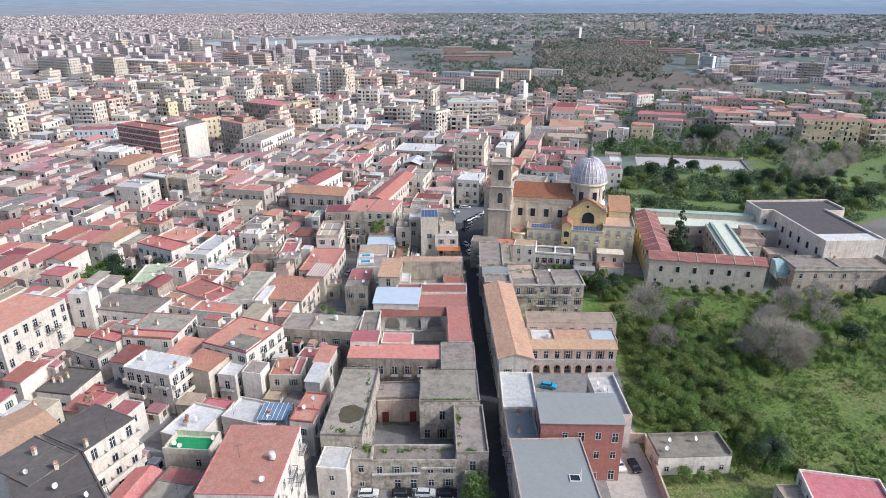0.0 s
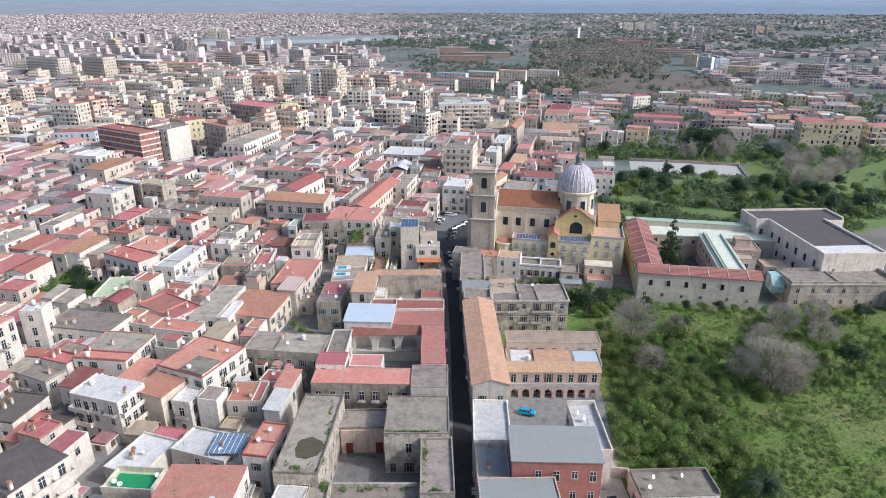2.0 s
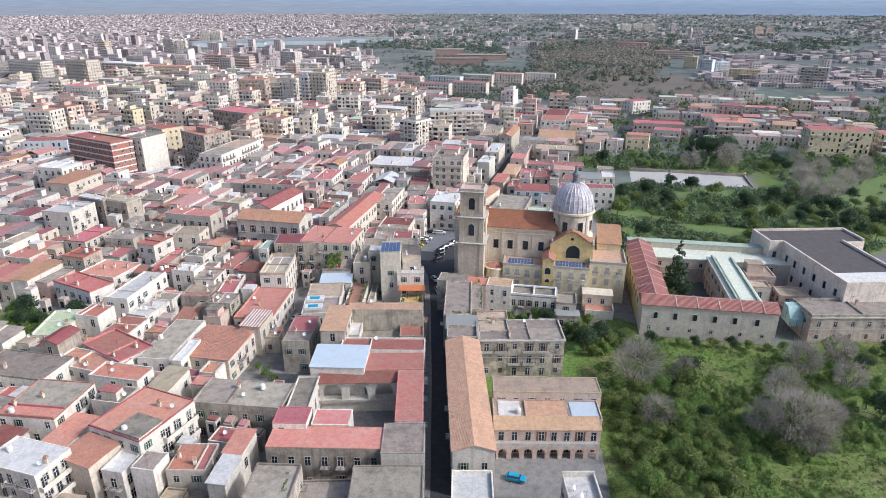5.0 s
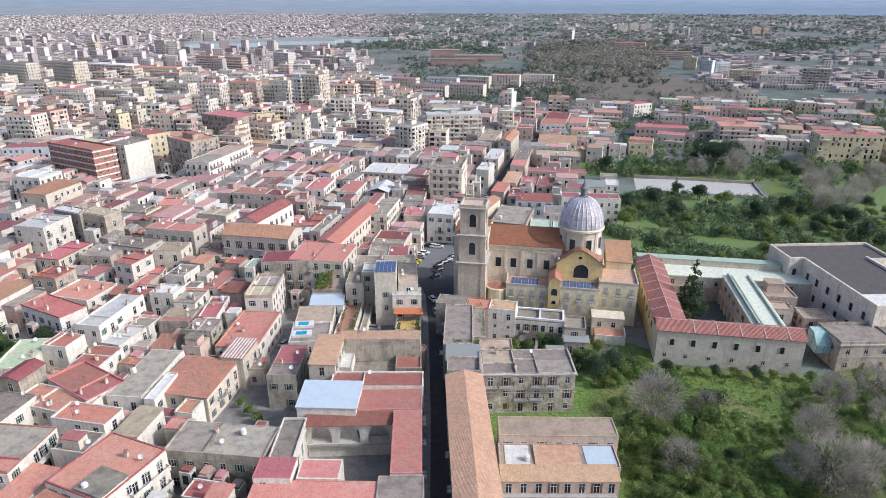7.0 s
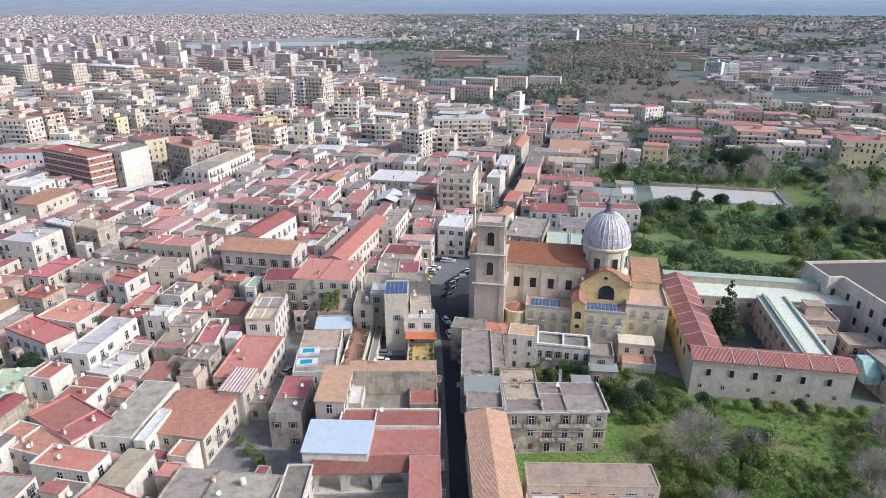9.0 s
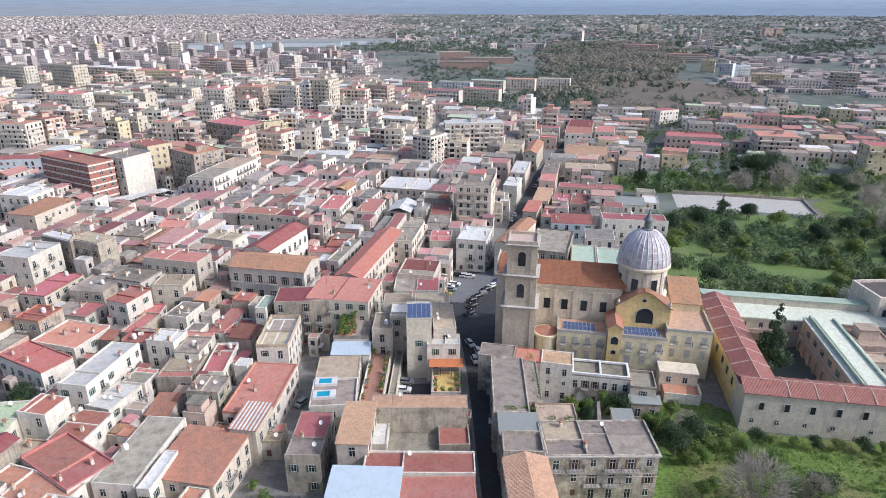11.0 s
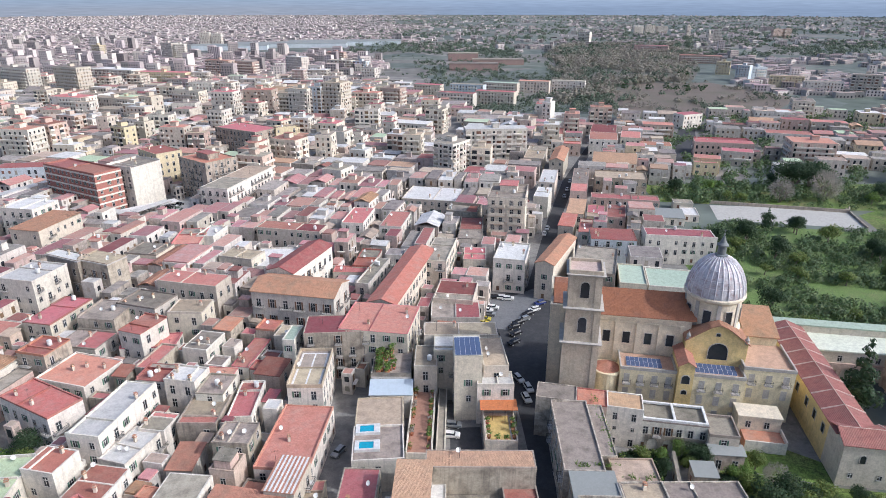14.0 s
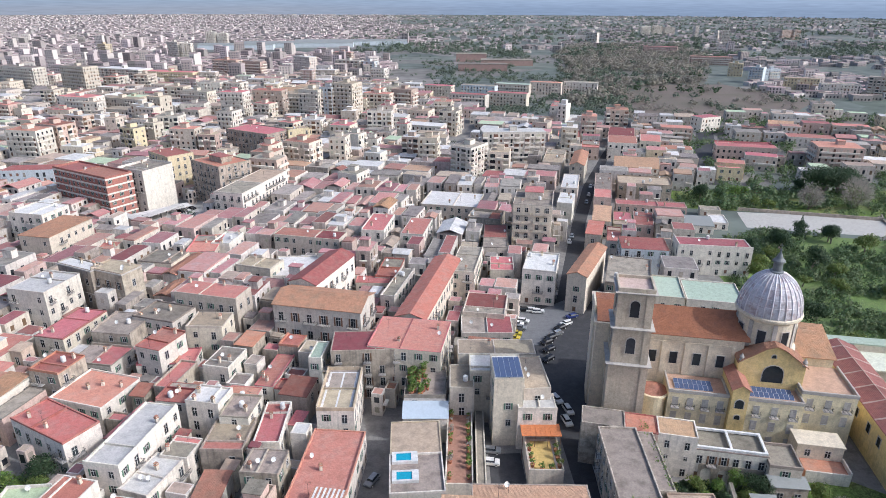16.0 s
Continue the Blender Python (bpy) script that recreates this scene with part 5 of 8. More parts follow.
house(109, 226, 9, 9, -10, 8.5, "T", "p", fit=0, kinds=(1, 3), box=(5, 4, 3, -1, 1, "T"))
house(105, 217, 6, 5, -10, 8.0, "T", "w", fit=0, kinds=(3,))
house(115, 215, 9, 7, -10, 6.0, "T", "p", fit=0, kinds=(4, 3))
house(126, 199, 34, 11, -2, 8.2, "H", "g", pitch=4.2, kinds=(0, 5), fit=2, lip=0.9, cornice=True)
house(153, 192, 26, 9, -8, 6.0, "W", "g", pitch=4.0, kinds=(0, 5), fit=0, lip=0.6)
shed = thing("scaffold_shelter", 107.2, 200.5, 0, -8, "shelter of pale green netting on a steel scaffold", "scaffold")
NET = material("green_netting", (0.30, 0.45, 0.42), spots=(0.45, 0.52, 0.5), spot_amount=0.9, spot_scale=0.8, tint=0.05)
b = Build()
for y0, y1, z0, z1 in ((-3, 0, 5.8, 8.6), (0, 3, 8.6, 8.6)):
    b.face([(-1.8, y0, z0), (2.0, y0, z0), (2.0, y1, z1), (-1.8, y1, z1)])
b.face([(-1.8, -3, 3.5), (2.0, -3, 3.5), (2.0, -3, 5.8), (-1.8, -3, 5.8)])
b.face([(-1.8, 3, 3.5), (-1.8, -3, 3.5), (-1.8, -3, 5.8), (-1.8, 0, 8.6), (-1.8, 3, 8.6)])
part("netting", b, NET, shed)
b = Build()
for x in (-1.8, 0.2, 2.0):
    for y in (-3, 0, 3):
        b.tube((x, y, 0), (x, y, 5.8 if y == -3 else 8.6), 0.05, 0.05, 5)
part("scaffold", b, FRAME["i"], shed)

# ---- trees and shrubs ----
def leaf_cloud(rng, blobs, count, size, flat=0.75):
    """Many small leaf faces spread over the shells of overlapping lumps."""
    b = Build()
    total = sum(r * r for *_, r in blobs)
    for cx, cy, cz, r in blobs:
        for _ in range(int(count * r * r / total)):
            d = Vector((rng.gauss(0, 1), rng.gauss(0, 1), rng.gauss(0, 1))).normalized()
            if d.z < -0.55:
                continue
            rr = r * rng.uniform(0.55, 1.08)
            c = Vector((cx, cy, cz)) + Vector((d.x * rr, d.y * rr, d.z * rr * flat))
            n = (d + Vector((rng.uniform(-0.7, 0.7), rng.uniform(-0.7, 0.7), rng.uniform(-0.2, 0.9)))).normalized()
            u = n.orthogonal().normalized()
            u.rotate(Matrix.Rotation(rng.uniform(0, 6.28), 3, n))
            v = n.cross(u)
            s = size * rng.uniform(0.6, 1.5)
            b.face([tuple(c - u * s), tuple(c + v * s * 0.55), tuple(c + u * s), tuple(c - v * s * 0.55)])
    return b


def limbs(rng, b, base, direction, length, radius, depth, spread=0.55, tips=None):
    end = base + direction * length
    b.tube(base, end, radius, radius * 0.62, 5 if depth > 1 else 4, caps=False)
    if tips is not None and depth <= 1:
        tips.append(end)
    if depth == 0:
        return
    for _ in range(rng.choice((2, 3, 3))):
        d = (direction + Vector((rng.uniform(-1, 1), rng.uniform(-1, 1), rng.uniform(-0.25, 0.55))) * spread).normalized()
        limbs(rng, b, base + direction * length * rng.uniform(0.6, 1.0), d, length * rng.uniform(0.6, 0.8), radius * 0.58, depth - 1, spread, tips)


def make_tree(seed, height, width, leaf, count, size, trunk=0.35, form="round"):
    rng = random.Random(seed)
    root = new("tree")
    root.empty_display_size = 0.5
    t = Build()
    th = height * trunk
    limbs(rng, t, Vector((0, 0, -0.2)), Vector((rng.uniform(-0.06, 0.06), rng.uniform(-0.06, 0.06), 1)).normalized(), th + 0.2, width * 0.035 + 0.05, 2)
    part("trunk", t, BARK, root)
    blobs = []
    if form == "round":
        for i in range(9):
            a, r = rng.uniform(0, 6.28), width * 0.5 * rng.uniform(0.15, 0.68)
            blobs.append((r * math.cos(a), r * math.sin(a), th + (height - th) * rng.uniform(0.2, 0.72), width * rng.uniform(0.17, 0.29)))
        blobs.append((0, 0, th + (height - th) * 0.6, width * 0.3))
    elif form == "cone":
        for i in range(14):
            f = i / 13
            a = i * 2.4
            r = width * 0.5 * (1 - f) * 0.6
            blobs.append((r * math.cos(a), r * math.sin(a), height * (0.12 + 0.83 * f), width * (0.30 * (1 - f) + 0.07)))
    part("crown", leaf_cloud(rng, blobs, count, size), LEAF[leaf], root)
    return root


def make_bare(seed, height, width):
    """Leafless: rising limbs and a round web of fine twigs."""
    rng = random.Random(seed)
    root = new("tree")
    root.empty_display_size = 0.5
    t = Build()
    for i in range(5):
        a = 6.28 * i / 5 + rng.uniform(-0.5, 0.5)
        d = Vector((math.cos(a) * 0.5, math.sin(a) * 0.5, 1)).normalized()
        limbs(rng, t, Vector((0.2 * math.cos(a), 0.2 * math.sin(a), -0.2)), d, height * 0.36, width * 0.015 + 0.03, 3, 0.6)
    part("trunk", t, BARK, root)
    c = Build()
    cz = height * 0.56
    for _ in range(2700):
        d = Vector((rng.gauss(0, 1), rng.gauss(0, 1), rng.gauss(0.15, 1))).normalized()
        r = rng.uniform(0.35, 1.0) ** 0.6 * (1 + 0.42 * noise.noise(d * 2.0 + Vector((seed, 0, 0))))
        p = Vector((d.x * r * width * 0.5, d.y * r * width * 0.5, cz + d.z * r * height * 0.46))
        if p.z < height * 0.1:
            continue
        e = p + (d + Vector((rng.uniform(-0.6, 0.6), rng.uniform(-0.6, 0.6), rng.uniform(-0.2, 0.8)))).normalized() * rng.uniform(0.5, 1.1)
        s = d.orthogonal().normalized() * 0.05
        c.face([tuple(p - s), tuple(p + s), tuple(e)])
    part("crown", c, LEAF["dry"], root)
    return root


KIT = {
    "citrus": [make_tree(i, 4.6, 5.0, "citrus", 2300, 0.175, 0.25) for i in range(4)],
    "light": [make_tree(20 + i, 5.0, 5.0, "light", 2200, 0.165, 0.25) for i in range(3)],
    "dark": [make_tree(40 + i, 7.5, 7.0, "dark", 2800, 0.21, 0.25) for i in range(3)],
    "bare": [make_bare(60 + i, 9.0, 9.0) for i in range(3)],
    "pine": [make_tree(80, 14, 21, "dark", 9000, 0.34, 0.22)],
    "cone": [make_tree(90, 15, 6.5, "dark", 2600, 0.30, 0.12, "cone")],
    "blossom": [make_tree(95, 5.5, 6, "blossom", 1100, 0.22, 0.3)],
}
TREE_LABEL = {"citrus": "dense dark green citrus tree in the grass", "light": "fresh light green bushy tree", "dark": "tall dark evergreen tree",
              "bare": "bare grey-brown tree with a web of twigs", "pine": "large umbrella pine with a wide dark crown",
              "cone": "tall narrow conifer in the cloister", "blossom": "tree in white blossom"}
leafdice = random.Random(11)
for kind, kit in KIT.items():
    for o in kit:
        tagged(o, TREE_LABEL[kind], "tree", "trees of the gardens")
        o.location = (0, 0, -60)
USED = set()


def plant(kind, x, y, s=1.0, z=0.0):
    """The first of a kit goes where it is wanted; the next ones are copies."""
    src = leafdice.choice(KIT[kind])
    m = pose(x, y, z, 0, 0, leafdice.uniform(0, 360))
    k = s * leafdice.uniform(0.9, 1.1)
    sc = Matrix.Diagonal((k, k, k * leafdice.uniform(0.92, 1.08), 1))
    if src.name in USED:
        ob = copy_thing(src, Matrix.Identity(4))
    else:
        USED.add(src.name)
        ob = src
    ob.matrix_basis = m @ sc
    return ob


def inside(x, y, poly):
    c = False
    for (x0, y0), (x1, y1) in zip(poly, poly[1:] + poly[:1]):
        if (y0 > y) != (y1 > y) and x < (x1 - x0) * (y - y0) / (y1 - y0) + x0:
            c = not c
    return c


PLANTED = [(56.5, 111.0), (54.5, 108.5), (58.5, 113.5), (53.5, 112)]


def grove(poly, count, kinds, gap, scale=(0.7, 1.2), avoid=()):
    """Trees strewn over a plot, not closer than gap."""
    xs, ys = [p[0] for p in poly], [p[1] for p in poly]
    done = tries = 0
    while done < count and tries < count * 40:
        tries += 1
        x, y = leafdice.uniform(min(xs), max(xs)), leafdice.uniform(min(ys), max(ys))
        if not inside(x, y, poly) or any(inside(x, y, a) for a in avoid) or blocked(x, y, 1.5):
            continue
        if any((x - a) ** 2 + (y - c) ** 2 < gap * gap for a, c in PLANTED):
            continue
        PLANTED.append((x, y))
        plant(leafdice.choice(kinds), x, y, leafdice.uniform(*scale))
        done += 1


# ---- palazzo with a grey terrace roof round a small court ----
pal = thing("palazzo", -18, 122, 0, -2, "weathered grey palazzo with terrace roofs round a court", "palazzo", "houses of the town")
house(-32.3, 123.7, 8.6, 25, -5, 10.2, "G", "q", into=pal, sides="se", floors=2, fit=0, lip=0.45)
house(-10.5, 128.7, 13.4, 13, -2, 10.0, "G", "q", into=pal, sides="s", floors=2, fit=0, kinds=(3, 4), lip=0.3)
house(-6.8, 114.4, 6.4, 15.6, -1, 8.6, "G", "q", into=pal, sides="sw", floors=2, fit=0, lip=0.6)
house(-22.6, 132.6, 10.8, 6.5, 0, 6.2, "G", "p", into=pal, sides="s", floors=1, fit=0, kinds=(3,), pitch=3.6)
house(-18.6, 109.0, 17.0, 4.6, -2, 6.6, "G", "q", into=pal, sides="s", floors=2, fit=0, lip=0.9)
house(-34.3, 107.9, 6.0, 6.2, -8, 7.5, "W", "w", into=pal, sides="se", floors=2, fit=0, lip=0.3, kinds=(3, 5))
house(-29.1, 109.2, 4.0, 4.2, -4, 7.2, "G", "q", into=pal, sides="s", floors=2, fit=0, lip=0.6, kinds=(0, 5))
b = Build()
b.box(-27.5, -10, 111.5, 129.3, -0.4, 0.08)
o = part("court_floor", b, PAVING, pal)
o.matrix_world = Matrix.Identity(4)
b = Build()
ring = [(2.7 * math.cos(a) * (1 + 0.28 * noise.noise((2 * math.cos(a), 2 * math.sin(a), 3))), 3.3 * math.sin(a) * (1 + 0.28 * noise.noise((2 * math.cos(a), 2 * math.sin(a), 9)))) for a in np.linspace(0, 2 * math.pi, 33)[:-1]]
b.face([(u, v, 0.0) for u, v in ring])
o = part("roof_stain", b, material("mossy_felt", (0.085, 0.075, 0.045), spots=(0.12, 0.11, 0.06), tint=0.02), pal, "uneven dark mossy patch on the terrace")
o.matrix_world = pose(-32.0, 118.5, 10.28)

# weathered balustrade, weeds and a shrub on its terraces
BALUSTER = Build()
BALUSTER.lathe([(0.09, 0.0), (0.09, 0.08), (0.05, 0.14), (0.10, 0.36), (0.05, 0.6), (0.09, 0.68), (0.09, 0.74)], 8)
baluster_mesh = BALUSTER.mesh("baluster", FRAME["k"])
for i in range(30):
    if i % 11 != 7:
        o = part("baluster", baluster_mesh, None, pal)
        o.matrix_world = pose(-26.2 + 0.52 * i, 111.6 - 0.018 * i, 6.68)
b = Build()
b.box(-0.3, 15.5, -0.13, 0.13, 0.74, 0.88)
o = part("handrail", b, FRAME["k"], pal, "pale stone handrail of the balustrade")
o.matrix_world = pose(-26.3, 111.6, 6.68, 0, 0, -2)
b = Build()
b.box(-17.2, -10.2, 106.25, 106.85, 5.4, 5.75)
b.box(-27, -17.4, 106.1, 106.7, 4.3, 4.5)
o = part("ledge", b, FRAME["k"], pal, "projecting stone ledge")
o.matrix_world = Matrix.Identity(4)
b = Build()
b.box(-27.2, -15.8, 128.9, 129.25, 0.1, 6.1)
o = part("court_wall", b, WALL["p"], pal, "pinkish court wall with two red doors")
o.matrix_world = Matrix.Identity(4)
for x in (-25.4, -19.0):
    b = Build()
    b.box(x - 0.75, x + 0.75, 128.78, 128.9, 0.15, 2.9)
    o = part("door", b, material("dark_red_door", (0.16, 0.035, 0.03), rough=0.6, tint=0.1), pal, "dark red wooden door")
    o.matrix_world = Matrix.Identity(4)
weed = random.Random(71)


def weeds(spots, count, size):
    """Low tufts growing along the joints of old terraces: (x0, y0, x1, y1, z, spread)."""
    b = Build()
    for x0, y0, x1, y1, z, spread in spots:
        for _ in range(count):
            f = weed.random()
            x, y = x0 + (x1 - x0) * f + weed.gauss(0, spread), y0 + (y1 - y0) * f + weed.gauss(0, spread)
            if noise.noise((x * 0.5, y * 0.5, 4)) < -0.05:
                continue
            for _ in range(5):
                a, s = weed.uniform(0, 6.28), size * weed.uniform(0.5, 1.3)
                b.face([(x, y, z), (x + math.cos(a) * s * 0.4, y + math.sin(a) * s * 0.4, z), (x + math.cos(a + 0.8) * s, y + math.sin(a + 0.8) * s, z + s * weed.uniform(0.5, 1.4))])
    solid("weeds", b, LEAF["light"], "dry green weeds growing along old terrace edges", "weeds", "stuff")


weeds([(-27, 107.6, -10.5, 107.0, 6.68, 0.5), (-26, 110.6, -12, 110.2, 6.68, 0.4), (-9.4, 107.5, -4.2, 107.3, 8.7, 0.4), (-9.5, 108, -9.0, 121, 8.7, 0.35), (-35.5, 113, -28.5, 112.5, 10.3, 0.5),
       (-28.6, 113, -29.4, 134, 10.3, 0.3), (-17, 123, -4.5, 122.6, 10.1, 0.2), (4, 197, 13.5, 196, 10.7, 0.4), (13.6, 200, 14.8, 219, 10.7, 0.4), (14, 193.6, 21, 193.2, 10.1, 0.4), (-26, 128, -16, 127.6, 0.1, 0.4)], 130, 0.35)

# ---- red-roofed palazzo round an arcaded court ----
red = thing("palazzo", -16, 160, 0, 0, "white palazzo with faded red roofs round an arcaded court", "palazzo", "houses of the town")
house(-23.4, 144.8, 23.5, 6.8, -4, 9.6, "R", "g", into=red, sides="s", floors=2, fit=0, lip=0.15, kinds=(4, 3), balcony=0.6)
house(-7.6, 143.6, 8.6, 9.6, -2, 9.8, "G", "w", into=red, sides="e", floors=2, fit=0, lip=0.2)
house(-6.4, 158.9, 6.0, 19.6, -1, 9.8, "R", "w", into=red, sides="ew", floors=2, fit=0, lip=0.15)
house(-10.2, 173.4, 14.2, 7.6, -1, 9.6, "R", "w", into=red, sides="e", floors=2, fit=0, lip=0.15)
house(-13.4, 180.6, 21.5, 5.8, -3, 10.2, "D", "w", into=red, sides="e", floors=2, fit=1, lip=0.5)
house(-31.3, 150.6, 7.1, 5.6, -4, 11.0, "R", "w", into=red, sides="s", floors=3, fit=1, lip=0.15)
house(-23.6, 173.4, 13.0, 9.0, -5, 11.0, "C", "w", "shed", into=red, sides="", floors=3, fit=0, lean=0.8, skip=1.0)
house(-23.0, 151.0, 8.0, 5.4, -4, 9.9, "R", "w", into=red, sides="s", floors=2, fit=0, lip=0.15)
house(-31.0, 160.0, 5.0, 16.0, -3, 9.0, "G", "w", into=red, sides="e", floors=2, fit=0)
b = arcade(3, 6.2, 5.0, 4.4, 2.2)
o = part("arcade", b, WALL["w"], red, "white round-arched arcade of the court")
o.matrix_world = pose(-28.2, 166.7, 3.4, 0, 0, -1)
b = Build()
b.box(-28.2, -9.6, 165.9, 168.8, 3.1, 3.4)
b.box(-28.2, -9.6, 166.5, 166.9, -0.4, 3.1)
o = part("upper_wall", b, WALL["w"], red)
o.matrix_world = Matrix.Identity(4)
b = Build()
b.face([(-28.4, 165.9, 8.5), (-9.4, 165.7, 8.5), (-9.4, 169.6, 9.5), (-28.4, 170, 9.5)])
b.face([(-28.4, 165.9, 8.4), (-28.4, 170, 9.4), (-9.4, 169.6, 9.4), (-9.4, 165.7, 8.4)])
b.face([(-28.4, 165.9, 8.4), (-9.4, 165.7, 8.4), (-9.4, 165.7, 8.5), (-28.4, 165.9, 8.5)])
o = part("eave", b, ROOF["D"], red)
o.matrix_world = Matrix.Identity(4)
b = Build()
b.box(-28.2, -9.6, 165.6, 165.7, 3.4, 4.0)
o = part("gallery_rail", b, FRAME["k"], red)
o.matrix_world = Matrix.Identity(4)

b = Build()
b.box(-9.62, -9.42, 149.4, 167.4, 0.1, 8.6)
o = part("ochre_wall", b, WALL["y"], red, "ochre wall of the court")
o.matrix_world = Matrix.Identity(4)

# ---- walled terrace house and yards by the street ----
yard = thing("terrace_house", -14, 190, 0, -3, "house with a grey walled terrace and a dark red flat roof", "house", "houses of the town")
house(-15.5, 190.6, 13.5, 6.2, -1, 7.2, "G", "g", into=yard, sides="s", floors=2, fit=0, lip=0.3)
house(-6.1, 190.4, 6.4, 6.6, -1, 8.6, "D", "g", into=yard, sides="e", floors=2, fit=0, lip=0.5)
house(-21.4, 190.5, 3.0, 7.0, -3, 9.5, "W", "w", into=yard, sides="s", floors=2, fit=0, lip=0.3)

# ---- arcaded house beside the garden ----
arc = thing("arcaded_house", 25, 156, 0, -4, "pinkish house with an arcade, terraces and low tiled roofs", "house", "houses of the town")
house(25.7, 163.6, 25.0, 6.4, -4, 8.2, "T", "p", into=arc, sides="s", floors=2, fit=0, lip=0.25)
house(24.6, 157.0, 24.2, 7.0, -4, 5.9, "T", "p", into=arc, sides="", floors=1, fit=1, lip=0.5, skip=1.0)
house(23.6, 151.3, 23.0, 3.9, -3, 6.3, "P", "p", "shed", into=arc, sides="se", floors=2, fit=0, lean=0.5, kinds=(3, 3, 4), pitch=2.6, balcony=0.0, skip=0.03)
for x, wd, dp, mat in ((16.2, 5.0, 6.0, "W"), (24.5, 9.5, 6.4, "P"), (33.2, 6.2, 6.0, "C")):
    b = Build()
    b.box(-wd / 2, wd / 2, -dp / 2, dp / 2, 0, 0.12)
    o = part("terrace_floor", b, ROOF[mat], arc)
    o.matrix_world = pose(x, 157.2 - (x - 24) * 0.07, 6.0, 0, 0, -4)
b = arcade(8, 2.775, 3.2, 1.75, 1.7, 0.4)
o = part("arcade", b, WALL["p"], arc, "pinkish round-arched arcade")
o.matrix_world = pose(12.2, 148.2, 0, 0, 0, -3)
b = Build()
b.box(0, 22.2, 0, 1.7, 3.2, 3.35)
b.box(0, 22.2, 0, 0.12, 3.35, 4.1)
o = part("gallery_floor", b, FRAME["k"], arc)
o.matrix_world = pose(12.2, 148.2, 0, 0, 0, -3)

# ---- planted walk, court and terraces beside the street ----
walk_house = thing("terrace_walk", -23.8, 223.5, 0, -4, "long narrow terrace of red earth lined with potted plants", "terrace")
b = Build()
b.box(-2.8, 2.8, -14.5, 14.5, -0.5, 4.4)
part("wall", b, WALL["w"], walk_house)
b = Build()
b.box(-2.5, 2.5, -14.2, 14.2, 4.3, 4.45)
part("terrace_floor", b, material("red_earth_floor", (0.36, 0.20, 0.14), spots=(0.25, 0.15, 0.11), spot_scale=1.2, tint=0.02), walk_house)
for s in (-1, 1):
    b = Build()
    b.box(*sorted((s * 2.8, s * 2.55)), -14.5, 14.5, 4.403, 5.4)
    part("parapet", b, WALL["w"], walk_house)
pots = random.Random(3)
POT = material("terracotta_pot", (0.38, 0.16, 0.09), tint=0.2)


def potted(x, y, z, s, leaf):
    o = thing("potted_plant", x, y, z, 0, "leafy plant in a terracotta pot on a terrace", "plant", "potted plants")
    b = Build()
    b.lathe([(0.22 * s, 0.0), (0.34 * s, 0.5 * s), (0.36 * s, 0.55 * s)], 10)
    part("pot", b, POT, o)
    part("foliage", leaf_cloud(pots, [(0, 0, 0.95 * s, 0.45 * s), (0.2 * s, 0.1 * s, 1.25 * s, 0.35 * s), (-0.15 * s, 0.1 * s, 1.1 * s, 0.35 * s)], 70, 0.16 * s), LEAF[leaf], o)
    return o


for i in range(18):
    for s in (-1.9, 1.9):
        if pots.random() < 0.8:
            v = -13.2 + 1.55 * i
            c, n = math.cos(radians(-4)), math.sin(radians(-4))
            potted(-23.8 + c * s - n * v, 223.5 + n * s + c * v, 4.45, pots.uniform(0.8, 1.5), pots.choice(("citrus", "light", "dry")))
house(-19.3, 222.5, 2.0, 26, -4, 3.2, "G", "c", fit=0, sides="", skip=1.0, floors=1, lip=0.3)
house(-16.9, 238.2, 7.4, 8, -3, 13.8, "W", "c", floors=4, fit=1, sides="s")
house(-13.4, 246.2, 19, 7, -2, 13.6, "T", "c", floors=4, fit=2, lip=0.2, sides="es")
house(-22.6, 236.3, 5.6, 10, -3, 11.5, "T", "c", floors=3, fit=1, sides="s")
sheet("court", [(-18.2, 203), (-10.6, 203), (-10.2, 223), (-17.4, 223)], 0.02, ASPHALT, "dark asphalt parking court between the houses", "court")
pat = thing("patio", -6.4, 217.7, 0, -3, "raised yellow-floored patio under an orange awning with plants", "patio")
b = Build()
b.box(-3.6, 3.6, -5.6, 5.6, -0.5, 3.6)
part("wall", b, WALL["c"], pat)
b = Build()
b.box(-2.3, 2.2, -5.2, 4.6, 3.55, 3.68)
part("patio_floor", b, material("yellow_floor", (0.60, 0.43, 0.15), spots=(0.50, 0.36, 0.16), tint=0.02), pat)
b = Build()
for s in (-1, 1):
    b.box(*sorted((s * 3.6, s * 3.35)), -5.6, 5.6, 3.603, 4.7)
b.box(-3.35, 3.35, -5.6, -5.35, 3.603, 4.7)
part("parapet", b, WALL["c"], pat)
b = Build()
b.box(-4.3, 4.3, 2.6, 6.8, 6.55, 6.7, 0)
for i in range(9):
    b.box(-4.3 + 1.05 * i, -4.24 + 1.05 * i, 2.55, 6.85, 6.7, 6.76, 0)
part("awning", b, material("orange_awning", (0.55, 0.20, 0.075), spots=(0.46, 0.19, 0.09), tint=0.02), pat, "orange awning over the patio")
for x in (-4.1, -1.4, 1.4, 4.1):
    b = Build()
    b.tube((x, 2.8, 0 if abs(x) > 4 else 3.6), (x, 2.8, 6.55), 0.06, 0.06, 6)
    part("post", b, FRAME["n"], pat)
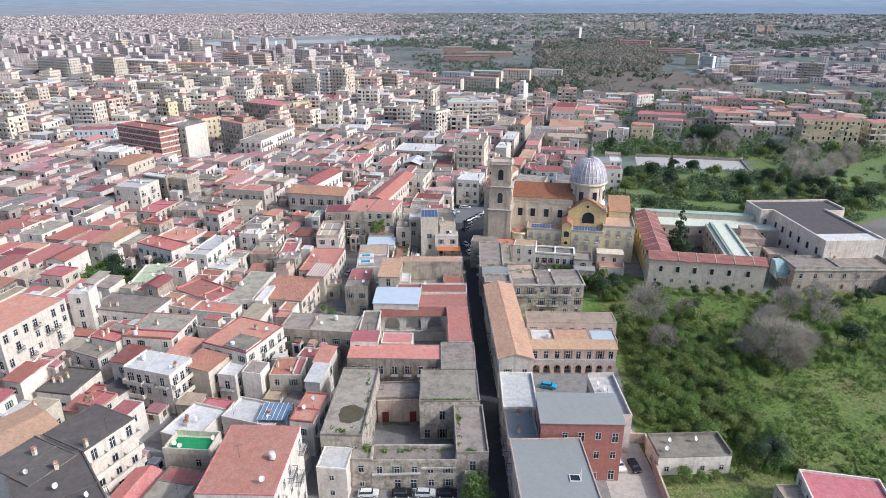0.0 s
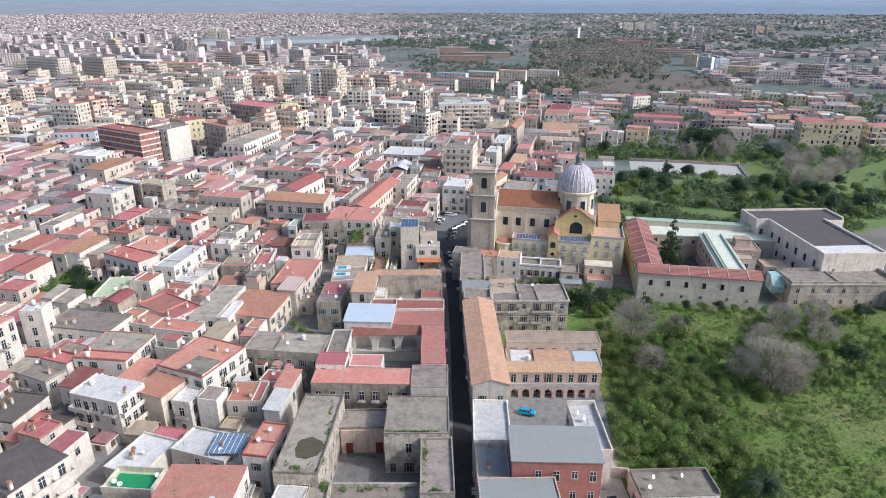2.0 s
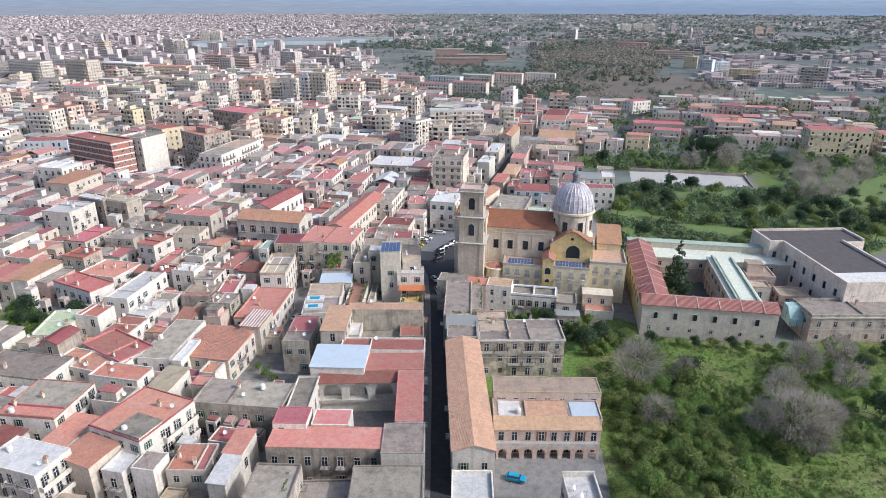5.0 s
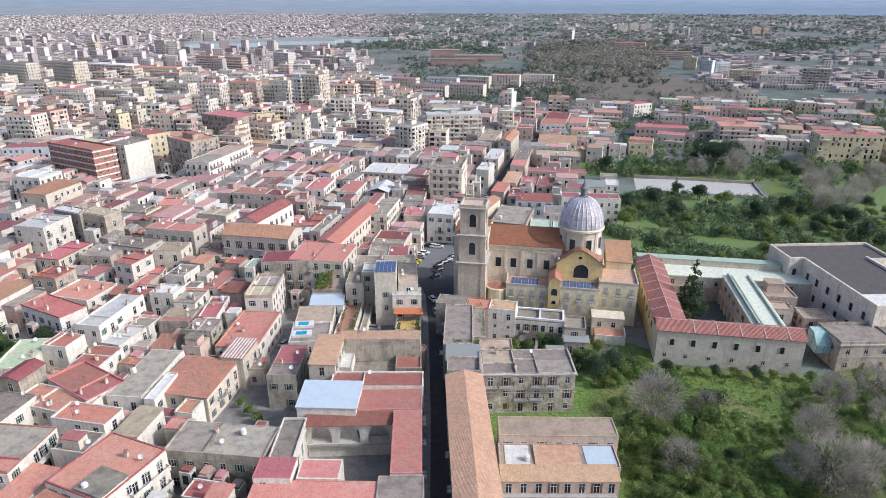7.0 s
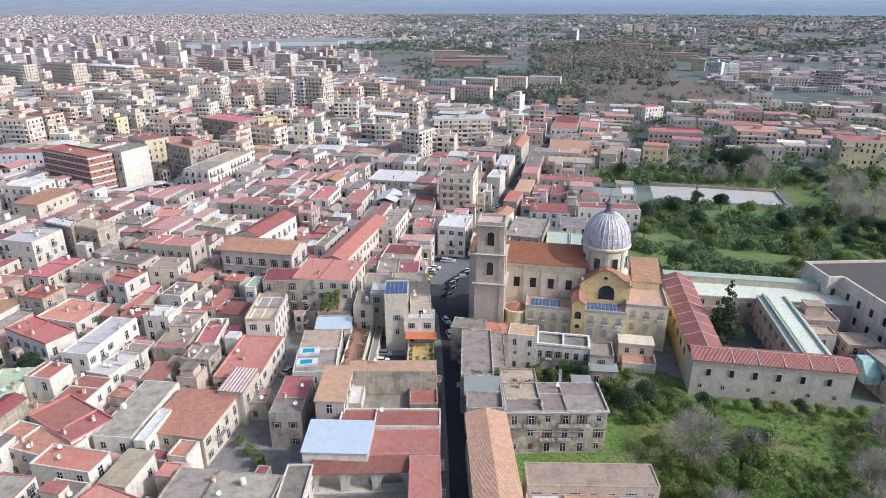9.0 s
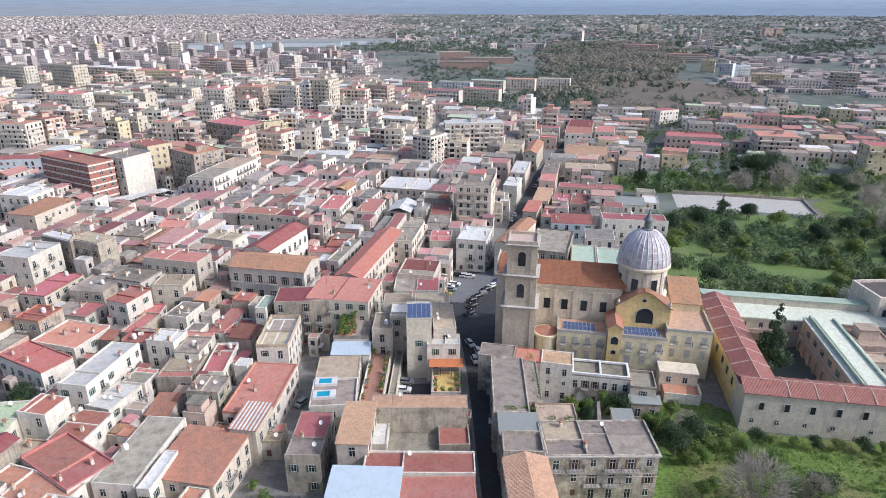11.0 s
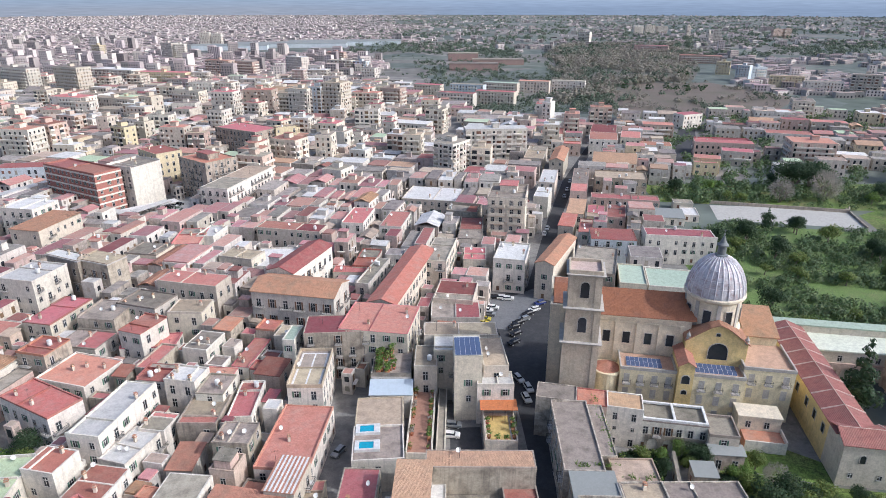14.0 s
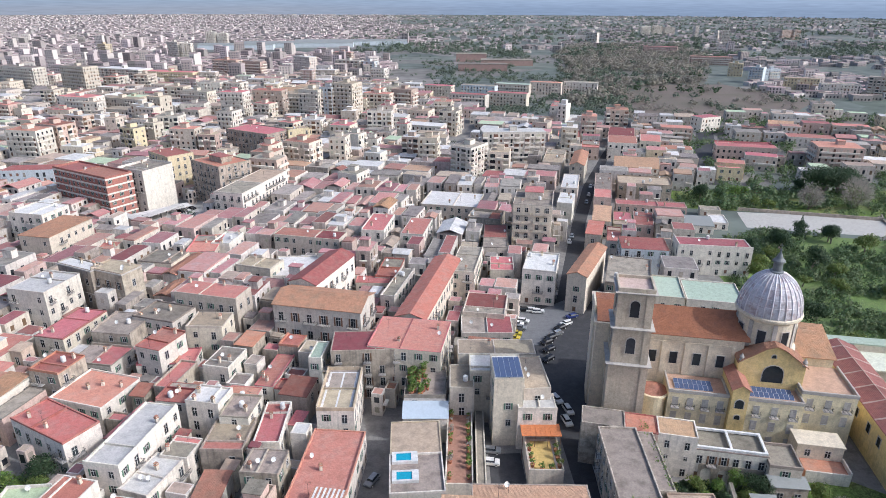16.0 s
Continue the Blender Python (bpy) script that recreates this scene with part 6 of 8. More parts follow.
for x, y, s in ((-9.2, 214.4, 1.4), (-9.1, 216.9, 1.2), (-9.0, 219.4, 1.3), (-3.6, 213.9, 1.5), (-3.5, 216.4, 1.6), (-3.4, 218.9, 1.5), (-7.5, 213.2, 1.3), (-5.5, 213.0, 1.2)):
    potted(x, y, 3.6, s, "citrus" if x > -5 else "light")
house(-31.0, 238.2, 9.6, 12.0, -3, 8.6, "G", "w", floors=3, fit=0, lip=1.0, sides="se")
for i in range(34):
    potted(-35.2 + pots.uniform(0, 4.6), 232.9 + pots.uniform(0, 10), 8.68, pots.uniform(0.9, 2.2), pots.choice(("light", "citrus", "light")))
house(-31.2, 229.6, 10.0, 4.6, -2, 6.6, "C", "w", "shed", floors=2, lean=1.2, sides="s")
# pool terrace
pool = thing("pool_house", -33.4, 215.0, 0, 2, "long low house with two small blue pools on its terrace", "house", "houses of the town")
house(-33.4, 219.4, 10.6, 10.8, 1, 7.6, "T", "w", into=pool, sides="e", fit=0, lip=0.3)
house(-33.2, 208.4, 10.6, 11.0, 2, 7.8, "G", "w", into=pool, sides="se", fit=0, lip=0.5)
WATER = material("pool_water", (0.03, 0.30, 0.42), rough=0.06, spots=(0.05, 0.36, 0.46), tint=0.02, bump=0.05)
for x, y in ((-35.6, 213.0), (-35.4, 207.6)):
    b = Build()
    for x0, x1, y0, y1 in ((-2.6, 2.6, -1.9, -1.5), (-2.6, 2.6, 0.7, 1.1), (-2.6, -1.7, -1.5, 0.7), (1.3, 2.6, -1.5, 0.7)):
        b.box(x0, x1, y0, y1, 0, 0.7, 0)
    o = part("pool_rim", b, WHITE, pool)
    o.matrix_world = pose(x, y, 7.85, 0, 0, 2)
    b = Build()
    b.box(-1.7, 1.3, -1.5, 0.7, 0.0, 0.55, 0)
    o = part("pool_water", b, WATER, pool, "clear blue pool water")
    o.matrix_world = pose(x, y, 7.85, 0, 0, 2)
# solar roof, turf terrace, striped canopy
so = thing("solar_roof", -12.9, 230.2, 17.56, -1, "blue solar panels covering a small flat roof", "solar panels")
for i in range(5):
    for j in range(4):
        b = Build()
        b.box(-0.57, 0.57, -0.95, 0.95, 0, 0.05, 0)
        b.box(-0.6, 0.6, -0.99, -0.95, 0, 0.055, 1)
        b.box(-0.6, -0.57, -0.95, 0.95, 0, 0.055, 1)
        o = part("solar_panel", b, [SOLAR, WHITE], so)
        o.matrix_local = pose(-2.45 + 1.22 * i, -3.1 + 2.0 * j, 0.35, 4, 0, 0)
b = Build()
for x in (-2.9, 0, 2.9):
    b.box(x - 0.05, x + 0.05, -4, 4, 0.0, 0.3)
part("rack", b, FRAME["i"], so)
turf = Build()
turf.box(-4.4, 4.4, -2.6, 2.4, 0, 0.05)
solid("turf", turf, material("green_turf", (0.03, 0.27, 0.10), spots=(0.04, 0.22, 0.09), tint=0.01), "bright green artificial turf on a roof terrace", "turf", at=pose(-63.8, 112.9, 7.6, 0, 0, -7))
can = thing("canopy", -49.6, 124.6, 0, -4, "blue glazed canopy on a steel frame over a terrace", "canopy")
b = Build()
b.box(-3.3, 3.3, -3.2, 3.2, 7.0, 7.06)
part("glazing", b, material("blue_glazing", (0.16, 0.24, 0.33), rough=0.2, tint=0.02), can)
b = Build()
for i in range(7):
    b.box(-3.3 + 1.08 * i, -3.22 + 1.08 * i, -3.2, 3.2, 7.06, 7.16)
for x in (-3.2, 3.2):
    for y in (-3.1, 3.1):
        b.box(x - 0.06, x + 0.06, y - 0.06, y + 0.06, 0, 7.0)
part("canopy_frame", b, WHITE, can)
house(-49.8, 124.4, 7.2, 7.0, -4, 4.6, "W", "w", fit=0, skip=0.5)

# ---- old palazzo by the street, wings round an overgrown court ----
old = thing("palazzo", 18, 208, 0, -8, "weathered grey palazzo with flat roofs round an overgrown court", "palazzo", "houses of the town")
house(7.7, 206.0, 7.8, 22.6, -5, 10.6, "H", "q", into=old, sides="we", floors=3, fit=0, lip=0.5)
house(7.6, 191.1, 8.2, 7.0, -4, 10.3, "M", "q", "shed", into=old, sides="w", floors=3, fit=0, lean=0.5)
house(13.3, 207.8, 3.6, 17.0, -5, 10.1, "H", "q", into=old, sides="e", floors=3, fit=0, lip=0.3, pitch=2.6)
house(16.6, 195.4, 8.6, 7.4, -4, 9.6, "T", "g", into=old, sides="se", floors=3, fit=0, lip=0.4)
house(7.3, 184.3, 8.0, 6.4, -4, 10.9, "H", "q", into=old, sides="w", floors=3, fit=0, lip=0.9)
house(7.0, 221.4, 9.0, 6.0, -15, 10.4, "H", "q", into=old, sides="w", floors=3, fit=0, lip=0.3)
house(14.6, 219.4, 6.6, 6.2, -15, 10.1, "B", "p", into=old, sides="", floors=3, fit=0, lip=0.25)
house(21.6, 217.5, 7.8, 6.0, -15, 10.2, "P", "w", into=old, sides="s", floors=3, fit=0, lip=0.3, kinds=(3, 5), size=0.8)
house(32.2, 215.8, 14.6, 7.0, -13, 7.4, "G", "w", into=old, sides="s", floors=2, fit=0, lip=0.3, kinds=(3, 4), pitch=2.2, size=0.9)
house(41.6, 212.0, 6.2, 7.4, -12, 6.6, "G", "c", into=old, sides="", floors=2, fit=0, lip=0.7)
house(41.0, 207.2, 7.1, 2.6, -8, 4.0, "M", "g", "shed", into=old, sides="", floors=1, fit=0, lean=0.6)
house(34.1, 202.3, 4.6, 4.0, -7, 3.4, "M", "g", "shed", into=old, sides="", floors=1, fit=0, lean=0.5)
house(28.9, 203.4, 0.7, 11.0, -14, 3.2, "G", "w", into=old, sides="", floors=1, fit=0, lip=0.1)
for x0, x1, y0, y1, mt in ((-10.6, -3.4, -1.0, 5.0, "T"), (2.4, 10.5, -5.0, 0.6, "G")):
    b = Build()
    b.box(x0, x1, y0, y1, 0, 0.03)
    o = part("roof_patch", b, ROOF[mt], old, "repaired strip of the flat roof")
    o.matrix_world = pose(22.8, 185.5, 11.065, 0, 0, -2)
for x0, x1, y0, y1, h in ((-3.3, -3.0, -5.1, 5.1, 0.55), (2.0, 2.25, -5.1, 5.1, 0.35), (-3.0, 2.0, 0.6, 0.85, 0.4), (-10.7, -3.3, -1.3, -1.05, 0.5)):
    b = Build()
    b.box(x0, x1, y0, y1, 0, h)
    o = part("roof_curb", b, WALL["q"], old)
    o.matrix_world = pose(22.8, 185.5, 11.07, 0, 0, -2)
b = Build()
for x0, x1, y0, y1 in ((-7, 7, -3.4, -2.9), (-7, 7, 2.9, 3.4), (-7, -6.5, -2.9, 2.9), (-0.2, 0.3, -2.9, 2.9), (6.5, 7, -2.9, 2.9)):
    b.box(x0, x1, y0, y1, 0, 0.5)
o = part("pergola_beam", b, WHITE, old, "white painted beams round the terrace")
o.matrix_world = pose(32.2, 215.8, 7.75, 0, 0, -13)
b = arcade(4, 3.4, 4.2, 2.2, 2.0, 0.4)
o = part("arcade", b, WALL["g"], old)
o.matrix_world = pose(25.6, 213.6, 0, 0, 0, -13)

# the red apartment block with white floor bands
banded = house(-183.8, 401.0, 40, 13, -32.4, 20, "R", "r", floors=6, sides="se", name="apartment_block", lip=0.9, balcony=0.0,
               label="dusty red six-storey apartment block with white floor bands")
for storey in range(1, 7):
    b = Build()
    b.box(-20.25, 20.25, -6.75, 6.75, storey * 20 / 6 - 0.75, storey * 20 / 6 - 0.05)
    part("band", b, WALL["w"], banded, "white floor band")
# ---- corner blocks with a dark felt roof and tiers of balconies ----
tiers = house(-81.0, 108.8, 11.5, 11.0, -28, 16.0, "K", "w", floors=5, sides="e", name="apartment_block", balcony=0.0, kinds=(3,), pitch=2.7, fit=2, lip=0.25,
              label="white five-storey apartment block with long tiers of balconies")
for storey in range(1, 5):
    b = Build()
    z = 0.1 + storey * 3.18
    b.box(5.76, 7.05, -5.4, 5.4, z - 0.2, z)
    b.box(6.93, 7.05, -5.4, 5.4, z, z + 1.0)
    for y in (-5.4, -1.8, 1.7, 5.28):
        b.box(5.76, 6.93, y, y + 0.12, z, z + 1.0)
    part("balcony", b, WALL["w"], tiers, "long white balcony with a solid front")
house(-86.8, 99.6, 12.0, 9.0, -28, 15.9, "K", "w", floors=5, sides="", fit=2, lip=0.2, skip=1.0, name="apartment_block")
house(-78.9, 92.2, 12.0, 16.6, 39, 15.8, "K", "w", floors=5, sides="e", fit=3, lip=0.25, name="apartment_block")
house(-95.8, 108.2, 13.0, 13.0, -38, 15.2, "P", "c", "gable", floors=4, rise=1.1)

house(89.5, 368.0, 14.0, 12.0, -14, 3.6, "M", "w", "shed", floors=1, lean=0.6, sides="s")
house(101.5, 372.0, 7.0, 12.0, -14, 3.0, "W", "w", floors=1, sides="s", fit=0)
house(104.0, 386.0, 9.0, 6.0, -14, 3.4, "G", "c", floors=1, sides="s", fit=0)

house(-6.6, 226.9, 8.6, 5.4, -2, 10.4, "W", "w", floors=3, sides="sw", fit=1, lip=0.7)

# ---- long carport beside the parking place ----
port = thing("carport", -153.0, 392.2, 0, 42, "long low carport with a pale flat roof over parked cars", "carport")
b = Build()
b.box(-15, 15, -3.2, 3.2, 2.7, 2.95)
part("roof", b, ROOF["W"], port)
for i in range(7):
    for y in (-3.0, 3.0):
        b = Build()
        b.box(-14.6 + 4.85 * i, -14.4 + 4.85 * i, y - 0.1, y + 0.1, 0, 2.7)
        part("post", b, FRAME["i"], port)
OCC.append((-153.0, 392.2, 30, 7, 42))

# ---- other houses in the rows between ----
OPEN = [  # streets, yards and gardens that stay free: centre, size, turn
    (-1.1, 82, 5.4, 50, 2), (0.3, 143, 5.2, 80, 2), (2.2, 205, 5.4, 50, 2), (4, 262, 19, 62, -12), (18, 298, 8, 20, -18), (39, 372, 7.5, 150, -17),
    (-18, 122, 42, 44, 0), (-18, 163, 36, 48, 0), (-14, 190, 24, 16, 0), (25, 156, 28, 24, 0), (50, 236, 78, 38, -13), (30, 215, 56, 36, -8), (110, 222, 110, 74, -8), (-6.0, 208.0, 8.0, 10.0, -3), (-147.5, 388, 19, 44, -22)]
OPEN += [
    (-42, 214, 6, 46, -4), (-24, 221, 9, 34, -3), (-14, 213, 9, 22, -3), (20, 137, 16, 16, -3), (24, 107, 16, 14, -3), (-70, 121, 20, 10, -20), (-44, 181, 18, 16, -5), (-123, 211, 32, 20, -15), (-150, 390, 28, 26, 40),
    (-6.4, 217.9, 8.4, 12.4, -3), (75, 140, 78, 112, 0), (-18, 366, 12, 12, -15), (-38, 302, 14, 16, -15), (-150, 380, 50, 16, -20)]


def overlap(a, c, gap=0.12):
    """Whether two turned rectangles (x, y, w, d, degrees) meet."""
    pts = []
    for x, y, w, d, r in (a, c):
        k, s = math.cos(radians(r)), math.sin(radians(r))
        w, d = w / 2 + gap / 2, d / 2 + gap / 2
        pts.append([(x + k * u - s * v, y + s * u + k * v) for u, v in ((-w, -d), (w, -d), (w, d), (-w, d))])
    for r in (a[4], a[4] + 90, c[4], c[4] + 90):
        k, s = math.cos(radians(r)), math.sin(radians(r))
        p, q = [[k * x + s * y for x, y in t] for t in pts]
        if max(p) < min(q) or max(q) < min(p):
            return False
    return True


def blocked(x, y, r=1.0):
    return any(overlap((x, y, 2 * r, 2 * r, 0), o, 0) for o in OCC if abs(o[0] - x) < 60 and abs(o[1] - y) < 60)


rows = random.Random(21)
PICK_ROOF = "RRRRRRRRRBBBDDGGGGGWWTTTO"
PICK_WALL = "wwwwwwcccggp"


def infill(x0, x1, y0, y1, turn, low, high, detail, keep, cell=(10.5, 11.5), alley=3.0, least=3.5):
    """Rows of joined houses on a turned grid, wherever nothing else stands."""
    k, s = math.cos(radians(turn)), math.sin(radians(turn))
    cx, cy = (x0 + x1) / 2, (y0 + y1) / 2
    n = int(max(x1 - x0, y1 - y0) / 7)
    v = -(y1 - y0) * 0.75
    row = 0
    while v < (y1 - y0) * 0.75:
        d = cell[1] * rows.uniform(0.8, 1.25)
        u = -(x1 - x0) * 0.75
        while u < (x1 - x0) * 0.75:
            w = cell[0] * rows.uniform(0.65, 1.45)
            x, y = cx + k * (u + w / 2) - s * (v + d / 2), cy + s * (u + w / 2) + k * (v + d / 2)
            r = (x, y, w - 0.3, d * rows.uniform(0.8, 1.0), turn + rows.uniform(-2.5, 2.5))
            u += w + (alley * 0.8 if rows.random() < 0.12 else 0.0)
            if not (x0 < x < x1 and y0 < y < y1) or not keep(x, y):
                continue
            fits = False
            for shrink in (1.0, 0.75, 0.5):
                t = (r[0], r[1], r[2] * shrink, r[3] * shrink, r[4])
                if min(t[2], t[3]) > least and not any(overlap(t, o) for o in OPEN if abs(o[0] - x) < 90 and abs(o[1] - y) < 90) \
                        and not any(overlap(t, o) for o in OCC if abs(o[0] - x) < 50 and abs(o[1] - y) < 50):
                    fits = True
                    break
            if not fits:
                continue
            h = rows.uniform(low, high) * (1.3 if rows.random() < 0.1 else 1)
            rf, wl = rows.choice(PICK_ROOF), rows.choice(PICK_WALL)
            kind = "flat"
            if rf == "O" or rows.random() < 0.42:
                kind = rows.choice(("shed", "shed", "shed", "gable"))
            bx = None
            if kind == "flat" and rows.random() < 0.3 and min(t[2], t[3]) > 5:
                bx = (rows.uniform(2.2, 4), rows.uniform(2.2, 3.6), rows.uniform(2.2, 2.8), rows.uniform(-1, 1), rows.uniform(-1, 1.5), rows.choice("RGWT"))
            detail(t, h, rf, wl, kind, bx)
        v += d + (alley if row % 2 else 0.2)
        row += 1


def near_house(t, h, rf, wl, kind, bx):
    house(*t, h, rf, wl, kind, lean=rows.uniform(0.3, 0.9), box=bx, fit=rows.choice((0, 1, 1, 2)), skip=0.42, lip=rows.choice((0.15, 0.3, 0.6)))


FAR_MATS = [*WALL_FAR.values(), *ROOF_FAR.values(), BLIND, FRAME["n"], GLASS]
WALL_AT = {k: i for i, k in enumerate(WALL_FAR)}
ROOF_AT = {k: i + len(WALL_FAR) for i, k in enumerate(ROOF_FAR)}
GLASS_AT = len(FAR_MATS) - 1
joined = Build()
blocks = []


def turned(b, k0, x, y, rot):
    """Moves what was added to a build since k0 to its place."""
    c, s = math.cos(radians(rot)), math.sin(radians(rot))
    b.v[k0:] = [(x + c * p[0] - s * p[1], y + s * p[0] + c * p[1], p[2]) for p in b.v[k0:]]


def mid_house(t, h, rf, wl, kind, bx, name="house", floors=0, lip=0.5, style=""):
    """Further off: houses of the joined town, and the first apartment blocks as things of their own."""
    x, y, w, d, rot = t
    OCC.append(t)
    floors = floors or max(1, round(h / 3.6))
    own = name != "house" and len(blocks) < 190
    b = Build() if own else joined
    r = Build() if own else joined
    q = Build() if own else joined
    mw, mr, mg, mb = (0, 0, 0, 1) if own else (WALL_AT[wl], ROOF_AT[rf], GLASS_AT, WALL_AT["w"])
    k0 = len(joined.v)
    b.box(-w / 2, w / 2, -d / 2, d / 2, -0.6, h + (lip if kind == "flat" else 0), mw)
    if kind == "gable":
        r.prism(-w / 2, w / 2, -d / 2, d / 2, h + 0.02, h + min(w, d) * 0.18, "x" if w > d else "y", mr)
    else:
        r.box(-w / 2 + 0.25, w / 2 - 0.25, -d / 2 + 0.25, d / 2 - 0.25, h, h + lip + 0.02, mr)
        if bx:
            b.box(bx[3] - bx[0] / 2, bx[3] + bx[0] / 2, bx[4] - bx[1] / 2, bx[4] + bx[1] / 2, h + lip, h + lip + bx[2], mw)
            r.box(bx[3] - bx[0] / 2 - 0.2, bx[3] + bx[0] / 2 + 0.2, bx[4] - bx[1] / 2 - 0.2, bx[4] + bx[1] / 2 + 0.2, h + lip + bx[2], h + lip + bx[2] + 0.2, mr)
    fh = h / floors
    sx = 1 if x < 0 else -1
    strips = name != "house" and rows.random() < 0.35
    loggia = name != "house" and not strips and h > 14 and rows.random() < 0.6
    if style:
        strips, loggia = style == "strips", style == "loggia"
    for f in range(floors):
        z = fh * f + 0.9
        for run, side in ((w, 0), (d, 1)):
            n = max(1, int(run / 3.1))
            if strips and f > 0:
                e = (-run / 2 + run * rows.choice((0.05, 0.3)), run / 2 - run * rows.choice((0.05, 0.1)))
                if side == 0:
                    q.box(*e, -d / 2 - 1.1, -d / 2 - 0.02, fh * f - 0.15, fh * f + 0.85, mb)
                else:
                    q.box(*sorted((sx * (w / 2 + 0.02), sx * (w / 2 + 1.1))), *e, fh * f - 0.15, fh * f + 0.85, mb)
            for i in range(n):
                # flat panels for loggias; the shade of their depth is put into the colour
                if loggia and i % 2 == 0 and f > 0 and n > 2:
                    p = -run / 2 + run * (i + 0.5) / n
                    at = fh * f
                    if side == 0:
                        q.box(p - 1.35, p + 1.35, -d / 2 - 0.05, -d / 2 + 0.05, at + 0.1, at + fh - 0.35, rows.choice((0, 2, 3, 3)) if own else GLASS_AT - 2)
                        q.box(p - 1.5, p + 1.5, -d / 2 - 1.0, -d / 2 - 0.06, at - 0.12, at + 0.9, mb)
                    else:
                        q.box(*sorted((sx * (w / 2 + 0.05), sx * (w / 2 - 0.05))), p - 1.35, p + 1.35, at + 0.1, at + fh - 0.35, rows.choice((0, 2, 3, 3)) if own else GLASS_AT - 2)
                        q.box(*sorted((sx * (w / 2 + 0.06), sx * (w / 2 + 1.0))), p - 1.5, p + 1.5, at - 0.12, at + 0.9, mb)
                    continue
                if rows.random() < 0.15:
                    continue
                p = -run / 2 + run * (i + 0.5) / n
                tall = rows.random() < 0.5 and f > 0
                zz = z - (0.6 if tall else 0)
                mg = rows.choice((0, 0, 2, 3) if own else (GLASS_AT, GLASS_AT, GLASS_AT - 1, GLASS_AT - 2))
                hh = min(fh - 0.7, 2.2 if tall else 1.5)
                if side == 0:
                    q.box(p - 0.6, p + 0.6, -d / 2 - 0.04, -d / 2 + 0.05, zz, zz + hh, mg)
                    if tall and not strips and rows.random() < 0.6:
                        q.box(p - 1.3, p + 1.3, -d / 2 - 1.0, -d / 2 - 0.05, zz - 0.15, zz + (0.9 if name != "house" else 0.1), mb)
                else:
                    e = sorted((sx * (w / 2 + 0.04), sx * (w / 2 - 0.05)))
                    q.box(*e, p - 0.6, p + 0.6, zz, zz + hh, mg)
                    if tall and not strips and rows.random() < 0.6:
                        q.box(*sorted((sx * (w / 2 + 0.05), sx * (w / 2 + 1.0))), p - 1.3, p + 1.3, zz - 0.15, zz + (0.9 if name != "house" else 0.1), mb)
    if not own:
        turned(joined, k0, x, y, rot)
        return
    root = thing(name, x, y, 0, rot, "%s %s-storey apartment block with a %s roof" % (WALL_WORD[wl], NUMBER[min(9, floors)], ROOF_WORD[rf]), "apartment block", "blocks of the newer town")
    blocks.append(root)
    part("wall", b, WALL[wl], root)
    part("roof", r, ROOF[rf], root)
    tagged(part("glazing", q, [GLASS, WALL["w"], FRAME["n"], BLIND], root), kind="stuff")


# ---- apartment blocks and suburban houses beyond the old town, each at its own place ----
mid_house((-444.2, 803.9, 60.0, 14.0, -29), 28.3, "G", "w", "flat", (4, 5, 2.6, 0, 0, "G"), "apartment_block", 9, 0.9)
mid_house((-377.8, 788.4, 39.2, 16.0, -31), 30.3, "G", "c", "flat", (4, 5, 2.6, 0, 0, "G"), "apartment_block", 9, 0.9)
mid_house((-318.9, 666.5, 33.3, 18.0, -19), 16.9, "R", "w", "flat", (4, 5, 2.6, 0, 0, "G"), "apartment_block", 5, 0.9)
mid_house((-290.6, 682.0, 47.0, 12.0, -24), 13.2, "T", "c", "flat", (4, 5, 2.6, 0, 0, "G"), "apartment_block", 4, 0.9)
mid_house((-257.0, 510.4, 18.8, 13.0, -25), 21.6, "D", "p", "flat", (4, 5, 2.6, 0, 0, "G"), "apartment_block", 7, 0.9)
mid_house((-265.3, 495.9, 21.0, 14.0, -12), 21.0, "R", "w", "flat", (4, 5, 2.6, 0, 0, "G"), "apartment_block", 7, 0.9)
mid_house((-217.0, 524.4, 13.0, 9.0, -29), 16.4, "G", "y", "flat", (4, 5, 2.6, 0, 0, "G"), "apartment_block", 5, 0.9)
mid_house((-182.9, 645.8, 19.8, 14.0, -12), 23.0, "R", "w", "flat", (4, 5, 2.6, 0, 0, "G"), "apartment_block", 7, 0.9)
mid_house((-157.3, 660.4, 25.8, 14.0, -10), 22.5, "B", "p", "flat", (4, 5, 2.6, 0, 0, "G"), "apartment_block", 7, 0.9)
mid_house((-117.9, 637.8, 17.9, 14.0, -22), 26.1, "T", "w", "flat", (4, 5, 2.6, 0, 0, "G"), "apartment_block", 8, 0.9)
mid_house((-104.4, 638.9, 11.0, 14.0, -19), 27.6, "T", "b", "flat", (4, 5, 2.6, 0, 0, "G"), "apartment_block", 9, 0.9)
mid_house((-89.7, 638.4, 18.1, 18.0, -22), 30.8, "T", "c", "flat", (4, 5, 2.6, 0, 0, "G"), "apartment_block", 10, 0.9)
mid_house((-66.2, 663.1, 24.7, 12.0, -18), 19.2, "R", "c", "flat", (4, 5, 2.6, 0, 0, "G"), "apartment_block", 6, 0.9)
mid_house((-43.8, 683.3, 19.8, 14.0, -24), 20.2, "T", "p", "flat", (4, 5, 2.6, 0, 0, "G"), "apartment_block", 6, 0.9)
mid_house((-241.3, 636.6, 14.2, 12.0, -27), 20.7, "T", "c", "flat", (4, 5, 2.6, 0, 0, "G"), "apartment_block", 6, 0.9)
